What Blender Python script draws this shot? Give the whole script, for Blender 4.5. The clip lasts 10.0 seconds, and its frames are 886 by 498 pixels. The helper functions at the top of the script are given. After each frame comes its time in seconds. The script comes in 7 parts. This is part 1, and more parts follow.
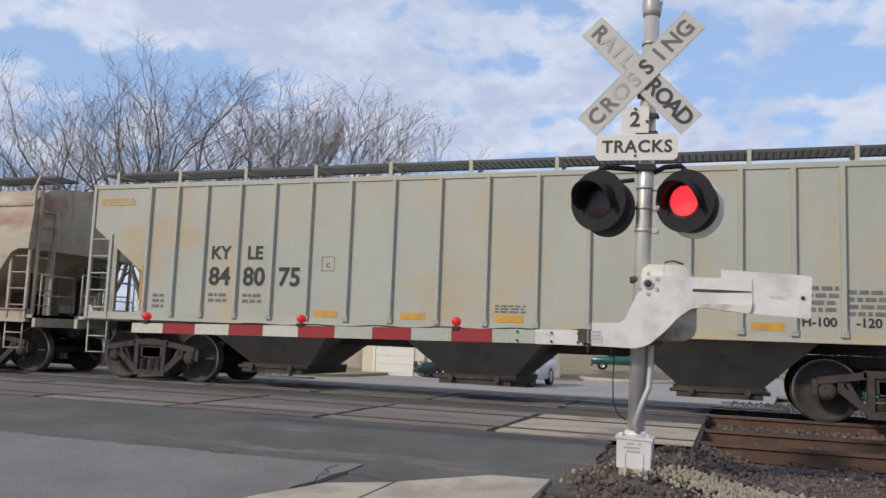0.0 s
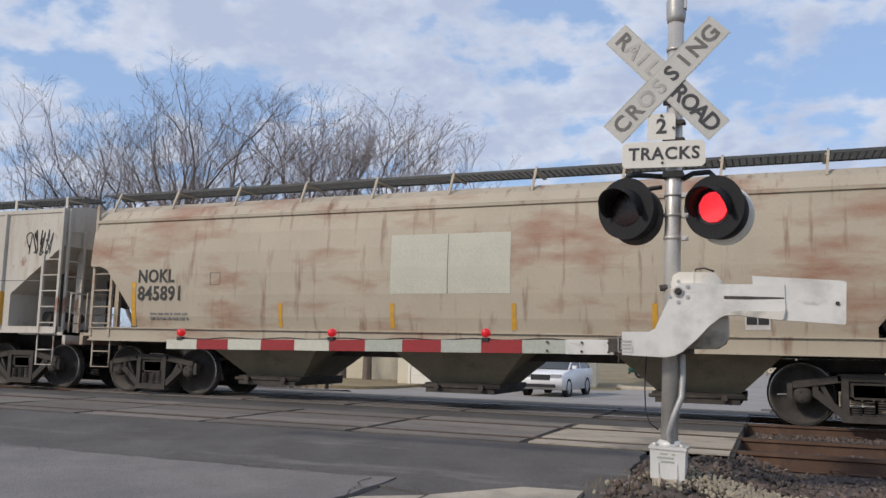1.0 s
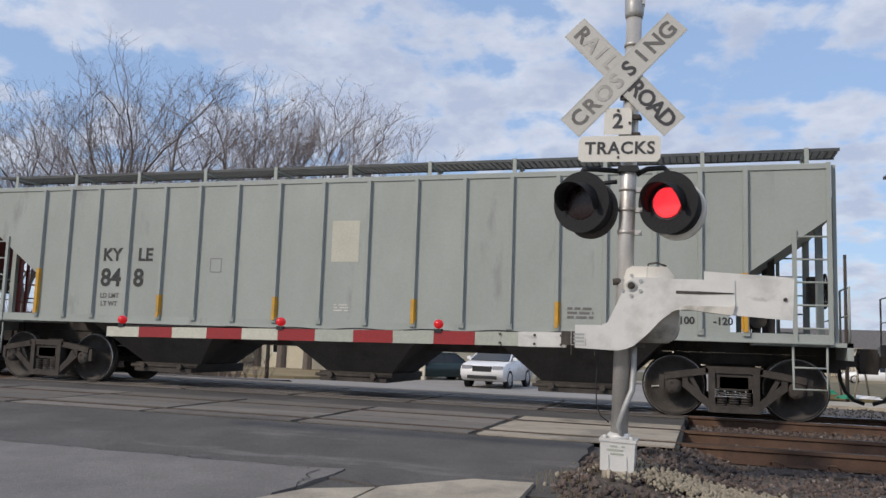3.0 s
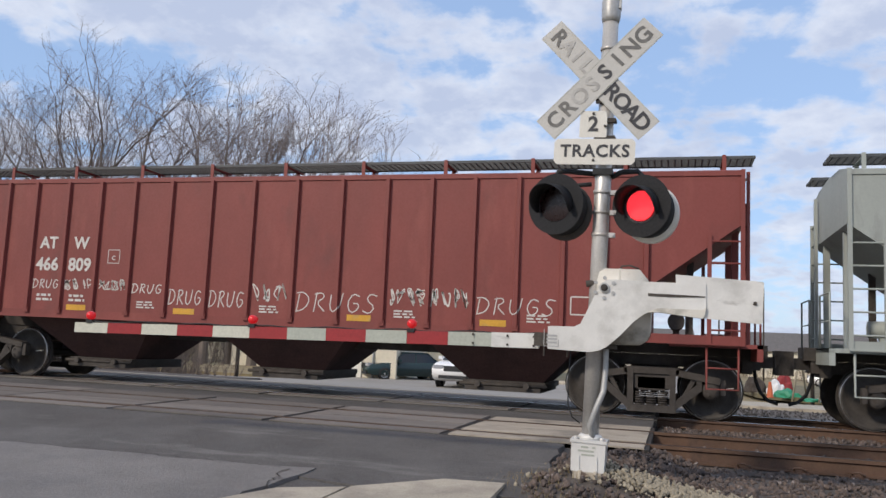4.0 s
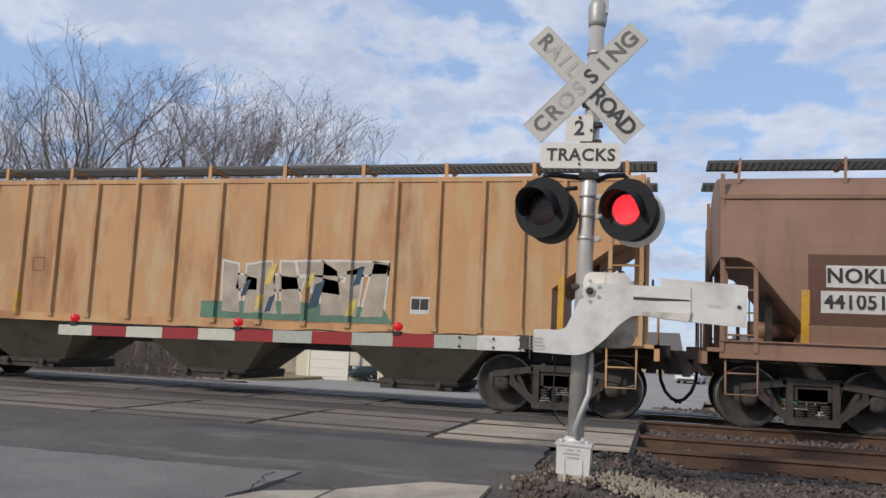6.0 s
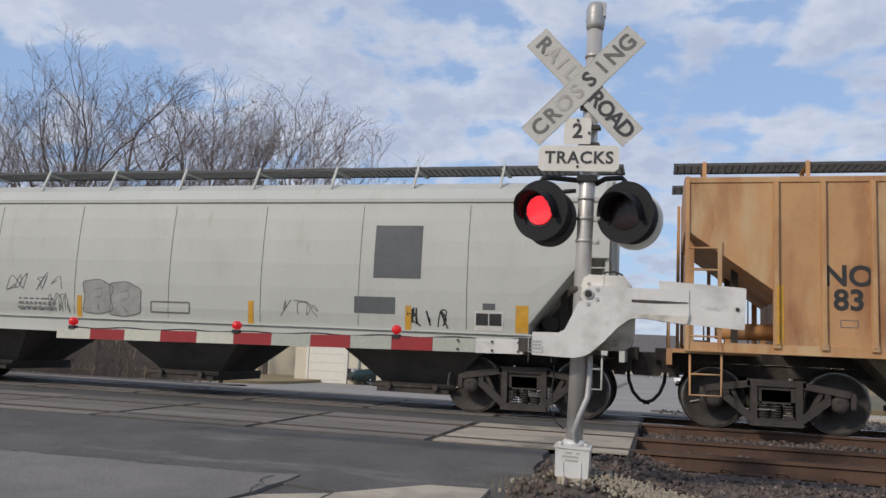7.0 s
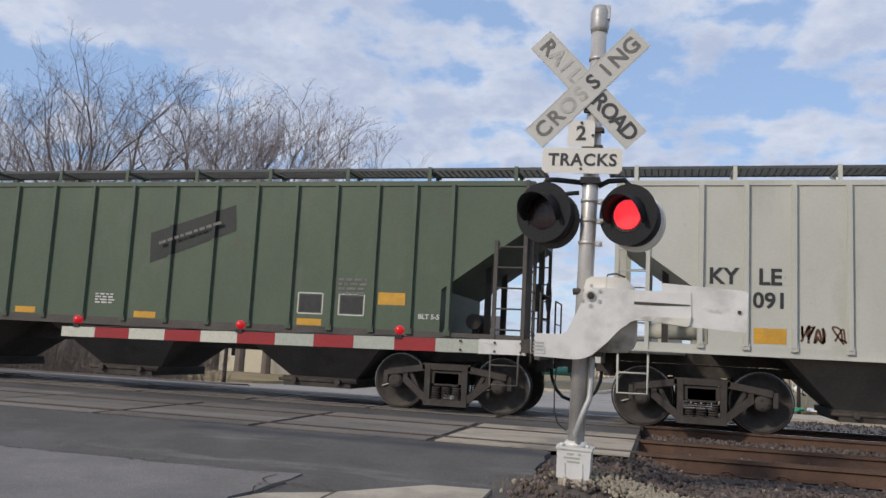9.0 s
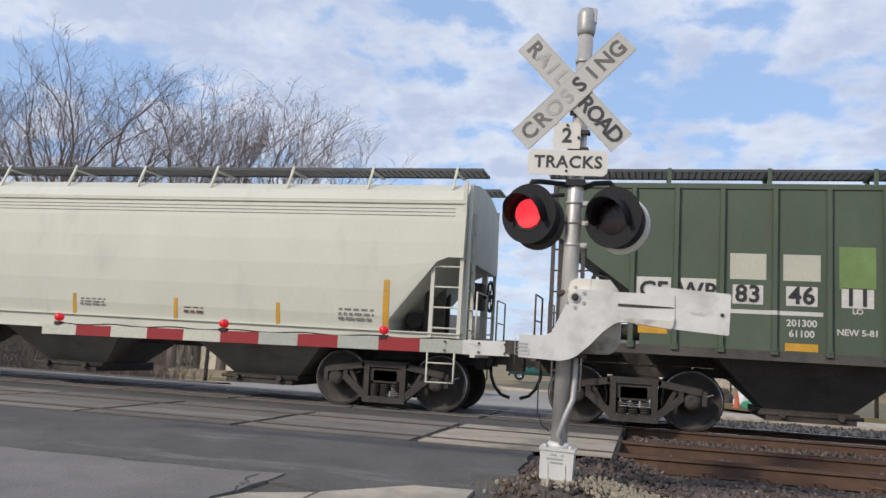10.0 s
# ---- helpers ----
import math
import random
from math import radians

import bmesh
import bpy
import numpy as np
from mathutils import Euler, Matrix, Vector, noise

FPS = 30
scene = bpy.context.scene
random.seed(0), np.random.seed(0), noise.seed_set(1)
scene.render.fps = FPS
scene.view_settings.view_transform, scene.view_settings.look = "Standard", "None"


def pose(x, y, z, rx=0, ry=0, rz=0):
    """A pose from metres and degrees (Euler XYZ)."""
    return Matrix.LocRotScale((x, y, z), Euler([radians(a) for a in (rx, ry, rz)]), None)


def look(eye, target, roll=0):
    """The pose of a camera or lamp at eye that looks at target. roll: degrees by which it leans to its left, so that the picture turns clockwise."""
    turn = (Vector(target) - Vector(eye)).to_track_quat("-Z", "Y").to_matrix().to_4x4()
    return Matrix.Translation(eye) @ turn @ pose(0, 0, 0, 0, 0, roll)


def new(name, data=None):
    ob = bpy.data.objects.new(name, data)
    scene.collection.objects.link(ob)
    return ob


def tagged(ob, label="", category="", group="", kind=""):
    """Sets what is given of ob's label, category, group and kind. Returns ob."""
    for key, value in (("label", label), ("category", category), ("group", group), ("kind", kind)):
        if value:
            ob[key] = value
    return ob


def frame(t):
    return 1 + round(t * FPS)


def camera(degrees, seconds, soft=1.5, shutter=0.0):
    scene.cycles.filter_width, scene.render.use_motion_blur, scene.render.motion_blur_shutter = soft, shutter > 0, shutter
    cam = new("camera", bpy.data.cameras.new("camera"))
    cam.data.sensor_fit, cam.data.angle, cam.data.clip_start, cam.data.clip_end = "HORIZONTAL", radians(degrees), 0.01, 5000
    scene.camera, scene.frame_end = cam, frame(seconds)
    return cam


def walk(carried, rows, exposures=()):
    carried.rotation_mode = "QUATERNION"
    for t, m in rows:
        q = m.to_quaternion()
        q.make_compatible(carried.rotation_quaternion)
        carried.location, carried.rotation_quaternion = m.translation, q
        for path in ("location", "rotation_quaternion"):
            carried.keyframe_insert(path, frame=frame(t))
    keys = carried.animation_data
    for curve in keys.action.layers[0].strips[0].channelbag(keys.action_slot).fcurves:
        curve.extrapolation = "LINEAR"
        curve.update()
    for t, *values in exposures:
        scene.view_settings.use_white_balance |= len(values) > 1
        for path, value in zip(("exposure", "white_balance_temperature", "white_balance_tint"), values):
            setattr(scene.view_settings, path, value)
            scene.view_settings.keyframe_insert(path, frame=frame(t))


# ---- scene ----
cam = camera(56.7, 10.0)
PATH = [
    (0, (0.684, -9.407, 0.981), (0.017, -7.534, 1.2), 2.2),
    (0.5, (0.721, -9.393, 0.982), (0.003, -7.541, 1.218), 1.7),
    (1, (0.741, -9.398, 0.994), (-0.003, -7.557, 1.236), 1.3),
    (1.5, (0.751, -9.398, 0.998), (0.009, -7.558, 1.251), 1.1),
    (2, (0.716, -9.374, 1.001), (0.009, -7.52, 1.25), 1.2),
    (2.5, (0.642, -9.365, 0.992), (-0.015, -7.49, 1.223), 1.5),
    (4, (0.589, -9.367, 0.989), (0.042, -7.457, 1.216), 2.6),
    (4.5, (0.602, -9.362, 0.988), (0.065, -7.449, 1.216), 2.5),
    (5, (0.601, -9.359, 0.987), (0.066, -7.444, 1.21), 2.7),
    (5.5, (0.601, -9.369, 0.989), (0.078, -7.452, 1.217), 2.8),
    (7, (0.604, -9.371, 0.988), (0.089, -7.454, 1.231), 2.6),
    (7.5, (0.601, -9.373, 0.987), (0.08, -7.457, 1.223), 2.7),
    (8, (0.6, -9.39, 0.99), (0.067, -7.477, 1.226), 2.8),
    (8.5, (0.612, -9.402, 0.99), (0.061, -7.495, 1.234), 2.7),
    (9, (0.612, -9.4, 0.985), (0.089, -7.485, 1.23), 3.0),
    (9.5, (0.602, -9.388, 0.992), (0.114, -7.464, 1.235), 3.2),
    (10, (0.597, -9.409, 0.989), (0.113, -7.484, 1.236), 3.4),
]
walk(cam, [(t, look(eye, target, roll)) for t, eye, target, roll in PATH],
     exposures=[(0, 0.38), (0.5, 0.26), (1.0, 0.3), (2.0, 0.24), (2.5, 0.22), (3.8, 0.42), (4.5, 0.46), (5.0, 0.34), (5.5, 0.32), (6.8, 0.22), (7.5, 0.18), (8.2, 0.22), (9.0, 0.28), (9.4, 0.42), (10, 0.44)])

# ---- world, sun ----
SUN_AZ, SUN_EL = radians(215), radians(34)      # the sun stands behind the camera, to its left
world = bpy.data.worlds.new("sky")
scene.world = world
world.use_nodes = True
wn, wl = world.node_tree.nodes, world.node_tree.links
wn.clear()


def wnode(kind, **inputs):
    n = wn.new(kind)
    for k, val in inputs.items():
        n.inputs[k].default_value = val
    return n


def wmath(op, a, b=None):
    n = wn.new("ShaderNodeMath")
    n.operation = op
    for i, s in enumerate((a, b)):
        if s is None:
            continue
        if isinstance(s, (int, float)):
            n.inputs[i].default_value = s
        else:
            wl.new(s, n.inputs[i])
    return n.outputs[0]


sky = wn.new("ShaderNodeTexSky")
sky.sky_type = "NISHITA"
sky.sun_disc = False
sky.sun_elevation, sky.sun_rotation = SUN_EL, SUN_AZ
sky.air_density, sky.dust_density, sky.ozone_density = 1.0, 0.6, 2.0
coord = wn.new("ShaderNodeTexCoord")
sep = wn.new("ShaderNodeSeparateXYZ")
wl.new(coord.outputs["Generated"], sep.inputs[0])
up = wmath("ADD", wmath("MAXIMUM", sep.outputs[2], 0.0), 0.30)
cx, cy = wmath("DIVIDE", sep.outputs[0], up), wmath("DIVIDE", sep.outputs[1], up)
comb = wn.new("ShaderNodeCombineXYZ")
wl.new(cx, comb.inputs[0]), wl.new(cy, comb.inputs[1])
shift = wn.new("ShaderNodeMapping")
shift.inputs["Location"].default_value = (3.1, 1.7, 0.4)
wl.new(comb.outputs[0], shift.inputs[0])
puff = wnode("ShaderNodeTexNoise", Scale=7.5, Detail=9.0, Roughness=0.55, Distortion=0.15)
wl.new(shift.outputs[0], puff.inputs["Vector"])
bank = wnode("ShaderNodeTexNoise", Scale=2.3, Detail=3.0, Roughness=0.5)
wl.new(shift.outputs[0], bank.inputs["Vector"])


def drift(azimuth, height, wide, tall, weight):
    """A bank of cloud, or with less than no weight a gap of blue, round a bearing and a height (degrees)."""
    away = Vector((math.sin(radians(azimuth)), math.cos(radians(azimuth)), 0))
    side = Vector((away.y, -away.x, 0))
    dot = []
    for axis in (side, Vector((0, 0, 1)), away):
        n = wn.new("ShaderNodeVectorMath")
        n.operation = "DOT_PRODUCT"
        n.inputs[1].default_value = axis
        wl.new(coord.outputs["Generated"], n.inputs[0])
        dot.append(n.outputs["Value"])
    u = wmath("DIVIDE", dot[0], math.sin(radians(wide)))
    v = wmath("DIVIDE", wmath("SUBTRACT", dot[1], math.sin(radians(height))), math.sin(radians(tall)))
    d = wmath("ADD", wmath("MULTIPLY", u, u), wmath("MULTIPLY", v, v))
    d = wmath("ADD", d, wmath("MULTIPLY", wmath("LESS_THAN", dot[2], 0.0), 50.0))
    return wmath("MULTIPLY", wmath("POWER", 2.7183, wmath("MULTIPLY", d, -1.0)), weight)


mass = wmath("ADD", wmath("MULTIPLY", puff.outputs[0], 0.7), wmath("MULTIPLY", bank.outputs[0], 0.3))
for spot in ((-38, 21, 9, 2.6, 0.10), (-38, 16.5, 10, 1.8, -0.13), (-14, 24.5, 5, 1.6, -0.05), (-18, 18, 10, 4.5, 0.05), (4.5, 18.5, 8, 3, -0.10), (11.5, 22, 4, 2.2, 0.08), (5, 12.8, 14, 1.6, 0.07)):
    mass = wmath("ADD", mass, drift(*spot))
cover = wn.new("ShaderNodeMapRange")
cover.interpolation_type = "SMOOTHSTEP"
cover.inputs["From Min"].default_value, cover.inputs["From Max"].default_value = 0.415, 0.545
wl.new(mass, cover.inputs["Value"])
shade = wnode("ShaderNodeTexNoise", Scale=6.0, Detail=7.0, Roughness=0.6)
wl.new(shift.outputs[0], shade.inputs["Vector"])
tone = wn.new("ShaderNodeValToRGB")      # bright rims, grey-lilac where the cloud is thick
tone.color_ramp.elements[0].position, tone.color_ramp.elements[0].color = 0.43, (6.1, 6.4, 7.15, 1)
tone.color_ramp.elements[1].position, tone.color_ramp.elements[1].color = 0.58, (3.95, 4.45, 5.75, 1)
wl.new(wmath("ADD", wmath("MULTIPLY", mass, 0.6), wmath("MULTIPLY", shade.outputs[0], 0.4)), tone.inputs[0])
blend = wn.new("ShaderNodeMix")
blend.data_type = "RGBA"
wl.new(wmath("MULTIPLY", cover.outputs[0], 0.9), blend.inputs[0])
veil = wn.new("ShaderNodeMix")      # thin high haze over the blue
veil.data_type = "RGBA"
veil.inputs[0].default_value = 0.6
veil.inputs[7].default_value = (3.3, 4.7, 7.4, 1)
wl.new(sky.outputs[0], veil.inputs[6])
wl.new(veil.outputs[2], blend.inputs[6]), wl.new(tone.outputs[0], blend.inputs[7])
back = wnode("ShaderNodeBackground", Strength=0.1)
wl.new(blend.outputs[2], back.inputs[0])
wout = wn.new("ShaderNodeOutputWorld")
wl.new(back.outputs[0], wout.inputs[0])

sun_data = bpy.data.lights.new("sun", "SUN")
sun_data.energy, sun_data.angle, sun_data.color = 2.0, radians(6), (1.0, 0.88, 0.74)
sun = new("sun", sun_data)
sun_way = Vector((math.sin(SUN_AZ) * math.cos(SUN_EL), math.cos(SUN_AZ) * math.cos(SUN_EL), math.sin(SUN_EL)))
sun.matrix_world = look(sun_way * 60, (0, 0, 0))


# ---- materials ----
def shader(name, color, rough=0.6, metal=0.0, vary=0.25, scale=3.0, stretch=(1, 1, 1), fine=40.0, bump=0.15, stain=None, stain_at=(0.52, 0.68),
           stain_scale=1.2, stain_stretch=(1, 1, 1), random_tone=0.0, glow=None, stain2=None, stain2_at=(0.6, 0.7), stain2_scale=4.0, stain2_stretch=(1, 1, 1), grain=0.35):
    m = bpy.data.materials.new(name)
    m.use_nodes = True
    nt = m.node_tree
    n, l = nt.nodes, nt.links
    p = n["Principled BSDF"]
    p.inputs["Roughness"].default_value, p.inputs["Metallic"].default_value = rough, metal
    tc = n.new("ShaderNodeTexCoord")

    def tex(sc, st, detail=5.0, off=0.0):
        mp = n.new("ShaderNodeMapping")
        mp.inputs["Scale"].default_value, mp.inputs["Location"].default_value = st, (off, off * 0.7, off * 1.3)
        l.new(tc.outputs["Object"], mp.inputs[0])
        t = n.new("ShaderNodeTexNoise")
        t.inputs["Scale"].default_value, t.inputs["Detail"].default_value, t.inputs["Roughness"].default_value = sc, detail, 0.6
        l.new(mp.outputs[0], t.inputs["Vector"])
        return t.outputs[0]

    def mix(fac, a, b, mode="MIX"):
        x = n.new("ShaderNodeMix")
        x.data_type, x.blend_type = "RGBA", mode
        for i, s in ((0, fac), (6, a), (7, b)):
            if isinstance(s, (int, float)):
                x.inputs[i].default_value = s
            elif isinstance(s, tuple):
                x.inputs[i].default_value = (*s, 1)
            else:
                l.new(s, x.inputs[i])
        return x.outputs[2]

    def ramp(v, lo, hi, a=0.0, b=1.0):
        r = n.new("ShaderNodeMapRange")
        for k, s in (("From Min", lo), ("From Max", hi), ("To Min", a), ("To Max", b)):
            r.inputs[k].default_value = s
        l.new(v, r.inputs["Value"])
        return r.outputs[0]

    big, small = tex(scale, stretch), tex(fine, (1, 1, 1), 3.0, 5.0)
    dark, light = tuple(c * (1 - vary) for c in color), tuple(min(1, c * (1 + vary * 0.7)) for c in color)
    out = mix(ramp(big, 0.3, 0.7), dark, light)
    if stain:
        out = mix(ramp(tex(stain_scale, stain_stretch, 6.0, 11.0), *stain_at), out, stain)
    if stain2:
        out = mix(ramp(tex(stain2_scale, stain2_stretch, 6.0, 23.0), *stain2_at), out, stain2)
    out = mix(ramp(small, 0.3, 0.7, 0.0, grain), out, mix(1.0, out, tuple(0.55 for _ in range(3)), "MULTIPLY"))
    if random_tone:
        info = n.new("ShaderNodeObjectInfo")
        out = mix(ramp(info.outputs["Random"], 0, 1, 0.0, random_tone), out, mix(1.0, out, (0.3, 0.3, 0.3), "MULTIPLY"))
    l.new(out, p.inputs["Base Color"])
    l.new(ramp(small, 0.2, 0.8, max(0.03, rough - 0.12), min(1, rough + 0.12)), p.inputs["Roughness"])
    if bump:
        b = n.new("ShaderNodeBump")
        b.inputs["Strength"].default_value, b.inputs["Distance"].default_value = bump, 0.01
        l.new(small, b.inputs["Height"])
        l.new(b.outputs[0], p.inputs["Normal"])
    if glow:
        p.inputs["Emission Color"].default_value, p.inputs["Emission Strength"].default_value = (*glow[0], 1), glow[1]
    return m


def glass(name, color, rough=0.05):
    m = bpy.data.materials.new(name)
    m.use_nodes = True
    p = m.node_tree.nodes["Principled BSDF"]
    p.inputs["Base Color"].default_value, p.inputs["Roughness"].default_value = (*color, 1), rough
    p.inputs["Specular IOR Level"].default_value = 0.7
    return m


ASPHALT = shader("asphalt", (0.116, 0.108, 0.102), 0.85, vary=0.3, scale=0.8, fine=55, bump=0.7, grain=0.75, stain=(0.088, 0.08, 0.074), stain_scale=0.5, stain_at=(0.5, 0.62),
                 stain2=(0.17, 0.16, 0.15), stain2_scale=1.8, stain2_stretch=(0.3, 1.2, 1))
OLD_ASPHALT = shader("worn_asphalt", (0.2, 0.187, 0.177), 0.9, vary=0.2, scale=1.5, fine=50, bump=0.8, grain=0.65, stain=(0.17, 0.16, 0.16), stain_scale=0.9,
                     stain2=(0.24, 0.23, 0.22), stain2_scale=30, stain2_at=(0.6, 0.75))
FAR_ROAD = shader("pale_asphalt", (0.30, 0.28, 0.255), 0.9, vary=0.15, scale=0.5, fine=30, bump=0.2)
CONCRETE = shader("concrete", (0.44, 0.39, 0.31), 0.85, vary=0.2, scale=2.0, fine=60, bump=0.4, grain=0.5, stain=(0.31, 0.27, 0.22), stain_scale=1.5)
PANEL = shader("crossing_panel", (0.215, 0.192, 0.17), 0.85, vary=0.25, scale=1.5, stretch=(0.4, 2, 1), fine=70, bump=0.3, stain=(0.15, 0.14, 0.135), stain_scale=0.8, random_tone=0.5)
PALE_PANEL = shader("pale_crossing_panel", (0.40, 0.35, 0.28), 0.85, vary=0.2, scale=1.5, stretch=(0.4, 2, 1), fine=70, bump=0.3, stain=(0.2, 0.18, 0.15), stain_scale=1.4)
RUBBER = shader("flangeway_rubber", (0.035, 0.032, 0.03), 0.9, fine=60)
GRASS = shader("dry_grass", (0.27, 0.21, 0.115), 0.95, vary=0.35, scale=0.6, fine=25, bump=0.6, stain=(0.16, 0.15, 0.075), stain_scale=0.25)
YARD = shader("olive_lawn", (0.15, 0.128, 0.07), 0.95, vary=0.35, scale=0.8, fine=25, bump=0.6, stain=(0.20, 0.16, 0.09), stain_scale=0.35)
BALLAST = shader("ballast_bed", (0.10, 0.085, 0.075), 0.95, vary=0.4, scale=6, fine=40, bump=1.0)
STONE = shader("ballast_stone", (0.135, 0.10, 0.082), 0.9, vary=0.3, scale=4, fine=60, bump=0.3, stain=(0.06, 0.048, 0.044), stain_scale=9, stain_at=(0.45, 0.6), stain2=(0.3, 0.26, 0.24), stain2_scale=14, stain2_at=(0.6, 0.68))
DARK_STONE = shader("dark_bank_stone", (0.062, 0.056, 0.054), 0.9, vary=0.4, scale=6, fine=40, bump=0.4)
PALE_STONE = shader("pale_gravel", (0.31, 0.27, 0.2), 0.9, vary=0.3, scale=12, fine=60, bump=0.3)
RAIL_RUST = shader("rusty_rail", (0.13, 0.074, 0.047), 0.75, 0.2, vary=0.35, scale=2, fine=50, bump=0.25, stain=(0.09, 0.055, 0.04), stain_scale=3)
RAIL_TOP = shader("worn_rail_head", (0.075, 0.058, 0.048), 0.5, 0.4, vary=0.2, scale=2, stretch=(0.2, 4, 1))
RAIL_BRIGHT = shader("polished_rail_head", (0.55, 0.56, 0.58), 0.22, 1.0, vary=0.1, scale=2, stretch=(0.1, 4, 1))
TIE = shader("creosote_tie", (0.06, 0.048, 0.04), 0.9, vary=0.4, scale=3, stretch=(4, 0.6, 1), bump=0.5)
ALU = shader("aluminium_mast", (0.58, 0.56, 0.53), 0.42, 0.4, vary=0.12, scale=3, fine=70, bump=0.06, stain=(0.33, 0.31, 0.28), stain_scale=2.5, stain_stretch=(3, 3, 0.6))
GATE_WHITE = shader("cast_mechanism_paint", (0.66, 0.65, 0.62), 0.45, 0.15, vary=0.12, scale=2.5, fine=60, bump=0.03, grain=0.1, stain=(0.42, 0.41, 0.385), stain_scale=2.6, stain_at=(0.5, 0.72),
                    stain2=(0.30, 0.29, 0.27), stain2_scale=5, stain2_at=(0.63, 0.76), stain2_stretch=(0.5, 1, 1.6))
MOTOR = shader("cast_aluminium_housing", (0.64, 0.61, 0.54), 0.35, 0.12, vary=0.12, scale=3, fine=60, bump=0.04, grain=0.1, stain=(0.30, 0.28, 0.24), stain_scale=3)
SIGN_WHITE = shader("weathered_sign_white", (0.50, 0.49, 0.46), 0.45, vary=0.07, scale=4, fine=90, bump=0.02)
SIGN_CREAM = shader("sign_sheeting_and_sunlit_bowl", (0.68, 0.66, 0.60), 0.45, vary=0.05, scale=4, fine=90, bump=0.02)
BLACK = shader("black_paint", (0.02, 0.021, 0.023), 0.75, vary=0.2, bump=0.03)
LAMP_BLACK = shader("flat_black_lamp_paint", (0.009, 0.0095, 0.012), 0.8, vary=0.2, bump=0.03)
MID_LETTER = shader("sign_letter_greyed", (0.13, 0.127, 0.12), 0.5, vary=0.35, scale=9, bump=0.0)
LETTER = shader("sign_letter_black", (0.035, 0.035, 0.04), 0.5, vary=0.3, scale=8, bump=0.0)
FADED = shader("sign_letter_faded", (0.36, 0.35, 0.33), 0.5, vary=0.4, scale=9, bump=0.0, stain=(0.42, 0.41, 0.39), stain_scale=7, stain_at=(0.45, 0.55))
HOUSING = shader("lamp_housing_grey", (0.42, 0.42, 0.41), 0.45, 0.3, vary=0.1, bump=0.03)
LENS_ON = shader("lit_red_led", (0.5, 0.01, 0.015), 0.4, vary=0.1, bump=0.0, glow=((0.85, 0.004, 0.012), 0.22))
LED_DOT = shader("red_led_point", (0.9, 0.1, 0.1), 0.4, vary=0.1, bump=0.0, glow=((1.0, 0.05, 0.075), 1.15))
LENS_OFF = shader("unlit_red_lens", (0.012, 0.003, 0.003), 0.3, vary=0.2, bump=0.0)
TIP_LAMP = shader("gate_lamp_red", (0.45, 0.01, 0.012), 0.3, vary=0.1, bump=0.0, glow=((1.0, 0.02, 0.03), 0.22))
ARM_RED = shader("arm_stripe_red", (0.30, 0.022, 0.024), 0.4, vary=0.1, scale=8, bump=0.02)
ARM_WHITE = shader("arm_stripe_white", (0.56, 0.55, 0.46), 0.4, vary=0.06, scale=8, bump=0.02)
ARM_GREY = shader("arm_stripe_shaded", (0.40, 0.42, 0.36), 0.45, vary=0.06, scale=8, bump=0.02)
STEEL_DARK = shader("grimy_steel_and_shaded_bowl", (0.056, 0.048, 0.042), 0.8, 0.1, vary=0.35, scale=4, fine=40, bump=0.2, stain=(0.085, 0.073, 0.062), stain_scale=3)
WHEEL = shader("wheel_steel", (0.066, 0.058, 0.051), 0.7, 0.3, vary=0.3, scale=6, fine=40, bump=0.1)
TREAD = shader("wheel_tread", (0.45, 0.43, 0.41), 0.3, 0.9, vary=0.1, bump=0.02)
GRATE = shader("galvanised_grating", (0.085, 0.09, 0.092), 0.6, 0.4, vary=0.2, bump=0.1)
YELLOW = shader("reflector_yellow", (0.62, 0.33, 0.03), 0.5, vary=0.15, scale=6, bump=0.02, stain=(0.45, 0.28, 0.08), stain_scale=5)
WHITE_PAINT = shader("stencil_white", (0.62, 0.60, 0.56), 0.6, vary=0.15, scale=6, bump=0.0)
INK = shader("stencil_black", (0.03, 0.03, 0.03), 0.6, vary=0.3, scale=9, bump=0.0)
GREY_INK = shader("stencil_faded", (0.17, 0.165, 0.155), 0.7, vary=0.3, scale=9, bump=0.0)
PATCH_GREY = shader("patch_grey", (0.105, 0.115, 0.12), 0.7, vary=0.12, scale=3, bump=0.02)
PATCH_PALE = shader("patch_cream", (0.52, 0.51, 0.42), 0.65, vary=0.06, scale=2, bump=0.02)
PATCH_BROWN = shader("patch_brown", (0.12, 0.06, 0.04), 0.75, vary=0.15, scale=3, bump=0.02)
PATCH_LIME = shader("patch_light_green", (0.17, 0.26, 0.09), 0.7, vary=0.15, scale=3, bump=0.02)
TEAL = shader("spray_teal", (0.05, 0.32, 0.33), 0.55, vary=0.25, scale=2.5, bump=0.0)
TEAL_DARK = shader("spray_dark_teal", (0.015, 0.06, 0.10), 0.55, vary=0.2, bump=0.0)
PINK = shader("spray_mauve", (0.36, 0.12, 0.25), 0.55, vary=0.25, scale=4, bump=0.0)
SPRAY_YELLOW = shader("spray_yellow", (0.65, 0.5, 0.12), 0.55, vary=0.2, bump=0.0)
BARK = shader("bark", (0.17, 0.14, 0.12), 0.95, vary=0.3, scale=4, stretch=(3, 3, 0.5), fine=30, bump=0.4)
TWIG = shader("twig", (0.25, 0.205, 0.19), 0.95, vary=0.3, scale=0.4, fine=10, bump=0.0)
BRUSH = shader("brush_twigs", (0.17, 0.13, 0.105), 0.95, vary=0.4, scale=0.5, fine=10, bump=0.0)
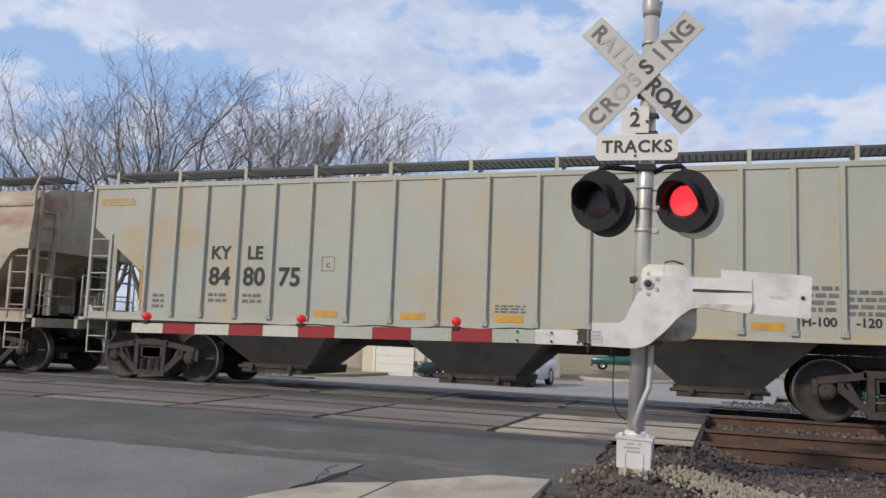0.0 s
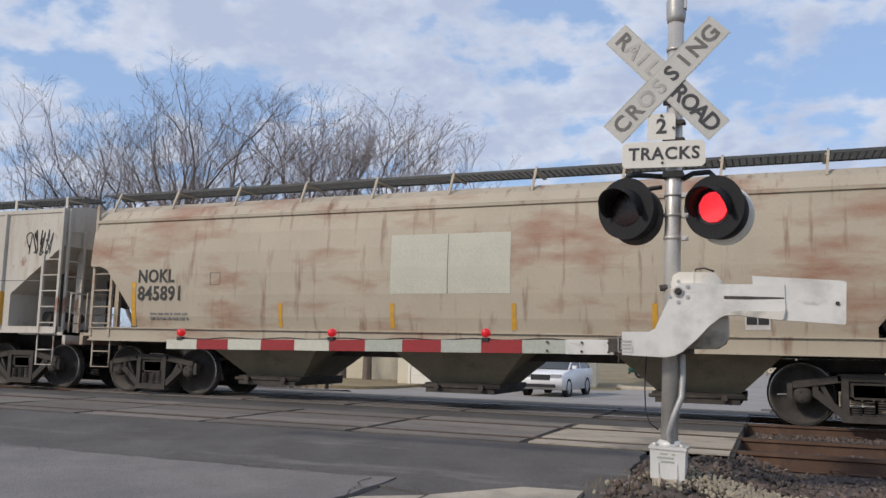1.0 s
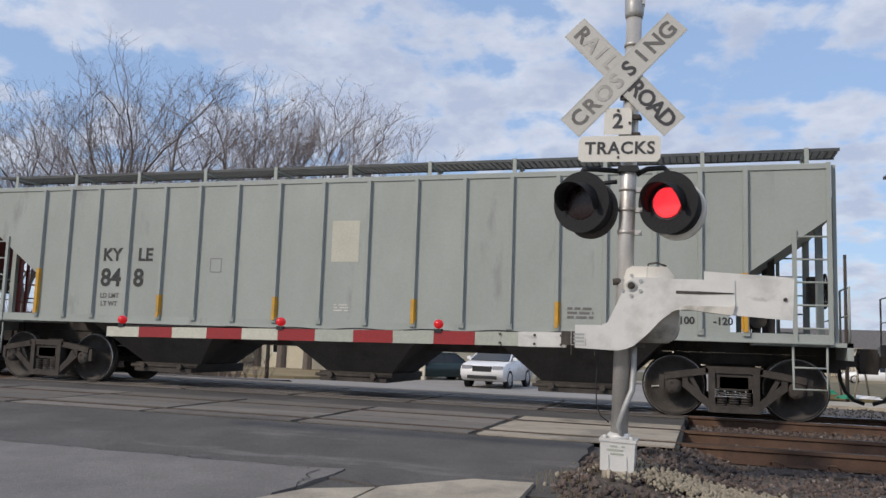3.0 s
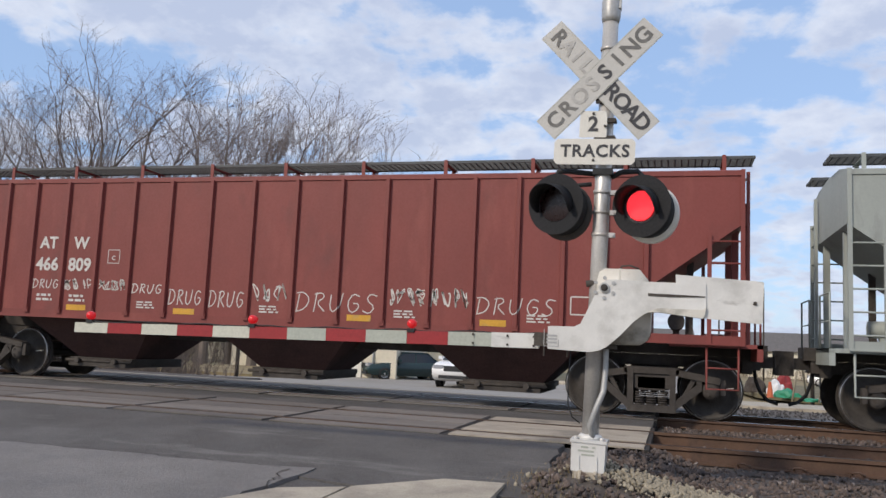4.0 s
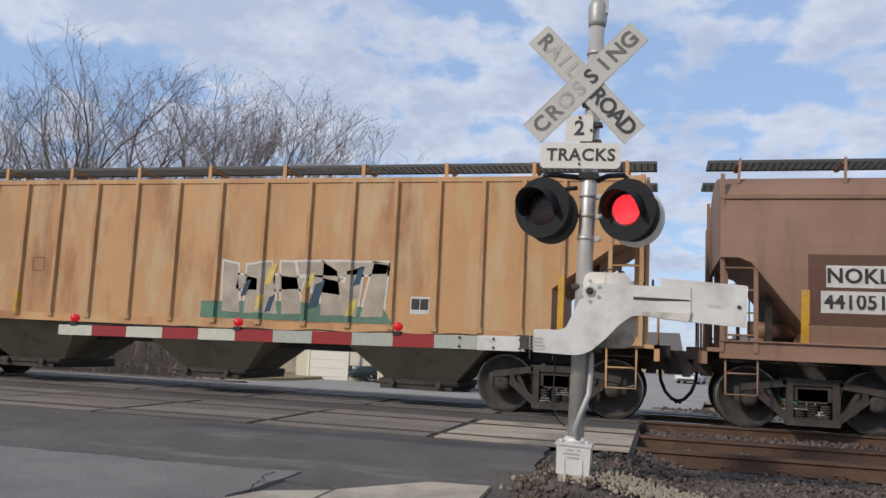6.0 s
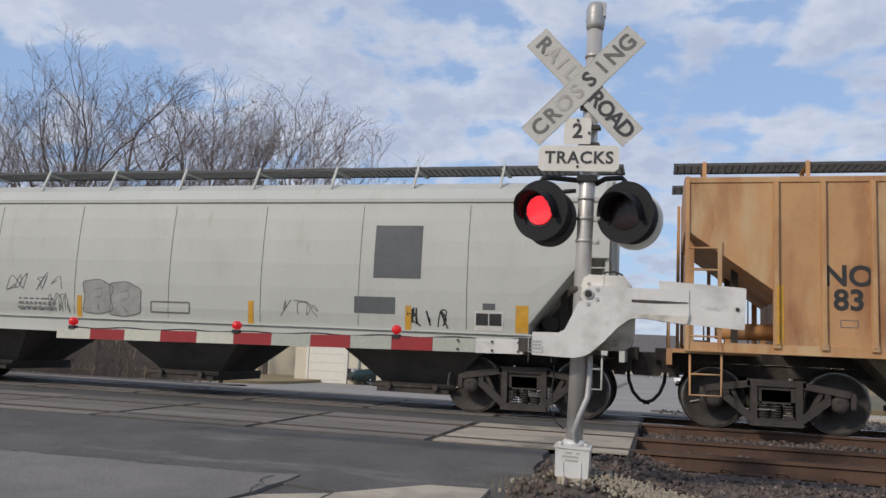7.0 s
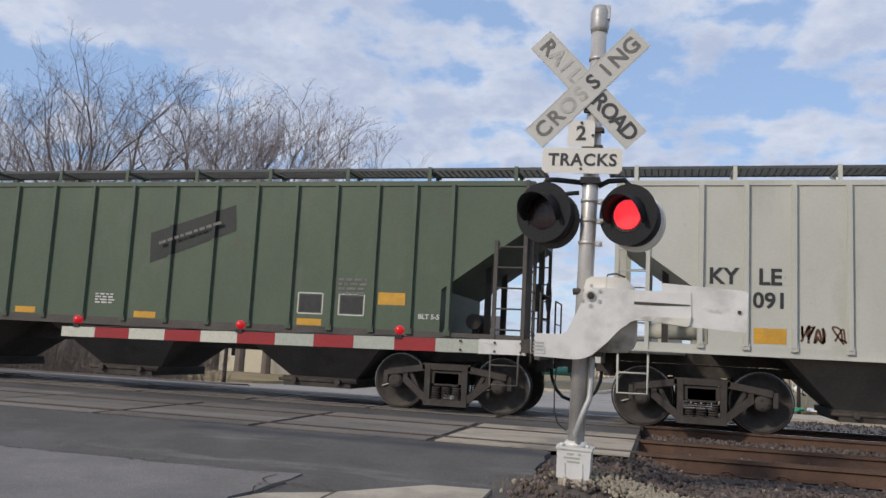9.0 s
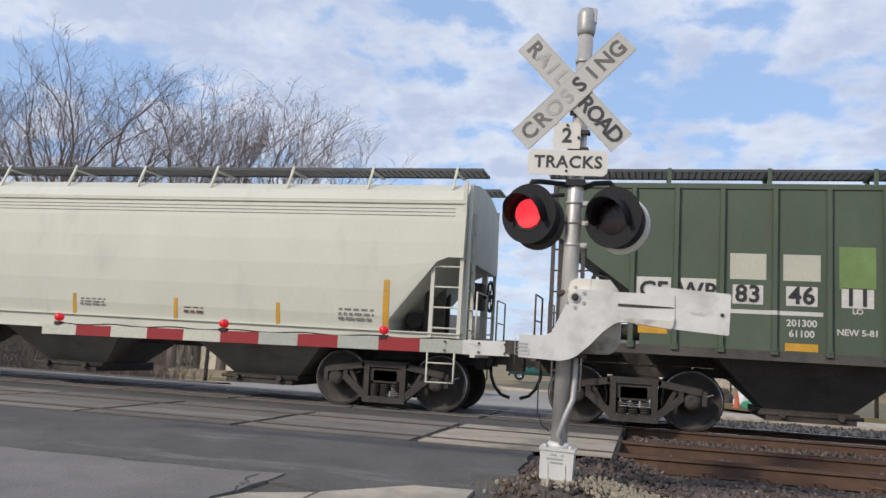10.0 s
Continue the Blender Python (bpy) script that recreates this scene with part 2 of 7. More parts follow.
SIDING = shader("cream_siding", (0.72, 0.66, 0.52), 0.7, vary=0.06, scale=1, fine=20, bump=0.05)
DOOR_WHITE = shader("garage_door_white", (0.8, 0.77, 0.68), 0.6, vary=0.04, bump=0.03)
ROOFING = shader("asphalt_shingles", (0.14, 0.13, 0.125), 0.9, vary=0.3, scale=5, bump=0.3)
WOOD = shader("weathered_wood", (0.30, 0.26, 0.19), 0.85, vary=0.3, scale=5, stretch=(3, 3, 0.4), bump=0.2)
CAR_WHITE = shader("car_paint_white", (0.84, 0.84, 0.84), 0.25, vary=0.03, bump=0.0)
CAR_DARK = shader("car_paint_dark_green", (0.018, 0.04, 0.042), 0.22, vary=0.05, bump=0.0)
CAR_TEAL = shader("car_paint_green", (0.02, 0.10, 0.09), 0.3, vary=0.05, bump=0.0)
CAR_GLASS = glass("car_glass", (0.012, 0.014, 0.016))
CAR_LAMP = glass("headlight_lens", (0.3, 0.31, 0.33), 0.1)
TYRE = shader("tyre_rubber", (0.02, 0.02, 0.02), 0.85, vary=0.2, bump=0.05)
ALLOY = shader("alloy_rim", (0.5, 0.5, 0.51), 0.3, 0.8, vary=0.05, bump=0.0)
PLASTIC_RED = shader("red_plastic", (0.28, 0.03, 0.03), 0.5, vary=0.1, bump=0.0)
PLASTIC_GREEN = shader("green_canvas", (0.03, 0.25, 0.14), 0.6, vary=0.15, bump=0.0)
PLASTIC_ORANGE = shader("orange_plastic", (0.45, 0.10, 0.03), 0.5, vary=0.1, bump=0.0)
CLOTH_WHITE = shader("white_tarp", (0.75, 0.75, 0.76), 0.7, vary=0.05, bump=0.0)


# ---- mesh helpers ----
def box(bm, x0, x1, y0, y1, z0, z1, m=None):
    vs = [bm.verts.new((x, y, z)) for x in (x0, x1) for y in (y0, y1) for z in (z0, z1)]
    if m is not None:
        for w in vs:
            w.co = m @ w.co
    for f in ((0, 1, 3, 2), (4, 6, 7, 5), (0, 4, 5, 1), (2, 3, 7, 6), (0, 2, 6, 4), (1, 5, 7, 3)):
        bm.faces.new([vs[i] for i in f])
    return vs


def tube(bm, p, q, r0, r1=None, n=10, caps=True):
    p, q = Vector(p), Vector(q)
    r1 = r0 if r1 is None else r1
    d = (q - p).normalized()
    a = d.orthogonal().normalized()
    b = d.cross(a)
    ring = []
    for c, r in ((p, r0), (q, r1)):
        ring.append([bm.verts.new(c + a * (r * math.cos(2 * math.pi * i / n)) + b * (r * math.sin(2 * math.pi * i / n))) for i in range(n)])
    for i in range(n):
        f = bm.faces.new((ring[0][i], ring[0][(i + 1) % n], ring[1][(i + 1) % n], ring[1][i]))
        f.smooth = n > 6
    if caps:
        bm.faces.new(ring[0][::-1]), bm.faces.new(ring[1])


def pipe(bm, pts, r, n=8):
    """A bent pipe through the points."""
    pts = [Vector(p) for p in pts]
    rings, a = [], None
    for i, p in enumerate(pts):
        d = (pts[min(i + 1, len(pts) - 1)] - pts[max(i - 1, 0)]).normalized()
        a = d.orthogonal().normalized() if a is None else (a - d * a.dot(d)).normalized()
        b = d.cross(a)
        rings.append([bm.verts.new(p + a * (r * math.cos(2 * math.pi * k / n)) + b * (r * math.sin(2 * math.pi * k / n))) for k in range(n)])
    for s, t in zip(rings, rings[1:]):
        for k in range(n):
            bm.faces.new((s[k], s[(k + 1) % n], t[(k + 1) % n], t[k])).smooth = True
    bm.faces.new(rings[0][::-1]), bm.faces.new(rings[-1])


def lathe(bm, profile, n=28, m=None):
    """profile: (radius, height) along +y; closed where the radius is 0."""
    rings = []
    for r, h in profile:
        if r < 1e-5:
            rings.append([bm.verts.new((0, h, 0))])
        else:
            rings.append([bm.verts.new((r * math.cos(2 * math.pi * i / n), h, r * math.sin(2 * math.pi * i / n))) for i in range(n)])
    for s, t in zip(rings, rings[1:]):
        for i in range(n):
            j = (i + 1) % n
            q = [s[i % len(s)], s[j % len(s)], t[j % len(t)], t[i % len(t)]]
            q = [w for k, w in enumerate(q) if w not in q[:k]]
            if len(q) > 2:
                bm.faces.new(q).smooth = True
    if m is not None:
        for r in rings:
            for w in r:
                w.co = m @ w.co


def plate(bm, outline, y0, y1):
    """A plate with an outline in x, z between two depths."""
    a = [bm.verts.new((x, y0, z)) for x, z in outline]
    b = [bm.verts.new((x, y1, z)) for x, z in outline]
    bm.faces.new(a), bm.faces.new(b[::-1])
    for i in range(len(a)):
        j = (i + 1) % len(a)
        bm.faces.new((a[j], a[i], b[i], b[j]))


def bevel(bm, w, seg=2, angle=30):
    es = [e for e in bm.edges if len(e.link_faces) == 2 and e.calc_face_angle(0) > radians(angle)]
    bmesh.ops.bevel(bm, geom=es, offset=w, segments=seg, affect="EDGES", profile=0.5)


def mesh_of(bm, name, smooth=False):
    bmesh.ops.recalc_face_normals(bm, faces=bm.faces)
    me = bpy.data.meshes.new(name)
    bm.to_mesh(me)
    bm.free()
    if smooth:
        for p in me.polygons:
            p.use_smooth = True
    return me


def place(name, me, material, parent=None, at=None, label=""):
    """One mesh object on shared mesh data, with a material of its own."""
    ob = new(name, me)
    if not me.materials:
        me.materials.append(None)
    for s in ob.material_slots:
        s.link = "OBJECT"
        s.material = material
    if parent is not None:
        ob.parent = parent
    if at is not None:
        ob.matrix_basis = at
    if label:
        ob["label"] = label
    return ob


def part(name, bm, material, parent, label="", smooth=False, at=None):
    return place(name, mesh_of(bm, name, smooth), material, parent, at, label)


def thing(name, label, category, group="", kind="", at=None):
    ob = new(name)
    ob.empty_display_size = 0.2
    if at is not None:
        ob.matrix_basis = at
    return tagged(ob, label, category, group, kind)


def words(text, height, material, parent, at, name="lettering", align="CENTER", label="", stretch=1.0, depth=0.002, spacing=1.06, bold=0.035):
    """Lettering as a mesh, upright in x, z and facing -y."""
    cu = bpy.data.curves.new(name, "FONT")
    cu.body, cu.size, cu.extrude, cu.align_x, cu.align_y = text, height / 0.73, depth, align, "CENTER"
    cu.resolution_u, cu.space_character, cu.offset = 3, spacing, height * bold
    tmp = bpy.data.objects.new(name, cu)
    scene.collection.objects.link(tmp)
    bpy.context.view_layer.update()
    me = bpy.data.meshes.new_from_object(tmp.evaluated_get(bpy.context.evaluated_depsgraph_get()))
    me.materials.clear()
    bpy.data.objects.remove(tmp)
    bpy.data.curves.remove(cu)
    me.transform(Matrix.Diagonal((stretch, 1, 1, 1)))
    me.transform(pose(0, 0, 0, 90))
    return place(name, me, material, parent, at, label)


def bars(n, width, height, material, parent, at, name="stencil_bar"):
    """Rows of small bars in place of lettering too small to read."""
    bm = bmesh.new()
    rr = random.Random(int(width * 1000) + n)
    step = height / n
    for i in range(n):
        x = -width / 2
        while x < width / 2 - 0.02:
            w = min(rr.uniform(0.05, 0.16), width / 2 - x)
            z = height / 2 - (i + 0.5) * step
            box(bm, x, x + w, -0.002, 0.002, z - step * 0.27, z + step * 0.27)
            x += w + 0.035
    return part(name, bm, material, parent, at=at)


# ---- ground and road ----
TRACK_Y = (0.752, 4.672)          # centre lines of the empty track and of the train's track
HALF = 0.7525                     # half the distance between the rail heads
CROSS = (-12.6, 0.34)             # the crossing's panels, along the tracks


def level(x, y):
    """Height of the road: level over the tracks, falling away on both sides."""
    pts = [(-40, -0.9), (-9, -0.52), (-2.5, -0.2), (-0.6, -0.015), (6.3, -0.015), (9, -0.2), (24, -0.92), (60, -1.1), (400, -1.5)]
    if y <= pts[0][0]:
        return pts[0][1]
    for (a, za), (b, zb) in zip(pts, pts[1:]):
        if y <= b:
            return za + (zb - za) * (y - a) / (b - a)
    return pts[-1][1]


def sheet(name, xs, ys, drop, material, label, category, edge=None, thick=0.12, rough=0.0):
    """A strip of ground that follows the level, with a thickness."""
    bm = bmesh.new()
    rr = random.Random(len(xs) * 31 + len(ys))
    grid = [[bm.verts.new((*(edge(x, y) if edge else (x, y)), level(x, y) - drop + rr.uniform(-rough, rough))) for y in ys] for x in xs]
    for a, b in zip(grid, grid[1:]):
        for i in range(len(ys) - 1):
            bm.faces.new((a[i], b[i], b[i + 1], a[i + 1]))
    rim = [e for e in bm.edges if e.is_boundary]
    low = bmesh.ops.extrude_edge_only(bm, edges=rim)
    for w in (g for g in low["geom"] if isinstance(g, bmesh.types.BMVert)):
        w.co.z -= thick
    return tagged(place(name, mesh_of(bm, name), material), label, category, kind="structure")


def span(a, b, n):
    return [a + (b - a) * i / n for i in range(n + 1)]


sheet("ground", [-2500, -400, -120, -60, *span(-40, 20, 60), 40, 80, 200, 2500], [-400, -60, -20, *span(-10, 30, 80), 40, 60, 120, 400, 2500], 0.24, GRASS,
      "dry tan winter grass and bare earth beside the railway", "ground")


def ragged(x, y):
    k = noise.noise((x * 1.7, y * 1.7, 0.0)) * 0.12 + noise.noise((x * 6, y * 6, 3.0)) * 0.05
    return x + k, y + (k if y < -1 else 0)


sheet("road_near", [*span(-16, -0.55, 60)], [*span(-2.75, -0.47, 20)], 0.0, ASPHALT, "dark patched asphalt of the road before the crossing", "road", edge=ragged)
sheet("road_worn", [*span(-16, -2.62, 50)], [-40, -25, *span(-12, -2.45, 40)], -0.012, OLD_ASPHALT, "lighter worn asphalt road surface with a ragged edge", "road", edge=ragged)
sheet("road_rough", [*span(-2.9, -0.7, 24)], [-14, *span(-8, -2.2, 30)], 0.02, ASPHALT, "rough dark asphalt beside the worn road edge", "road", edge=ragged)
sheet("road_between", [*span(-16, 0.3, 30)], [2.14, 2.6, 3.0, 3.46], 0.004, ASPHALT, "asphalt strip between the two tracks", "road")
sheet("road_far", [*span(-16, 1.6, 30)], [6.07, *span(6.5, 16, 16)], 0.004, ASPHALT, "asphalt road falling away behind the tracks", "road")
sheet("street", [*span(-60, 1.4, 40)], [*span(13.2, 34, 20)], -0.01, FAR_ROAD, "pale sunlit street running beside the railway", "road",
      edge=lambda x, y: (x + max(0.0, (x + 6) / 7.4) * (y - 13.2) * 0.065, y))
sheet("street_branch", [*span(-7, 3.2, 8)], [*span(30, 150, 20)], -0.03, FAR_ROAD, "pale side street leading away between the yards", "road",
      edge=lambda x, y: (x + (y - 34) * 0.04, y))


# footway slabs
pavement = thing("pavement", "buff concrete footway slabs ending at the gravel", "pavement", kind="structure")
for corners in (((-1.93, -2.96), (-1.3, -2.4), (-0.78, -2.36), (-0.78, -3.9), (-1.98, -3.9)), ((-1.96, -3.0), (-2.01, -3.9), (-2.75, -3.9), (-2.45, -3.25)), ((-0.78, -3.92), (-2.75, -3.92), (-2.9, -6.5), (-0.78, -6.5))):
    bm = bmesh.new()
    plate(bm, corners, -0.12, 0.025)
    for w in bm.verts:
        w.co = Vector((w.co.x, w.co.z, w.co.y + level(0, w.co.z)))
    bevel(bm, 0.012, 1)
    part("slab", bm, CONCRETE, pavement)


# ---- tracks ----
def rail_mesh(x0, x1):
    prof = [(-0.036, 0.0), (0.036, 0.0), (0.036, -0.035), (0.010, -0.05), (0.010, -0.145), (0.075, -0.158), (0.075, -0.17), (-0.075, -0.17), (-0.075, -0.158), (-0.010, -0.145), (-0.010, -0.05), (-0.036, -0.035)]
    bm = bmesh.new()
    xs = [x0, x1]
    rings = [[bm.verts.new((x, y, z)) for y, z in prof] for x in xs]
    for i in range(len(prof)):
        j = (i + 1) % len(prof)
        bm.faces.new((rings[0][i], rings[0][j], rings[1][j], rings[1][i]))
    bm.faces.new(rings[0]), bm.faces.new(rings[1][::-1])
    return mesh_of(bm, "rail")


def head_mesh(x0, x1, w):
    bm = bmesh.new()
    box(bm, x0, x1, -w, w, 0.0, 0.003)
    return mesh_of(bm, "rail_head")


RAIL, HEAD, NARROW = rail_mesh(-170, 130), head_mesh(-170, 130, 0.034), head_mesh(-170, 130, 0.022)
tie_bm = bmesh.new()
box(tie_bm, -0.11, 0.11, -1.3, 1.3, -0.34, -0.172)
bevel(tie_bm, 0.015, 1)
TIE_MESH = mesh_of(tie_bm, "tie")
plate_bm = bmesh.new()
box(plate_bm, -0.09, 0.09, -0.17, 0.17, -0.172, -0.163)
for sx in (-0.06, 0.06):
    for sy in (-0.10, 0.10):
        box(plate_bm, sx - 0.012, sx + 0.012, sy - 0.02, sy + 0.02, -0.163, -0.13)
pipe(plate_bm, [(-0.05, -0.09, -0.155), (-0.06, -0.14, -0.12), (0.0, -0.17, -0.11), (0.05, -0.16, -0.14)], 0.011, 6)
PLATE_MESH = mesh_of(plate_bm, "tie_plate")
for k, ty in enumerate(TRACK_Y):
    track = thing(("empty_track", "train_track")[k], ("rusty unused-looking rails on timber ties in ballast", "rails with polished heads under the passing train")[k], "railway track", "tracks", "structure")
    for s in (-1, 1):
        at = pose(0, ty + s * HALF, 0)
        place("rail", RAIL, RAIL_RUST, track, at)
        place("rail_head", NARROW if k else HEAD, RAIL_BRIGHT if k else RAIL_TOP, track, at, "polished running surface" if k else "")
    for i in range(40):
        x = 0.75 + i * 0.54
        place("tie", TIE_MESH, TIE, track, pose(x, ty, 0, 0, 0, random.uniform(-1.5, 1.5)))
        for s in (-1, 1):
            place("tie_plate", PLATE_MESH, RAIL_RUST, track, pose(x, ty + s * HALF, 0, 0, 0, 0 if s < 0 else 180))
    for i in range(24):
        place("tie", TIE_MESH, TIE, track, pose(CROSS[0] - 0.6 - i * 0.54, ty, 0))

# panels of the crossing: field, gauge and field panels of each track
crossing = thing("crossing_surface", "concrete and rubber panels of a level crossing, worn grey", "road crossing", kind="structure")
bands = ((-1.20, -0.85), (-0.63, 0.0), (0.006, 0.63), (0.85, 1.385))
edges_x = [0.34, -1.86, -4.05, -6.2, -8.35, -10.5, -12.6]
for ty in TRACK_Y:
    for x1, x0 in zip(edges_x, edges_x[1:]):
        for a, b in bands:
            bm = bmesh.new()
            box(bm, x0 + 0.05, x1 - 0.05, ty + a, ty + b, -0.16, random.uniform(-0.006, 0.004))
            bevel(bm, 0.012, 1)
            part("panel", bm, PALE_PANEL if x1 > 0 and ty < 2 else PANEL, crossing)
        for s in (-1, 1):
            bm = bmesh.new()
            box(bm, x0, x1, ty + s * HALF - (0.122 if s > 0 else 0.097), ty + s * HALF - 0.037, -0.15, -0.006)
            part("flangeway_rubber", bm, RUBBER, crossing)
            bm = bmesh.new()
            box(bm, x0, x1, ty + s * HALF + 0.037, ty + s * HALF + (0.097 if s > 0 else 0.122), -0.15, -0.006)
            part("flangeway_rubber", bm, RUBBER, crossing)
    bm = bmesh.new()
    box(bm, CROSS[0], CROSS[1], ty - 1.2, ty + 1.39, -0.3, -0.014)
    part("panel_bed", bm, RUBBER, crossing)


# ---- ballast ----
def bed(name, x0, x1, nx, profile, label):
    bm = bmesh.new()
    rr = random.Random(nx)
    rows = []
    for x in span(x0, x1, nx):
        rows.append([bm.verts.new((x, y, z + rr.uniform(-0.012, 0.012))) for y, z in profile])
    for a, b in zip(rows, rows[1:]):
        for i in range(len(profile) - 1):
            bm.faces.new((a[i], b[i], b[i + 1], a[i + 1]))
    return tagged(place(name, mesh_of(bm, name), BALLAST), label, "ballast", kind="structure")


PROFILE = [(-4.0, -0.38), (-2.6, -0.26), (-1.6, -0.21), (-0.6, -0.2), (0.1, -0.19), (1.4, -0.17), (2.3, -0.14), (3.1, -0.14), (3.9, -0.16), (5.4, -0.16), (6.6, -0.18), (8.0, -0.30), (10.5, -0.34), (12.0, -0.38), (15.5, -0.46), (17.5, -0.95)]
bed("ballast_right", 0.36, 120, 160, PROFILE, "bed of crushed stone ballast under the tracks")
bed("ballast_left", -165, CROSS[0] - 0.05, 60, PROFILE, "bed of crushed stone ballast under the tracks")


def bed_height(y):
    for (a, za), (b, zb) in zip(PROFILE, PROFILE[1:]):
        if a <= y <= b:
            return za + (zb - za) * (y - a) / (b - a)
    return -0.3


def verge_height(x, y):
    """The gravel beside the road, banked up against the crossing's edge."""
    k = min(1.0, max(0.0, (0.95 - x) / 0.55)) * min(1.0, max(0.0, (y + 2.6) / 1.6))
    mound = 0.17 * math.exp(-((x + 0.1) ** 2 + (y + 2.0) ** 2) / 0.35)
    return bed_height(y) * (1 - k) + (level(x, y) - 0.03) * k + mound


def stones(name, spots, size, material, label, seed):
    """Crushed stone: many small uneven lumps in one mesh."""
    rr = random.Random(seed)
    base = bmesh.new()
    bmesh.ops.create_icosphere(base, subdivisions=1, radius=1)
    vs = [w.co.copy() for w in base.verts]
    fs = [[w.index for w in f.verts] for f in base.faces]
    base.free()
    verts, faces = [], []
    for x, y, z in spots:
        r = rr.uniform(*size)
        m = Euler((rr.uniform(0, 6), rr.uniform(0, 6), rr.uniform(0, 6))).to_matrix() @ Matrix.Diagonal((r, r * rr.uniform(0.6, 1), r * rr.uniform(0.45, 0.8)))
        o = len(verts)
        verts += [(m @ (q * rr.uniform(0.75, 1.15))) + Vector((x, y, z + r * 0.3)) for q in vs]
        faces += [[i + o for i in f] for f in fs]
    me = bpy.data.meshes.new(name)
    me.from_pydata([tuple(w) for w in verts], [], faces)
    return tagged(place(name, me, material), label, "gravel", kind="stuff")


rs = random.Random(5)
near_spots, mid_spots, pale_spots = [], [], []
for _ in range(7000):
    x, y = rs.uniform(-0.75, 5.6), rs.uniform(-4.2, -0.15)
    if y > -0.46 and x < 0.36:
        continue
    if x < -0.55 - 0.35 * noise.noise((x * 2, y * 2, 0)) + max(0, (y + 1.2)) * 0.5:
        continue
    near_spots.append((x, y, verge_height(x, y)))
for _ in range(4200):
    x, y = rs.uniform(0.42, 10), rs.choice((rs.uniform(0.05, 1.45), rs.uniform(1.6, 3.85), rs.uniform(1.6, 3.85), rs.uniform(6.2, 9)))
    mid_spots.append((x, y, bed_height(y) + 0.005))
far_spots = []
for _ in range(2500):
    x, y = rs.uniform(0.6, 16), rs.uniform(8, 16)
    far_spots.append((x, y, bed_height(y) + 0.005))
for _ in range(1000):
    x, y = rs.gauss(0.65, 0.4), rs.gauss(-2.15, 0.14)
    pale_spots.append((x, y - 0.12 * (x - 0.7), verge_height(x, y) + 0.045))
stones("ballast_stones_near", near_spots, (0.016, 0.043), STONE, "brown-grey crushed stone round the signal mast", 1)
stones("ballast_stones_track", mid_spots, (0.02, 0.05), STONE, "crushed stone between and beside the rails", 2)
stones("ballast_stones_bank", far_spots, (0.02, 0.045), DARK_STONE, "dark crushed stone on the bank behind the tracks", 4)
stones("pale_gravel", pale_spots, (0.012, 0.03), PALE_STONE, "patch of pale fine gravel near the mast", 3)
bm = bmesh.new()
rg = random.Random(8)
for _ in range(1500):
    x, y = rg.uniform(-0.95, 0.2), rg.uniform(-3.6, -1.9)
    if rg.random() < (x + 0.95) * 0.8:
        continue
    z, h, a = verge_height(x, y) - 0.01, rg.uniform(0.03, 0.09), rg.uniform(0, 6.28)
    p = Vector((x, y, z))
    d = Vector((math.cos(a), math.sin(a), 0))
    t = p + Vector((rg.uniform(-0.04, 0.04), rg.uniform(-0.04, 0.04), h))
    bm.faces.new([bm.verts.new(q) for q in (p - d * 0.004, p + d * 0.004, t)])
tagged(part("grass_tufts", bm, GRASS, None), "short dry grass at the footway's edge", "grass", kind="stuff")
# low verge under the near gravel, beside the road
bm = bmesh.new()
vg = [[bm.verts.new((x, y, verge_height(x, y) - 0.012)) for y in span(-4.0, -0.455, 8)] for x in span(-0.9, 0.9, 8)]
for a, b in zip(vg, vg[1:]):
    for i in range(8):
        bm.faces.new((a[i], b[i], b[i + 1], a[i + 1]))
tagged(part("gravel_verge", bm, BALLAST, None), "gravelly verge at the foot of the signal", "ground", kind="structure")


# cracks and tar seams in the road
def crack(pts, w, seed):
    rr = random.Random(seed)
    bm = bmesh.new()
    prev = None
    for (xa, ya), (xb, yb) in zip(pts, pts[1:]):
        n = max(2, int(math.hypot(xb - xa, yb - ya) / 0.07))
        for k in range(n):
            x, y = xa + (xb - xa) * k / n + rr.gauss(0, 0.018), ya + (yb - ya) * k / n + rr.gauss(0, 0.018)
            d = Vector((-(yb - ya), xb - xa, 0)).normalized() * w * rr.uniform(0.3, 1.0) * 0.5
            c = Vector((x, y, level(x, y) + 0.017))
            cur = (bm.verts.new(c + d), bm.verts.new(c - d))
            if prev:
                bm.faces.new((prev[0], cur[0], cur[1], prev[1]))
            prev = cur
    return tagged(part("tar_seam", bm, RUBBER, None), "thin dark crack sealed with tar in the asphalt", "road crack", kind="structure")


crack([(-9.5, -2.52), (-5.7, -2.46), (-4.4, -2.44), (-2.75, -2.48)], 0.018, 1)
crack([(-2.75, -2.48), (-2.66, -2.9), (-2.5, -3.4), (-2.4, -4.2)], 0.02, 2)
crack([(-2.66, -2.9), (-2.2, -2.75), (-1.95, -2.9)], 0.014, 5)

# ---- crossing signal ----
MX, MY = -0.115, -2.06


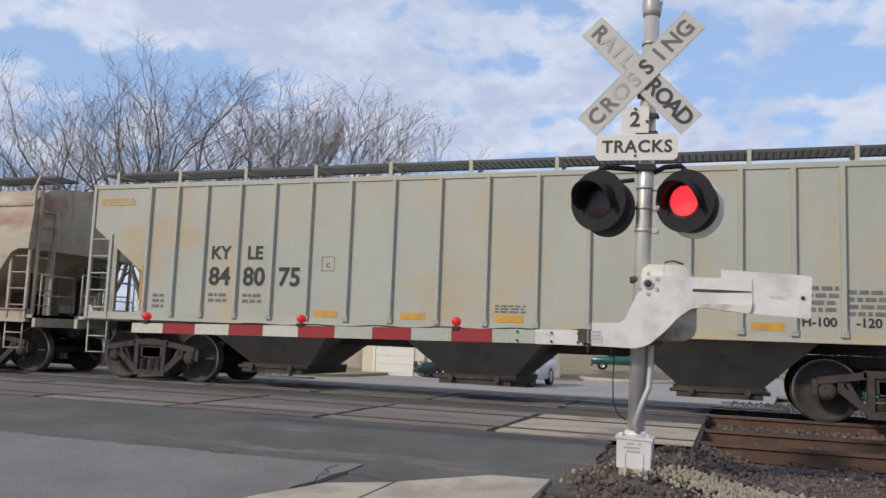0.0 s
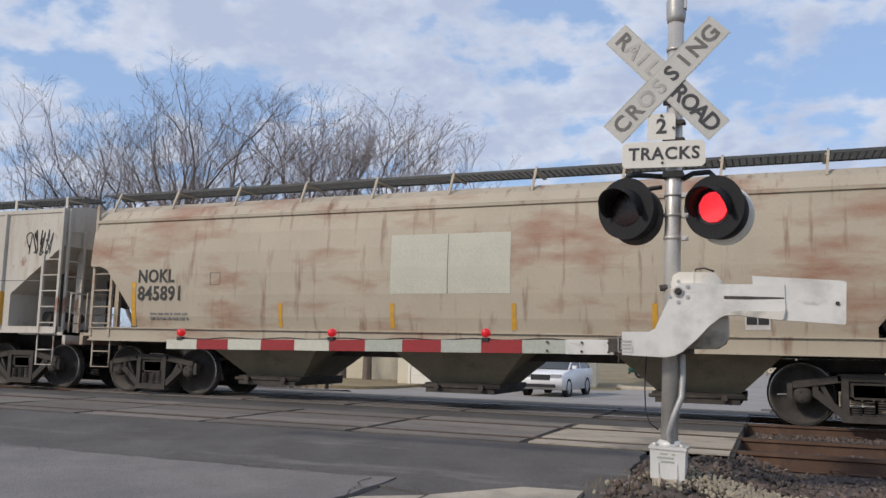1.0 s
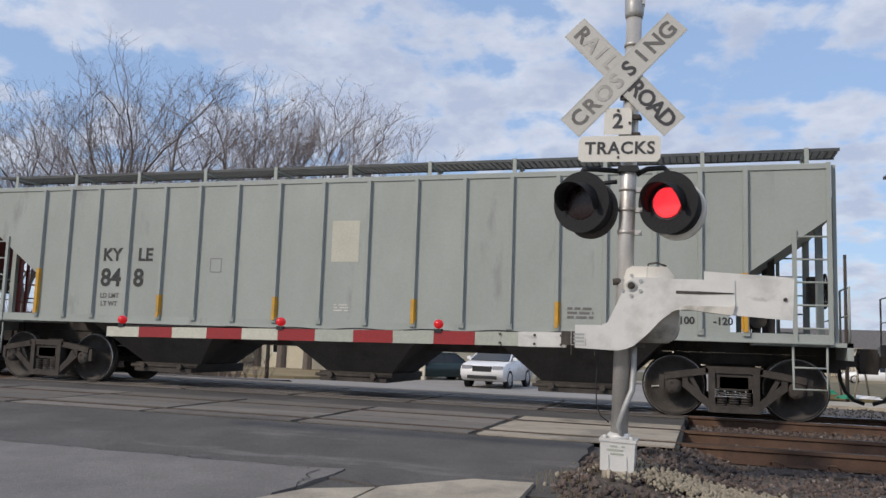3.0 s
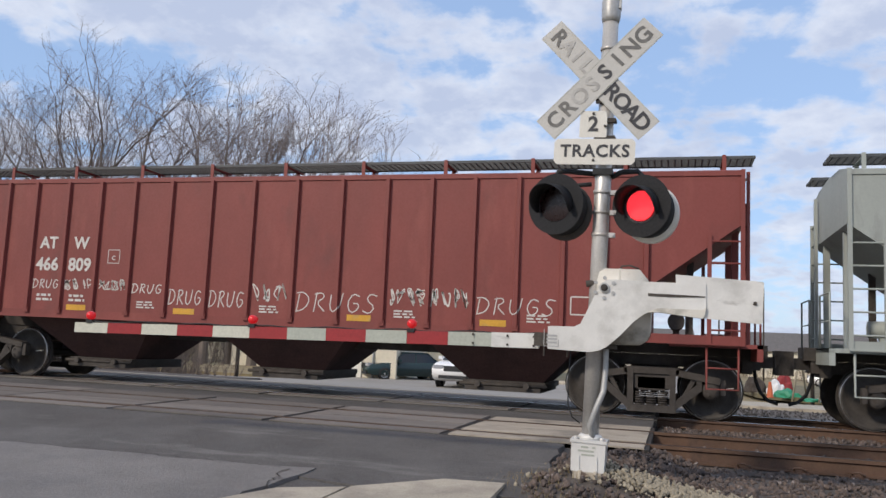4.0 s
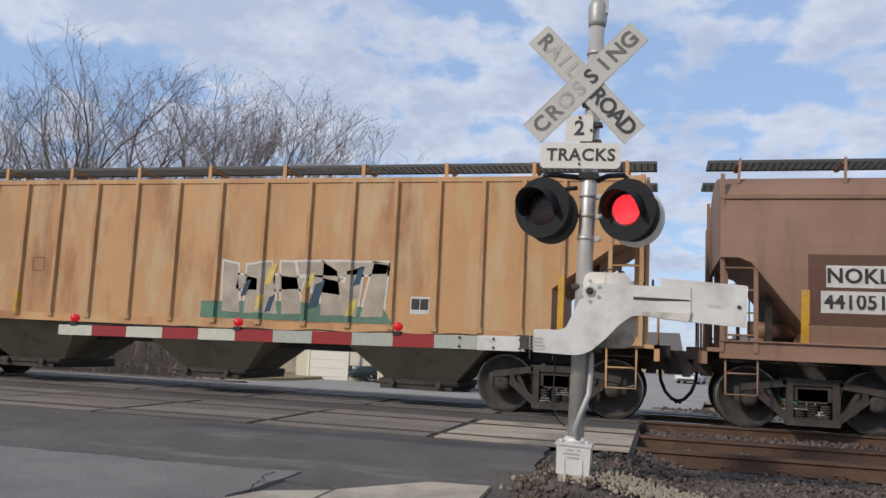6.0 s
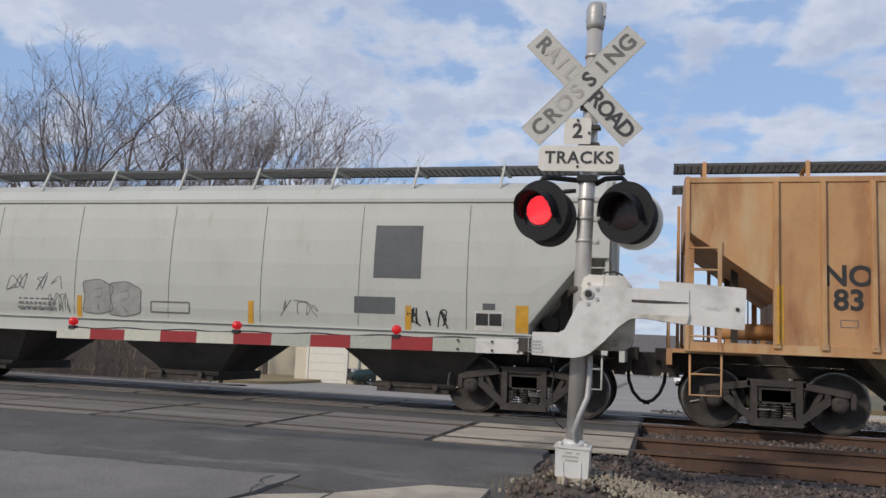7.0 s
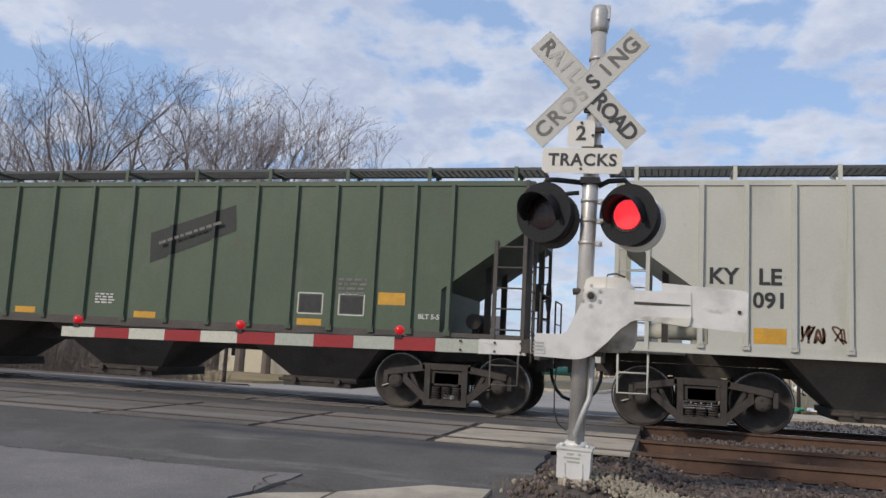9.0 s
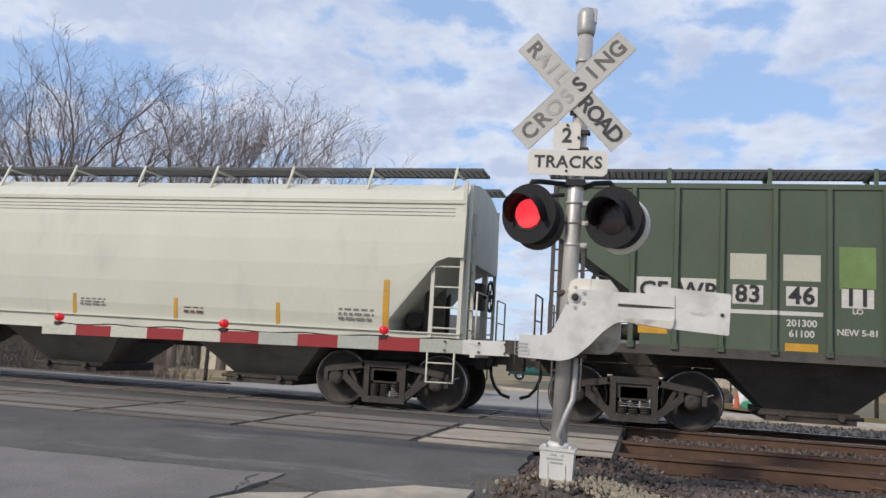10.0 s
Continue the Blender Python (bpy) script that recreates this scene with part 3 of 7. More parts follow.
def crossing_signal():
    sig = thing("crossing_signal", "aluminium railway crossing signal mast with crossbuck, flashing lamps and bell", "crossing signal", at=pose(MX, MY, 0, 0, 1.5, 0))
    bm = bmesh.new()
    tube(bm, (0, 0, 0.2), (0, 0, 3.95), 0.072, 0.07, 24)
    part("mast", bm, ALU, sig, smooth=False)
    for z in (3.70, 2.38, 2.20, 2.0):
        bm = bmesh.new()
        tube(bm, (0, 0, z - 0.015), (0, 0, z + 0.015), 0.078, 0.081, 24)
        box(bm, 0.07, 0.13, -0.03, 0.03, z - 0.02, z + 0.02)
        tube(bm, (0.11, -0.05, z), (0.11, 0.05, z), 0.01, n=8)
        part("clamp", bm, ALU, sig)
    # junction box at the foot
    bm = bmesh.new()
    box(bm, -0.145, 0.145, -0.12, 0.12, -0.04, 0.2)
    for v in bm.verts:
        if v.co.z < 0:
            v.co.x *= 0.96
    bevel(bm, 0.02, 3)
    base = part("base_box", bm, GATE_WHITE, sig, "white cast junction box")
    bm = bmesh.new()
    box(bm, -0.155, 0.155, -0.13, 0.13, 0.2, 0.225)
    bevel(bm, 0.008, 2)
    tube(bm, (0, 0, 0.22), (0, 0, 0.27), 0.12, 0.085, 20)
    for sx in (-0.11, 0.11):
        tube(bm, (sx, -0.09, 0.22), (sx, -0.09, 0.25), 0.018, n=8)
    part("box_lid", bm, GATE_WHITE, base)
    for sx in (-0.075, 0.075):
        bm = bmesh.new()
        plate(bm, [(sx - 0.008, -0.03), (sx + 0.012, -0.03), (sx + 0.004, 0.09), (sx - 0.004, 0.09)], -0.13, -0.118)
        part("cast_rib", bm, GATE_WHITE, base)
    for i, w in enumerate((0.12, 0.17, 0.11)):
        bars(1, w, 0.028, ARM_GREY, base, pose(0, -0.1215, 0.165 - i * 0.032), "cast_lettering")
    bm = bmesh.new()
    box(bm, -0.12, 0.12, -0.12, 0.12, -0.3, -0.04)
    for sx in (-0.06, 0.07):
        tube(bm, (sx, -0.125, -0.16), (sx, -0.125, -0.03), 0.014, n=8)
    part("foundation", bm, CONCRETE, sig)
    # conduit and cable
    bm = bmesh.new()
    pipe(bm, [(0.03, -0.07, 0.24), (0.0, -0.09, 0.34), (0.05, -0.09, 0.5), (0.10, -0.06, 0.64), (0.105, -0.03, 0.8), (0.1, -0.02, 1.0), (0.09, 0.0, 1.15)], 0.026, 10)
    part("conduit", bm, HOUSING, sig, smooth=True)
    bm = bmesh.new()
    pipe(bm, [(-0.2, -0.03, 1.0), (-0.21, -0.03, 0.7), (-0.2, -0.03, 0.5), (-0.16, -0.03, 0.4), (-0.09, -0.02, 0.35)], 0.006, 6)
    part("cable", bm, BLACK, sig)
    # bell
    bm = bmesh.new()
    lathe(bm, [(0, -0.10), (0.075, -0.095), (0.085, -0.06), (0.088, 0.05), (0.07, 0.09), (0, 0.10)], 18, pose(0, 0, 4.08, 90, 0, 0) @ Matrix.Diagonal((1, 1.35, 1, 1)))
    tube(bm, (0, 0, 3.94), (0, 0, 4.02), 0.055, 0.06, 16)
    bell = part("bell", bm, HOUSING, sig, "grey electronic bell housing", smooth=True)
    bm = bmesh.new()
    box(bm, 0.03, 0.09, -0.05, 0.02, 4.07, 4.2)
    bevel(bm, 0.01, 2)
    part("bell_bracket", bm, HOUSING, bell)
    # crossbuck
    for name, ang, dy, faded, solid in (("crossbuck_blade", -46.2, -0.092, "RAIL", "ROAD"), ("crossbuck_blade", 46.1, -0.104, "CROS", "SING")):
        at = pose(-0.07, dy, 3.395, 0, -ang, 0)
        bm = bmesh.new()
        box(bm, -0.655, 0.655, -0.003, 0.003, -0.121, 0.121)
        bevel(bm, 0.0025, 1)
        bl = place(name, mesh_of(bm, name), SIGN_WHITE, sig, at, "weathered white blade with worn black letters")
        bm = bmesh.new()
        for z in (-0.114, 0.112):
            box(bm, -0.65, 0.65, -0.0045, -0.003, z, z + 0.003)
        part("blade_edge", bm, ARM_GREY, bl)
        if solid == "ROAD":
            for i, ch in enumerate("RAIL"):
                words(ch, 0.145, FADED if i else MID_LETTER, bl, pose(-0.545 + i * 0.125, -0.005, 0))
            for i, ch in enumerate("ROAD"):
                words(ch, 0.145, LETTER, bl, pose(0.17 + i * 0.128, -0.005, 0))
        else:
            for i, ch in enumerate("CROSSING"):
                words(ch, 0.145, (MID_LETTER, GREY_INK, FADED, FADED, LETTER, MID_LETTER, MID_LETTER, MID_LETTER)[i], bl, pose(-0.53 + i * 0.152, -0.005, 0))
    for z in (3.2, 3.02, 2.86):
        bm = bmesh.new()
        box(bm, -0.09, 0.09, -0.09, -0.05, z - 0.02, z + 0.02)
        tube(bm, (0.085, -0.1, z), (0.085, 0.0, z), 0.016, n=8)
        part("sign_bracket", bm, STEEL_DARK, sig)
    # number and word plates
    bm = bmesh.new()
    plate(bm, [(-0.22, 2.86), (0.02, 2.86), (0.02, 3.05), (0.01, 3.09), (-0.02, 3.1), (-0.18, 3.1), (-0.21, 3.09), (-0.22, 3.05)], -0.102, -0.097)
    p2 = part("number_plate_sign", bm, SIGN_CREAM, sig, "cream plate with the number of tracks")
    words("2", 0.135, LETTER, p2, pose(-0.1, -0.104, 2.975))
    bm = bmesh.new()
    c = 0.03
    plate(bm, [(-0.435 + c, 2.612), (0.275 - c, 2.612), (0.275, 2.612 + c), (0.275, 2.845 - c), (0.275 - c, 2.845), (-0.435 + c, 2.845), (-0.435, 2.845 - c), (-0.435, 2.612 + c)], -0.11, -0.105)
    pt = part("tracks_sign", bm, SIGN_CREAM, sig, "cream plate lettered TRACKS")
    words("TRACKS", 0.112, LETTER, pt, pose(-0.075, -0.112, 2.73), spacing=1.1)
    for x, z in ((-0.1, 3.075), (-0.085, 2.652), (0.005, 2.96)):
        bm = bmesh.new()
        tube(bm, (x, -0.118, z), (x, -0.1, z), 0.012, n=10)
        part("sign_bolt", bm, STEEL_DARK, pt)
    # lamp arms
    bm = bmesh.new()
    pipe(bm, [(-0.07, -0.0, 2.55), (-0.3, -0.0, 2.57), (-0.4, -0.0, 2.57), (-0.42, -0.0, 2.52), (-0.42, 0.0, 2.4)], 0.024, 8)
    pipe(bm, [(0.07, 0.0, 2.52), (0.16, 0.0, 2.57), (0.3, 0.0, 2.58), (0.34, 0.0, 2.54), (0.34, 0.0, 2.4)], 0.024, 8)
    pipe(bm, [(-0.1, 0.02, 2.46), (-0.2, 0.02, 2.45), (-0.24, 0.02, 2.44)], 0.02, 8)
    box(bm, -0.085, 0.085, -0.09, 0.09, 2.53, 2.585)
    part("lamp_arm", bm, BLACK, sig)
    panels = []
    # Rear bowls are alike: shadow painted dark on the left, sunlight pale on the right.
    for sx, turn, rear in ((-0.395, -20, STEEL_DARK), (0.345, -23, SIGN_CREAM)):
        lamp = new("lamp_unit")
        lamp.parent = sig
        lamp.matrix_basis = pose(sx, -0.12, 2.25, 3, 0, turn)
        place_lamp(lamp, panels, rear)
    return sig, panels


def place_lamp(lamp, panels, rear):
    bm = bmesh.new()      # target disc, facing -y
    lathe(bm, [(0.155, 0.006), (0.272, 0.006), (0.272, 0.0), (0.155, 0.0), (0.155, 0.006)], 48)
    for f in bm.faces:
        f.smooth = False
    part("background_disc", bm, LAMP_BLACK, lamp)
    bm = bmesh.new()      # drum behind the disc
    lathe(bm, [(0.2, 0.008), (0.236, 0.02), (0.236, 0.12), (0.2, 0.125)], 36, pose(0.02, 0, -0.035))
    part("drum", bm, LAMP_BLACK, lamp, smooth=True)
    bm = bmesh.new()      # housing bowl behind
    lathe(bm, [(0.2, 0.12), (0.25, 0.125), (0.258, 0.135), (0.258, 0.155), (0.235, 0.165), (0.225, 0.22), (0.16, 0.28), (0, 0.3)], 36, pose(0.03, 0, -0.06))
    part("housing", bm, rear, lamp, smooth=True)
    bm = bmesh.new()      # hood over the lens, drooping forward
    n = 30
    ring = []
    for k in range(n + 1):
        a = radians(-25 + 230 * k / n)
        depth = 0.045 + 0.19 * max(0.0, math.sin((a + 0.436) * 0.783)) ** 0.7
        rows = []
        for r, f in ((0.172, 0), (0.18, 1), (0.174, 1), (0.165, 0)):
            rows.append(bm.verts.new((r * math.cos(a), -0.004 - depth * f, r * math.sin(a) - 0.1 * depth * f)))
        ring.append(rows)
    for s, t in zip(ring, ring[1:]):
        for i in range(4):
            bm.faces.new((s[i], t[i], t[(i + 1) % 4], s[(i + 1) % 4])).smooth = i != 1
    part("visor", bm, LAMP_BLACK, lamp)
    bm = bmesh.new()      # light box behind the lens
    lathe(bm, [(0.156, -0.004), (0.156, 0.165), (0, 0.165)], 28)
    part("light_box", bm, LAMP_BLACK, lamp)
    turner = new("added_led_turner")      # added board, turned to imitate flashing: one face glows, the other is dark lens
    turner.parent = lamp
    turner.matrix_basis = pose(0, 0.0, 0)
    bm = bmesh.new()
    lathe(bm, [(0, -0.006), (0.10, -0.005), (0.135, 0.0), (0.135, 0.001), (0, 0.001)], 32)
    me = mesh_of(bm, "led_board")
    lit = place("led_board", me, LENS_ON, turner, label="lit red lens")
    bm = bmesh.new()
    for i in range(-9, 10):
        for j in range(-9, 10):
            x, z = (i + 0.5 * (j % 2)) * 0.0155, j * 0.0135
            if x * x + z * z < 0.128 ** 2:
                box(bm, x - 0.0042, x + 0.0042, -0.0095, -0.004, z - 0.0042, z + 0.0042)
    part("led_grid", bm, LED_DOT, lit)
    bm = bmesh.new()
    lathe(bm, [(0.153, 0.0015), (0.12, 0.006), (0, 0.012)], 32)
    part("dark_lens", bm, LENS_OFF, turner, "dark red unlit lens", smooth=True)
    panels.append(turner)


signal, LED = crossing_signal()


def crossing_gate():
    gate = thing("crossing_gate", "lowered crossing gate with red and white striped arm and white mechanism", "crossing gate")
    # cast arm support, cranked, with counterweight
    bm = bmesh.new()
    plate(bm, [(-0.465, 0.98), (-0.11, 0.967), (-0.03, 0.985), (0.03, 1.015), (0.145, 1.12), (0.25, 1.235), (0.34, 1.305), (0.45, 1.342), (0.70, 1.325), (0.815, 1.345), (0.83, 1.37), (0.825, 1.568),
               (0.363, 1.575), (0.1, 1.588), (0.02, 1.585), (-0.02, 1.555), (-0.076, 1.449), (-0.14, 1.31), (-0.19, 1.205), (-0.24, 1.178), (-0.465, 1.175)], -2.30, -2.22)
    bevel(bm, 0.012, 2)
    sup = part("arm_support", bm, GATE_WHITE, gate, "white cast crank carrying the arm")
    bm = bmesh.new()
    plate(bm, [(0.365, 1.478), (0.56, 1.474), (0.82, 1.464), (0.82, 1.456), (0.56, 1.45), (0.365, 1.455)], -2.305, -2.299)
    part("slot", bm, STEEL_DARK, sup)
    bm = bmesh.new()
    plate(bm, [(0.585, 1.642), (1.265, 1.595), (1.275, 1.585), (1.262, 1.262), (1.252, 1.253), (0.60, 1.30)], -2.288, -2.262)
    bevel(bm, 0.006, 2)
    cw = part("counterweight", bm, GATE_WHITE, gate, "white flat counterweight plate")
    bm = bmesh.new()      # rolled lower lip of the arm
    plate(bm, [(0.36, 1.318), (0.45, 1.322), (0.80, 1.282), (0.815, 1.30), (0.83, 1.372), (0.80, 1.352), (0.45, 1.356)], -2.318, -2.24)
    bevel(bm, 0.01, 2)
    part("lower_lip", bm, MOTOR, sup)
    bm = bmesh.new()
    tube(bm, (1.206, -2.3, 1.418), (1.206, -2.285, 1.418), 0.016, n=10)
    part("bolt", bm, STEEL_DARK, cw)
    for i in range(6):
        a = math.pi / 3 * i + 0.5
        bm = bmesh.new()
        tube(bm, (0.005 + 0.085 * math.cos(a), -2.31, 1.515 + 0.085 * math.sin(a)), (0.005 + 0.085 * math.cos(a), -2.29, 1.515 + 0.085 * math.sin(a)), 0.017, n=6)
        part("bolt", bm, HOUSING, sup)
    bm = bmesh.new()
    tube(bm, (0.005, -2.318, 1.515), (0.005, -2.3, 1.515), 0.042, n=20)
    part("washer", bm, HOUSING, sup)
    bm = bmesh.new()
    tube(bm, (0.005, -2.325, 1.515), (0.005, -2.3, 1.515), 0.03, n=20)
    tube(bm, (0.005, -2.335, 1.515), (0.005, -2.32, 1.515), 0.016, n=10)
    part("pivot", bm, STEEL_DARK, sup)
    for x, z in ((-0.5, 0.95), (-0.3, 0.95)):
        bm = bmesh.new()
        tube(bm, (x, -2.26, z - 0.03), (x, -2.26, z + 0.05), 0.007, n=6)
        part("cotter", bm, STEEL_DARK, sup)
    # motor housing behind
    bm = bmesh.new()
    plate(bm, [(-0.07, 1.1), (0.0, 1.04), (0.29, 1.045), (0.36, 1.09), (0.385, 1.16), (0.39, 1.5), (0.36, 1.6), (0.29, 1.685), (0.0, 1.69), (-0.05, 1.66), (-0.07, 1.58)], -2.205, -1.93)
    bevel(bm, 0.045, 4)
    mot = part("motor_housing", bm, MOTOR, gate, "rounded cast aluminium gate motor housing", smooth=True)
    bm = bmesh.new()
    box(bm, 0.115, 0.13, -2.208, -1.95, 1.10, 1.693)
    part("housing_rib", bm, MOTOR, mot)
    # maker's plate cast into the crank, unreadable
    bm = bmesh.new()
    for x0, x1, z0, z1 in ((-0.50, -0.494, 1.0, 1.145), (-0.50, -0.37, 1.0, 1.006), (-0.376, -0.37, 1.0, 1.06)):
        box(bm, x0, x1, -2.303, -2.299, z0, z1)
    part("cast_frame", bm, HOUSING, sup)
    bars(3, 0.09, 0.09, HOUSING, sup, pose(-0.43, -2.3025, 1.065), "cast_lettering")
    bm = bmesh.new()
    pipe(bm, [(0.12, -2.1, 1.69), (0.13, -2.1, 1.72), (0.2, -2.1, 1.73), (0.28, -2.1, 1.70)], 0.008, 6)
    part("lift_ring", bm, STEEL_DARK, mot)
    bm = bmesh.new()
    box(bm, -0.04, 0.1, -2.19, -1.99, 1.0, 1.06)
    part("bearing_block", bm, STEEL_DARK, mot)
    bm = bmesh.new()
    tube(bm, (-0.17, -2.1, 1.56), (-0.03, -2.1, 1.58), 0.03, n=10)
    part("cable_gland", bm, STEEL_DARK, mot)
    # arm
    arm_z0, arm_z1, x0 = 0.98, 1.045, -5.53
    y = -2.0

    def seg(name, xa, xb, material, th=0.0, label=""):
        za, zb = (arm_z0 + (arm_z1 - arm_z0) * (x - x0) / 4.95 for x in (xa, xb))
        h0, h1 = (0.052 + 0.011 * (x - x0) / 4.95 for x in (xa, xb))
        bm = bmesh.new()
        plate(bm, [(xa, za - h0 - th), (xb, zb - h1 - th), (xb, zb + h1 + th), (xa, za + h0 + th)], y - 0.018 - th, y + 0.018 + th)
        return part(name, bm, material, gate, label)

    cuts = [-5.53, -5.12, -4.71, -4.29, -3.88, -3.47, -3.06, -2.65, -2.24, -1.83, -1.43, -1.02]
    # White stripes nearer the mast have shade painted in as a greyer colour.
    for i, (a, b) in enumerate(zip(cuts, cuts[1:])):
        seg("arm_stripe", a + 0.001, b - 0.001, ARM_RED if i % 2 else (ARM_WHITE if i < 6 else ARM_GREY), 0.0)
    seg("arm_sleeve", -1.02, -0.585, GATE_WHITE, 0.004, "bolted aluminium sleeve")
    for x in (-1.19, -0.87, -0.63):
        for s in (-0.04, 0.04):
            bm = bmesh.new()
            tube(bm, (x, y - 0.035, 1.04 + s), (x, y - 0.018, 1.04 + s), 0.011, n=8)
            part("sleeve_bolt", bm, STEEL_DARK, gate)
    bm = bmesh.new()
    box(bm, -0.6, -0.48, -2.2, -1.97, 1.0, 1.12)
    bevel(bm, 0.01, 1)
    part("arm_adapter", bm, STEEL_DARK, gate)
    bm = bmesh.new()
    pts = [(x, y, 1.045 + 0.065 * (x + 5.53) / 4.95 + 0.008 * math.sin(x * 9)) for x in span(-5.35, -0.6, 60)]
    pipe(bm, pts, 0.007, 5)
    part("lamp_cable", bm, BLACK, gate)
    for x, z in ((-5.35, 1.045), (-3.45, 1.07), (-1.79, 1.09)):
        bm = bmesh.new()
        box(bm, x - 0.035, x + 0.035, y - 0.03, y + 0.03, z - 0.015, z + 0.02)
        lampb = part("lamp_base", bm, BLACK, gate)
        bm = bmesh.new()
        lathe(bm, [(0, -0.05), (0.026, -0.045), (0.041, -0.027), (0.045, 0), (0.041, 0.027), (0.026, 0.045), (0, 0.05)], 16, pose(x, y, z + 0.065))
        part("lamp_lens", bm, TIP_LAMP, lampb, "small red arm lamp", smooth=True)
    return gate


crossing_gate()


# ---- train ----
SPEED = 15.777
CAR_Y = TRACK_Y[1]
HL, HW = 7.58, 1.45               # half length and half width of a car body
RIB_X = []                        # rib places of the car in hand


RIB_HALF = (0.42, 1.265, 2.09, 2.87, 3.61, 4.34, 5.07, 5.72, 6.35)      # closer together towards the ends


def set_ribs(scale, shift, even=0):
    """Ribs in mirrored pairs, closer towards the ends, or an even row of so many."""
    if even:
        RIB_X[:] = [shift + scale * (i - (even - 1) / 2) for i in range(even)]
    else:
        RIB_X[:] = [shift + scale * x for x in (*[-r for r in RIB_HALF[::-1]], *RIB_HALF)]


Z0, ZE = 1.25, 3.70               # bottom and eave of the sides

FLAT = [(1.45, Z0), (1.45, 2.0), (1.45, 2.8), (1.45, 3.62), (1.47, 3.63), (1.47, ZE), (1.42, 3.72), (0.9, 3.82), (0.0, 3.86)]
ROUND = [(1.45, Z0), (1.50, 1.5), (1.535, 1.9), (1.545, 2.3), (1.53, 2.7), (1.50, 3.05), (1.46, 3.33), (1.49, 3.345), (1.49, 3.40), (1.44, 3.42), (1.33, 3.58), (1.1, 3.72), (0.6, 3.82), (0.0, 3.86)]


def side_y(section, z):
    for (a, za), (b, zb) in zip(section, section[1:]):
        if za <= z <= zb:
            return a + (b - a) * (z - za) / max(1e-6, zb - za)
    return section[0][0]


def body_mesh(section, cut):
    """The hopper body: its sides and roof, cut away in steps and slopes under the overhanging ends.
    cut: distances from the end and heights of the cut's corners."""
    bm = bmesh.new()
    tip = HL - cut[0][0]
    ends = [(HL - d, z) for d, z in cut]
    right = [(tip, Z0), *[(x + 0.0005 * k, z) for k, (x, z) in enumerate(ends)]]
    line = [(-x, z) for x, z in right[::-1]] + [(x, Z0) for x in span(-5, 5, 8)] + right
    rows = []
    for x, zb in line:
        half = [(side_y(section, zb), zb) if z < zb else (y, z) for y, z in section]
        rows.append([bm.verts.new((x, -y, z)) for y, z in half] + [bm.verts.new((x, y, z)) for y, z in half[-2::-1]])
    for a, b in zip(rows, rows[1:]):
        for i in range(len(a) - 1):
            bm.faces.new((a[i], a[i + 1], b[i + 1], b[i]))
        bm.faces.new((a[-1], a[0], b[0], b[-1]))
    bm.faces.new(rows[0]), bm.faces.new(rows[-1][::-1])
    bmesh.ops.remove_doubles(bm, verts=bm.verts, dist=1e-5)
    bmesh.ops.dissolve_degenerate(bm, edges=bm.edges, dist=1e-5)
    return mesh_of(bm, "body")


CACHE = {}


def cached(name, build, smooth=False):
    if name not in CACHE:
        bm = bmesh.new()
        build(bm)
        CACHE[name] = mesh_of(bm, name.split(":")[0], smooth)
    return CACHE[name]


def b_rib(bm):
    plate(bm, [(-0.045, 0), (0.045, 0), (0.03, -0.06), (-0.03, -0.06)], Z0 + 0.02, 3.64)
    for v in bm.verts:
        v.co = Vector((v.co.x, v.co.z, v.co.y))
    box(bm, -0.05, 0.05, -0.05, 0, Z0 - 0.03, Z0 + 0.06)


def b_board(bm):
    box(bm, -7.75, 7.75, -0.02, 0.0, 3.955, 4.0)
    box(bm, -7.75, 7.75, 0.56, 0.58, 3.955, 4.0)
    for i in range(7):
        y = 0.06 + i * 0.08
        box(bm, -7.75, 7.75, y, y + 0.012, 3.97, 3.998)
    for x in span(-7.7, 7.7, 150):
        box(bm, x, x + 0.012, 0.0, 0.56, 3.972, 3.99)


def b_bracket(bm):
    box(bm, -0.03, 0.03, -0.055, -0.035, 3.66, 4.01)
    box(bm, -0.03, 0.03, -0.04, 0.6, 3.93, 3.955)
    plate(bm, [(-0.03, 3.72), (0.03, 3.72), (0.03, 3.95), (-0.03, 3.95)], 0.45, 0.47)


def b_bracket_slant(bm):
    tube(bm, (-0.02, -0.17, 3.6), (0.02, -0.02, 4.02), 0.026, n=4)
    box(bm, -0.03, 0.03, -0.04, 0.6, 3.93, 3.955)


def b_hopper(bm):
    a = [bm.verts.new(p) for p in ((-1.5, -1.38, 1.27), (1.5, -1.38, 1.27), (1.5, 1.38, 1.27), (-1.5, 1.38, 1.27))]
    b = [bm.verts.new(p) for p in ((-0.62, -0.62, 0.42), (0.62, -0.62, 0.42), (0.62, 0.62, 0.42), (-0.62, 0.62, 0.42))]
    bm.faces.new(a), bm.faces.new(b[::-1])
    for i in range(4):
        bm.faces.new((a[i], a[(i + 1) % 4], b[(i + 1) % 4], b[i]))


def b_outlet(bm):
    box(bm, -0.68, 0.68, -0.8, 0.8, 0.33, 0.42)
    box(bm, -0.62, 0.62, -0.9, 0.9, 0.26, 0.33)
    tube(bm, (-0.72, -0.86, 0.36), (0.72, -0.86, 0.36), 0.03, n=8)
    for x in (-0.4, 0.4):
        tube(bm, (x, -0.9, 0.36), (x, -0.98, 0.36), 0.05, n=8)


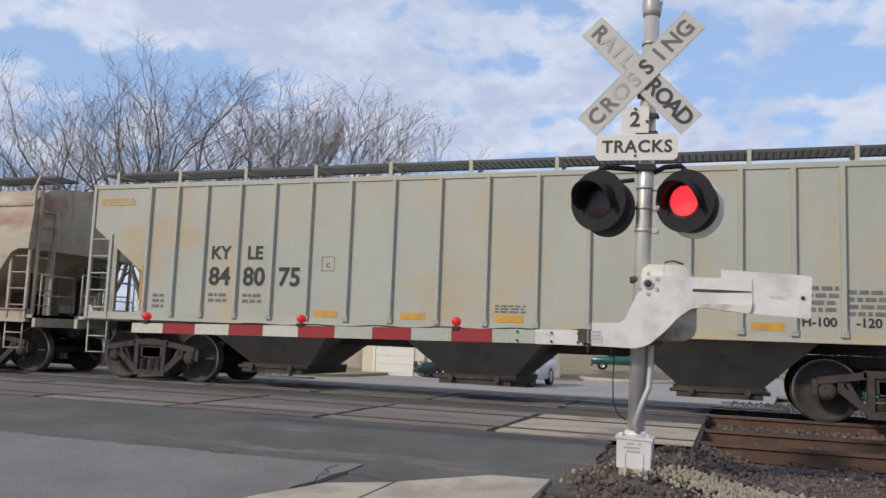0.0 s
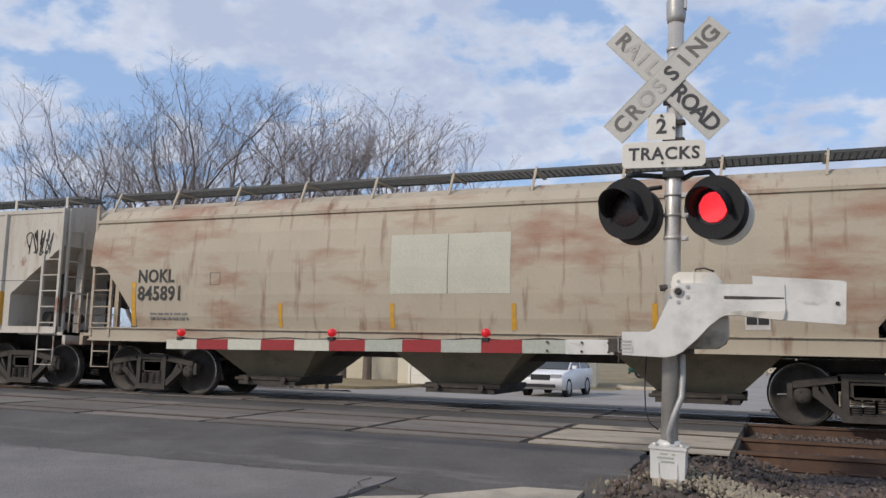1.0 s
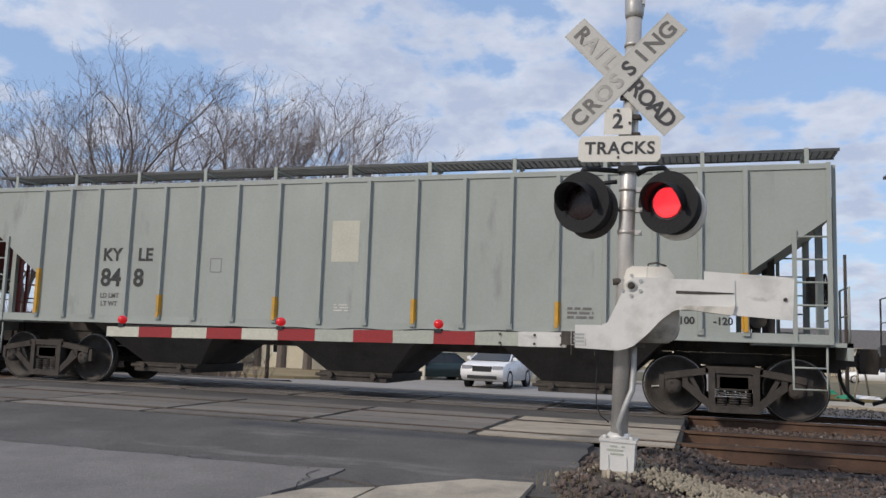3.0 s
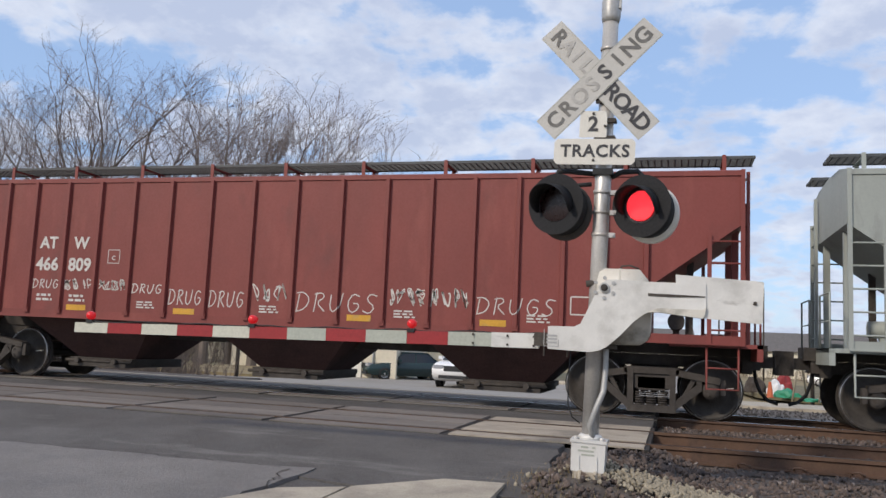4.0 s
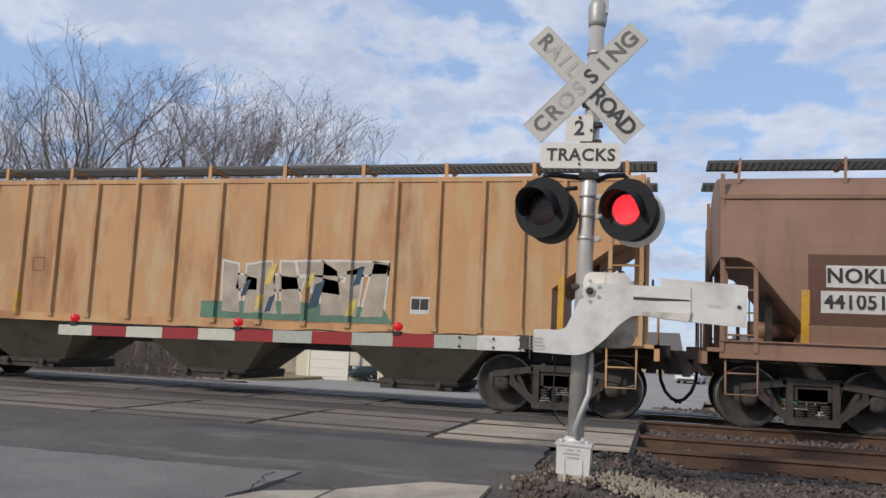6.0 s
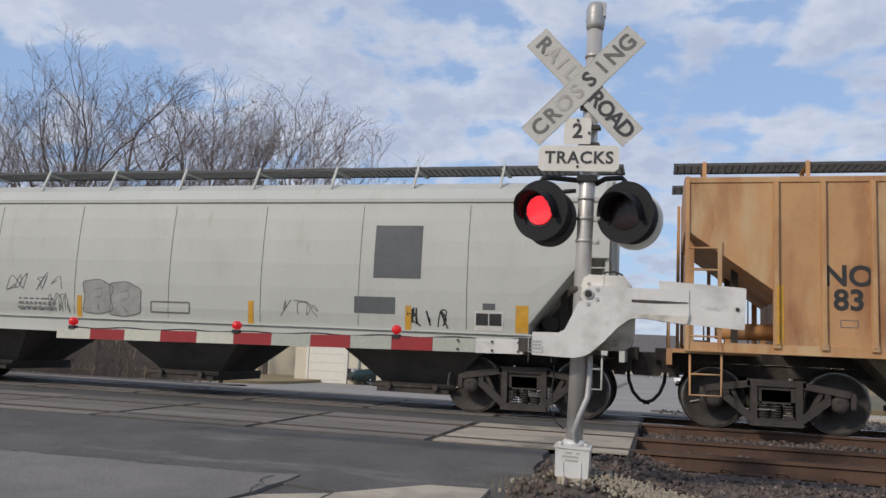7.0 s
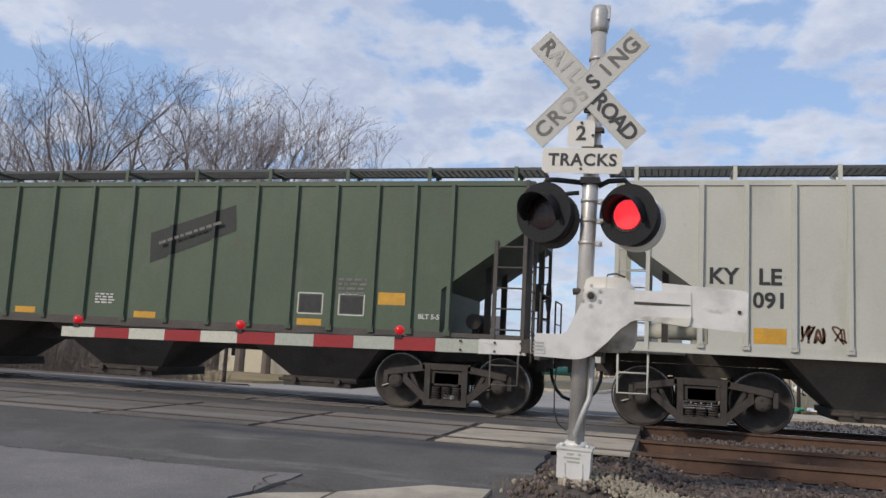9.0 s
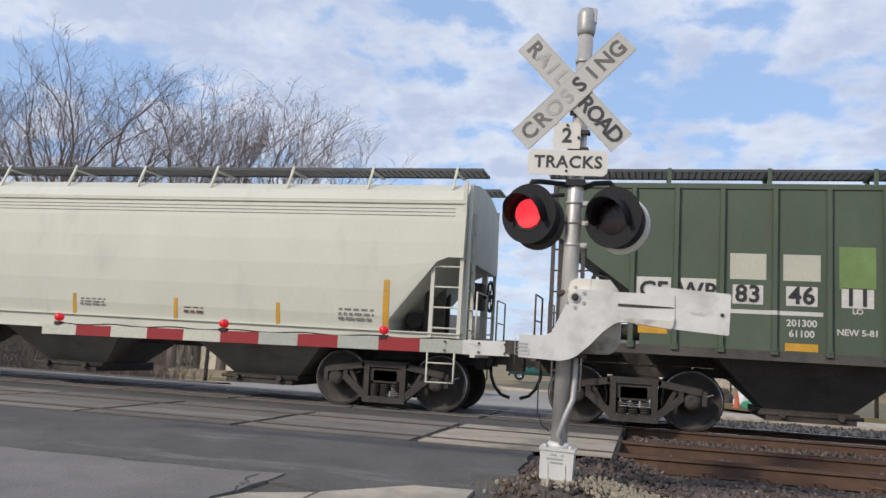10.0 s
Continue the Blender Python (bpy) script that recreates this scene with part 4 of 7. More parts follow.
def extrude_x(bm, profile, x0, x1):
    """A rolled section (y, z) drawn out along x."""
    rings = [[bm.verts.new((x, y, z)) for y, z in profile] for x in (x0, x1)]
    for i in range(len(profile)):
        j = (i + 1) % len(profile)
        bm.faces.new((rings[0][i], rings[0][j], rings[1][j], rings[1][i]))
    bm.faces.new(rings[0][::-1]), bm.faces.new(rings[1])


def b_centre_sill(bm):
    box(bm, -8.0, 8.0, -0.33, 0.33, 0.97, 1.17)


def b_deep_sill(bm):
    box(bm, -5.35, 5.35, -0.3, 0.3, 0.82, 0.966)


def b_end_web(bm):
    plate(bm, [(HL - 1.9, 1.175), (HL - 0.62, 1.175), (HL - 0.62, 2.1), (HL - 1.0, 1.75), (HL - 1.3, 1.44), (HL - 1.9, 1.4)], -0.02, 0.02)


def b_draft_sill(bm):
    box(bm, 5.4, 7.9, -0.3, 0.3, 0.78, 0.968)


def b_side_sill(bm):
    extrude_x(bm, [(-0.12, 1.13), (0.06, 1.13), (0.06, 1.27), (-0.06, 1.27), (-0.06, 1.15), (-0.12, 1.15)], -HL, HL)


def b_round_sill(bm):
    extrude_x(bm, [(-0.1, 1.01), (0.1, 1.01), (0.1, 1.03), (0.06, 1.03), (0.06, 1.255), (0.1, 1.255), (0.1, 1.275), (-0.1, 1.275), (-0.1, 1.255), (-0.06, 1.255), (-0.06, 1.03), (-0.1, 1.03)], -HL, HL)


def b_ladder(bm):
    for x, top in ((0.0, 3.72), (-0.46, 2.75)):
        box(bm, x - 0.03, x + 0.03, -0.02, 0.03, 1.1, top)
    for z in span(1.35, 2.65, 4):
        tube(bm, (-0.46, 0, z), (0, 0, z), 0.014, n=6)


def b_ladder_mirrored(bm):
    b_ladder(bm)
    for v in bm.verts:
        v.co.x = -v.co.x


def b_end_ladder(bm):
    for y, top in ((0.0, 3.7), (0.42, 3.3)):
        box(bm, -0.025, 0.025, y - 0.025, y + 0.025, 1.1, top)
    for z in span(1.35, 3.25, 6):
        tube(bm, (0, 0, z), (0, 0.42, z), 0.014, n=6)


def b_post(bm):
    box(bm, -0.05, 0.05, -0.04, 0.04, 1.15, 2.98)


def b_platform(bm):
    box(bm, -0.95, 0.35, -1.45, 1.45, 1.10, 1.16)
    box(bm, 0.27, 0.35, -1.45, 1.45, 0.92, 1.16)
    box(bm, -1.35, 0.35, -0.2, 0.2, 1.0, 1.12)


def b_handrail(bm):
    pipe(bm, [(0.32, -1.35, 1.16), (0.32, -1.35, 1.95), (0.32, -0.5, 1.95), (0.32, -0.5, 1.16)], 0.016, 6)
    pipe(bm, [(0.32, -1.35, 1.55), (0.32, -0.5, 1.55)], 0.012, 6)


def b_stirrup(bm):
    pipe(bm, [(-0.22, 0, 1.12), (-0.22, 0, 0.5), (0.22, 0, 0.5), (0.22, 0, 1.12)], 0.018, 6)
    pipe(bm, [(-0.22, 0, 0.8), (0.22, 0, 0.8)], 0.014, 6)


def b_coupler(bm):
    box(bm, 0.0, 0.42, -0.1, 0.1, 0.82, 1.0)
    plate(bm, [(0.40, 0.72), (0.62, 0.72), (0.66, 0.8), (0.66, 1.02), (0.62, 1.1), (0.40, 1.1)], -0.15, 0.15)
    box(bm, -0.1, 0.06, -0.35, 0.35, 0.72, 1.12)


def b_hose(bm):
    pipe(bm, [(0.08, -0.04, 0.82), (0.10, -0.04, 0.62), (0.17, -0.03, 0.44), (0.28, -0.02, 0.32), (0.43, 0.0, 0.27)], 0.028, 8)


def b_brake_wheel(bm):
    pts = [(0, 0.27 * math.cos(a), 0.27 * math.sin(a)) for a in span(0, 2 * math.pi, 24)]
    pipe(bm, pts, 0.018, 6)
    for k in range(5):
        a = k * 2 * math.pi / 5
        tube(bm, (0, 0, 0), (0, 0.27 * math.cos(a), 0.27 * math.sin(a)), 0.014, n=6)
    tube(bm, (-0.12, 0, 0), (0.03, 0, 0), 0.045, n=10)
    box(bm, -0.26, -0.12, -0.16, 0.16, -0.25, 0.22)


def b_cylinder(bm):
    tube(bm, (-0.45, 0, 0), (0.45, 0, 0), 0.13, n=14)
    tube(bm, (0.45, 0, 0), (0.52, 0, 0), 0.09, n=14)
    box(bm, -0.3, -0.22, -0.05, 0.05, -0.3, 0)
    box(bm, 0.22, 0.3, -0.05, 0.05, -0.3, 0)


def bar(bm, p, q, w, y0, y1):
    """A cast bar in x, z between two depths."""
    d = Vector((q[0] - p[0], 0, q[1] - p[1])).normalized()
    n = Vector((-d.z, 0, d.x)) * w * 0.5
    rings = []
    for y in (y0, y1):
        rings.append([bm.verts.new(Vector((c[0], y, c[1])) + k * n) for c, k in ((p, 1), (q, 1), (q, -1), (p, -1))])
    bm.faces.new(rings[0]), bm.faces.new(rings[1][::-1])
    for i in range(4):
        bm.faces.new((rings[0][i], rings[1][i], rings[1][(i + 1) % 4], rings[0][(i + 1) % 4]))


def b_side_frame(bm):
    o = 0.86
    for s in (-1, 1):
        bar(bm, (s * (o + 0.13), 0.60), (s * 0.36, 0.70), 0.10, -0.09, 0.07)
        bar(bm, (s * (o - 0.16), 0.50), (s * 0.30, 0.17), 0.11, -0.09, 0.07)
        bar(bm, (s * 0.31, 0.12), (s * 0.31, 0.74), 0.09, -0.10, 0.07)
        bar(bm, (s * (o - 0.17), 0.44), (s * (o - 0.17), 0.66), 0.08, -0.07, 0.06)
        bar(bm, (s * (o + 0.17), 0.40), (s * (o + 0.17), 0.62), 0.07, -0.07, 0.06)
        bar(bm, (s * 0.62, 0.62), (s * 0.46, 0.32), 0.06, -0.05, 0.05)
    bar(bm, (-0.40, 0.72), (0.40, 0.72), 0.10, -0.09, 0.07)
    bar(bm, (-0.36, 0.15), (0.36, 0.15), 0.10, -0.11, 0.07)
    box(bm, -0.27, 0.27, -0.06, 0.06, 0.45, 0.66)


def b_springs(bm):
    for x in (-0.17, 0.0, 0.17):
        for k in range(6):
            z = 0.2 + k * 0.035
            tube(bm, (x, -0.03, z), (x, -0.03, z + 0.02), 0.075, n=12)


def b_bearing(bm):
    lathe(bm, [(0.13, 0.1), (0.13, 0.0), (0.115, -0.03), (0.06, -0.05), (0, -0.05)], 16)
    for k in range(3):
        a = k * 2.094
        tube(bm, (0.06 * math.cos(a), -0.05, 0.06 * math.sin(a)), (0.06 * math.cos(a), -0.065, 0.06 * math.sin(a)), 0.018, n=6)


def b_bolster(bm):
    box(bm, -0.2, 0.2, -1.08, 1.08, 0.42, 0.62)
    box(bm, -0.28, 0.28, -0.3, 0.3, 0.6, 0.80)


def b_wheelset(bm):
    tube(bm, (0, -1.0, 0), (0, 1.0, 0), 0.08, n=12)
    for s in (-1, 1):
        m = Matrix.Diagonal((1, s, 1, 1))
        lathe(bm, [(0, 0.83), (0.12, 0.83), (0.13, 0.80), (0.36, 0.745), (0.40, 0.80), (0.452, 0.805), (0.457, 0.71), (0.485, 0.695), (0.485, 0.67), (0.40, 0.665), (0.36, 0.70), (0.12, 0.68), (0, 0.68)], 36, m)


def b_tread(bm):
    lathe(bm, [(0.443, -0.8065), (0.454, -0.8065), (0.459, -0.79), (0.459, -0.72)], 36)


def b_mark(bm):
    box(bm, 0.18, 0.34, -0.80, -0.775, -0.008, 0.008)


def drape(bm, section, ribbed):
    """Lay flat paint on a car's side, over its ribs or round its curve."""
    cuts = []
    if ribbed:
        for x in RIB_X:
            cuts += [((x + d, 0, 0), (1, 0, 0)) for d in (-0.047, -0.032, 0.032, 0.047)]
    else:
        cuts = [((0, 0, z), (0, 0, 1)) for z in span(1.3, 3.4, 14)]
    lo = min(v.co.x for v in bm.verts) - 0.1, max(v.co.x for v in bm.verts) + 0.1
    for co, no in cuts:
        if no[0] and not lo[0] < co[0] < lo[1]:
            continue
        bmesh.ops.bisect_plane(bm, geom=list(bm.verts) + list(bm.edges) + list(bm.faces), plane_co=co, plane_no=no)
    for v in bm.verts:
        off = v.co.y
        base = side_y(section, v.co.z)
        if ribbed and min(abs(v.co.x - x) for x in RIB_X) < 0.04:
            base += 0.061
        v.co.y = -base - 0.004 - off


def ribbon(bm, pts, w, off=0.0):
    """A flat painted stroke in x, z."""
    pts = [Vector((p[0], off, p[1])) for p in pts]
    prev = None
    for i, p in enumerate(pts):
        d = (pts[min(i + 1, len(pts) - 1)] - pts[max(i - 1, 0)]).normalized()
        n = Vector((-d.z, 0, d.x)) * w * 0.5
        cur = (bm.verts.new(p + n), bm.verts.new(p - n))
        if prev:
            bm.faces.new((prev[0], cur[0], cur[1], prev[1]))
        prev = cur


def scribble(car, section, ribbed, x0, x1, z0, z1, material, seed, w=0.022, letters=4, name="spray_tag"):
    """An unreadable sprayed tag: looping strokes, one group for each letter-like sign."""
    rr = random.Random(seed)
    bm = bmesh.new()
    step = (x1 - x0) / letters
    for k in range(letters):
        a, b = x0 + k * step, x0 + (k + 1.05) * step
        for _ in range(rr.choice((1, 2))):
            ctrl = [Vector((rr.uniform(a, b), 0, rr.uniform(z0, z1))) for _ in range(rr.choice((4, 5, 6)))]
            ctrl[0].z, ctrl[1].z = z0 + rr.uniform(0, 0.2) * (z1 - z0), z1 - rr.uniform(0, 0.2) * (z1 - z0)
            pts = []
            for i in range(len(ctrl) - 1):
                p0, p1, p2, p3 = ctrl[max(0, i - 1)], ctrl[i], ctrl[i + 1], ctrl[min(len(ctrl) - 1, i + 2)]
                for s in range(6):
                    t = s / 6
                    pts.append(0.5 * ((2 * p1) + (p2 - p0) * t + (2 * p0 - 5 * p1 + 4 * p2 - p3) * t * t + (3 * p1 - p0 - 3 * p2 + p3) * t ** 3))
            ribbon(bm, [(p.x, min(max(p.z, z0 - 0.05), z1 + 0.05)) for p in pts], w * rr.uniform(0.8, 1.2))
    drape(bm, section, ribbed)
    return part(name, bm, material, car)


def poly(bm, pts, off):
    bm.faces.new([bm.verts.new((x, off, z)) for x, z in pts])


def big_piece(car, section, ribbed, x0, x1, z0, z1, fill, line, accents, seed, letters=6):
    """A large sprayed piece: slanted block letters with outlines and coloured wedges."""
    rr = random.Random(seed)
    layers = {line: bmesh.new(), fill: bmesh.new()}
    for m in accents:
        layers[m] = bmesh.new()
    step = (x1 - x0) / letters
    h = z1 - z0
    for k in range(letters):
        a = x0 + k * step
        lean = rr.uniform(-0.25, 0.3)
        tops = [(a - 0.1, z0 + 0.02), (a + 0.34 * step, z0), (a + (0.34 + lean) * step, z1 - rr.uniform(0, 0.1) * h), (a + (lean - 0.05) * step, z1 - rr.uniform(0, 0.2) * h)]
        bar = [(a + 0.2 * step, z0 + 0.45 * h), (a + 0.95 * step, z0 + rr.uniform(0.25, 0.5) * h), (a + 1.05 * step, z0 + rr.uniform(0.6, 0.8) * h), (a + 0.25 * step, z0 + 0.72 * h)]
        leg = [(a + 0.45 * step, z0), (a + 1.0 * step, z0 + 0.02), (a + (0.95 + lean) * step, z1 - rr.uniform(0, 0.25) * h), (a + (0.6 + lean) * step, z1 - rr.uniform(0.0, 0.1) * h)]
        crown = [(a - 0.1, z1 - 0.25 * h), (a + 1.05 * step, z1 - rr.uniform(0.1, 0.3) * h), (a + 1.1 * step, z1), (a - 0.15, z1 - 0.02)]
        for shape in rr.sample([tops, bar, leg, crown], 3):
            c = Vector((sum(p[0] for p in shape) / 4, sum(p[1] for p in shape) / 4))
            grow = [(c.x + (p[0] - c.x) * 1.0 + (0.035 if p[0] > c.x else -0.035), c.y + (p[1] - c.y) + (0.035 if p[1] > c.y else -0.035)) for p in shape]
            poly(layers[line], grow, 0.001 + 0.0003 * k)
            poly(layers[fill], shape, 0.004 + 0.0003 * k)
        for m in accents:
            x, z, s = rr.uniform(a, a + step), rr.uniform(z0 + 0.15 * h, z1 - 0.2 * h), rr.uniform(0.12, 0.26)
            poly(layers[m], [(x - s * 0.5, z - s), (x + s * 0.2, z - s * 0.8), (x + s * 0.7, z + s), (x, z + s * 0.7)], 0.0075 + 0.0003 * k)
    for m, bm in layers.items():
        drape(bm, section, ribbed)
        part("spray_piece", bm, m, car)


def spray_shape(bm, outline_pts, off):
    """A filled painted outline in x, z, split into triangles before it is laid on the side."""
    f = bm.faces.new([bm.verts.new((x, off, z)) for x, z in outline_pts])
    f.normal_update()
    bmesh.ops.triangulate(bm, faces=[f])


def rounded(pts, steps=4):
    """A closed outline with softened corners."""
    out = []
    n = len(pts)
    for i in range(n):
        a, b, c = Vector(pts[i - 1]), Vector(pts[i]), Vector(pts[(i + 1) % n])
        p, q = b + (a - b) * 0.25, b + (c - b) * 0.25
        for k in range(steps + 1):
            t = k / steps
            out.append(tuple(p * (1 - t) ** 2 + b * 2 * t * (1 - t) + q * t * t))
    return out


def tag_strokes(car, section):
    """The large teal piece: five angular letters with dark outlines, mauve depth, yellow ground and pale edges."""
    z0, h = 1.25, 0.85
    letters = (((-4.16, .97), (-2.15, 1.0), (-2.5, .66), (-3.05, .70), (-2.9, 0), (-3.45, 0), (-3.55, .62), (-3.8, .6)),
               ((-2.25, .72), (-1.5, 1.03), (-1.05, .85), (-1.05, .6), (-1.5, .3), (-.95, .28), (-1.05, 0), (-2.3, 0), (-2.0, .4), (-1.5, .64), (-1.72, .72), (-2.05, .5)),
               ((-1.05, .83), (-.1, 1.0), (.3, .42), (.5, .62), (.62, 0), (.0, 0), (-.2, .48), (-.35, 0), (-.9, 0), (-.55, .65)),
               ((.28, 1.02), (1.3, .97), (1.62, .42), (1.72, .3), (2.15, 0), (1.12, 0), (.85, .62), (.98, 0), (.6, 0)),
               ((1.75, .86), (2.45, .98), (2.25, .62), (2.0, .58), (2.12, .36), (2.85, .06), (3.3, .13), (3.95, .62), (3.66, .16), (3.1, 0), (2.3, 0), (1.78, .45), (1.9, .78)))
    mauve = (((-3.8, .56), (-3.57, .56), (-3.47, .22), (-3.55, .16)), ((-3.03, .66), (-2.86, .6), (-2.58, .16), (-2.84, .05)), ((-2.48, .62), (-2.15, .93), (-2.2, .6), (-2.42, .48)), ((-1.03, .82), (-.92, .5), (-1.02, .34), (-1.1, .58)),
             ((-.2, .44), (-.03, .02), (-.32, .02)), ((.84, .58), (1.1, .05), (1.0, .02)), ((.32, .98), (.52, .66), (.36, .46), (.1, .8)), ((1.6, .38), (1.8, .06), (1.5, .04)), ((2.05, .56), (2.35, .62), (2.46, .92), (2.28, .64)))
    yellow = (((-2.75, 0), (-2.5, .4), (-2.15, .2), (-2.3, 0)), ((-.02, .98), (.3, 1.0), (.34, .4), (.1, .6)), ((1.3, .95), (1.72, .88), (1.82, .5), (1.58, .45)), ((2.15, .4), (2.75, .72), (2.95, .4), (3.35, .3), (3.5, .06), (2.9, .05)), ((-3.6, .0), (-3.5, .25), (-3.35, .1), (-3.4, .0)))
    layers = ((SPRAY_YELLOW, yellow, 0.0005), (PINK, mauve, 0.002), (TEAL, letters, 0.0035))
    for m, shapes, off in layers:
        bm = bmesh.new()
        for k, shape in enumerate(shapes):
            spray_shape(bm, [(x, z0 + h * z) for x, z in shape], off + 0.00025 * k)
        drape(bm, section, True)
        part("spray_piece", bm, m, car)
    for m, w, off, move in ((TEAL_DARK, 0.05, 0.0062, 0.0), (PATCH_PALE, 0.014, 0.0075, 0.045)):
        bm = bmesh.new()
        for shape in letters:
            pts = [(x, z0 + h * z) for x, z in shape]
            for p, q in zip(pts, pts[1:] + pts[:1]):
                if not move:
                    ribbon(bm, [p, q], w, off)
                elif q[1] > z0 + 0.6 * h and p[1] > z0 + 0.6 * h:
                    ribbon(bm, [(p[0] + 0.05, p[1] + move), (q[0] - 0.05, q[1] + move)], w, off)
        drape(bm, section, True)
        part("spray_piece", bm, m, car)


def bubbles(car, section, x0, x1, z0, z1, fill, edge, seed, letters=3, w=0.035):
    """Sprayed bubble letters: swollen shapes side by side, each with an outline and an inner stroke."""
    rr = random.Random(seed)
    step = (x1 - x0) / letters
    body, line = bmesh.new(), bmesh.new()
    for k in range(letters):
        a, b = x0 + k * step - 0.03, x0 + (k + 1) * step + 0.06
        top, low = z1 - rr.uniform(0, 0.12), z0 + rr.uniform(0, 0.1)
        mid = (low + top) / 2
        pts = rounded([(a, low), (a + (b - a) * 0.5, low - 0.03), (b, low + 0.04), (b - rr.uniform(0, 0.12), mid), (b, top - 0.1), (a + (b - a) * 0.55, top + 0.04), (a - 0.02, top), (a + rr.uniform(0, 0.1), mid)])
        spray_shape(body, pts, 0.001 + 0.0004 * k)
        ribbon(line, pts + pts[:1], w, 0.003)
        c = (a + b) / 2
        ribbon(line, [(c - 0.1, mid + 0.12), (c + 0.06, mid + 0.16), (c + 0.08, mid + 0.02), (c - 0.06, mid - 0.02)], w * 0.7, 0.0034)
        ribbon(line, [(c + rr.uniform(-0.1, 0.1), low + 0.04), (c + rr.uniform(-0.05, 0.05), mid - 0.12)], w * 0.7, 0.0034)
    for bm, m in ((body, fill), (line, edge)):
        drape(bm, section, section is FLAT)
        part("spray_piece", bm, m, car)


HAND = {"D": (((0.15, 0), (0.2, 0.9)), ((0.0, 0.95), (0.5, 1.0), (0.95, 0.65), (0.7, 0.15), (0.1, 0.0))), "R": (((0.2, 0), (0.25, 1.0)), ((0.1, 0.9), (0.6, 1.0), (0.8, 0.75), (0.3, 0.5), (0.9, 0.05))),
        "U": (((0.1, 0.9), (0.1, 0.25), (0.4, 0.0), (0.75, 0.25), (0.85, 1.0)),), "G": (((0.85, 0.85), (0.4, 1.0), (0.1, 0.5), (0.4, 0.0), (0.85, 0.2), (0.85, 0.5), (0.5, 0.5)),), "S": (((0.85, 0.9), (0.4, 1.0), (0.2, 0.7), (0.8, 0.35), (0.5, 0.0), (0.05, 0.15)),)}


def handwriting(car, section, text, x0, x1, z0, z1, material, w=0.02):
    """Hand-sprayed capitals in single strokes."""
    bm = bmesh.new()
    step = (x1 - x0) / len(text)
    for k, ch in enumerate(text):
        for st in HAND[ch]:
            pts = [(x0 + step * (k + x * 0.9 + 0.12 * z), z0 + (z1 - z0) * z) for x, z in st]
            smooth = [pts[0]]
            for a, b, c in zip(pts, pts[1:], pts[2:]):
                smooth += [tuple((Vector(a) + 3 * Vector(b)) / 4), tuple((3 * Vector(b) + Vector(c)) / 4)]
            ribbon(bm, smooth + [pts[-1]], w)
    drape(bm, section, True)
    return part("spray_tag", bm, material, car)


BODY_FLAT = body_mesh(FLAT, [(1.36, 1.95), (0.0, 2.93)])
BODY_ROUND = body_mesh(ROUND, [(1.2, 1.42), (0.42, 2.4), (0.25, 2.47), (0.0, 2.47)])
WHEELS = []


def bogie(car, x):
    for s in (-1, 1):
        turn = pose(x, s * 1.02, 0, 0, 0, 0 if s < 0 else 180)
        place("side_frame", cached("side_frame", b_side_frame), STEEL_DARK, car, turn)
        place("spring_group", cached("spring_group", b_springs), STEEL_DARK, car, turn)
        for wx in (-0.86, 0.86):
            place("bearing", cached("bearing", b_bearing), STEEL_DARK, car, pose(x + wx, s * 1.06, 0.457, 0, 0, 0 if s < 0 else 180))
    place("bolster", cached("bolster", b_bolster), STEEL_DARK, car, pose(x, 0, 0))
    for wx in (-0.86, 0.86):
        w = place("wheelset", cached("wheelset", b_wheelset, False), WHEEL, car, pose(x + wx, 0, 0.457))
        for s in (0, 180):
            place("tread", cached("tread", b_tread), TREAD, w, pose(0, 0, 0, 0, 0, s), label="bright worn tread")
            place("chalk_mark", cached("chalk_mark", b_mark), WHITE_PAINT, w, pose(0, 0, 0, 0, 0, s))
        WHEELS.append((w, x + wx))


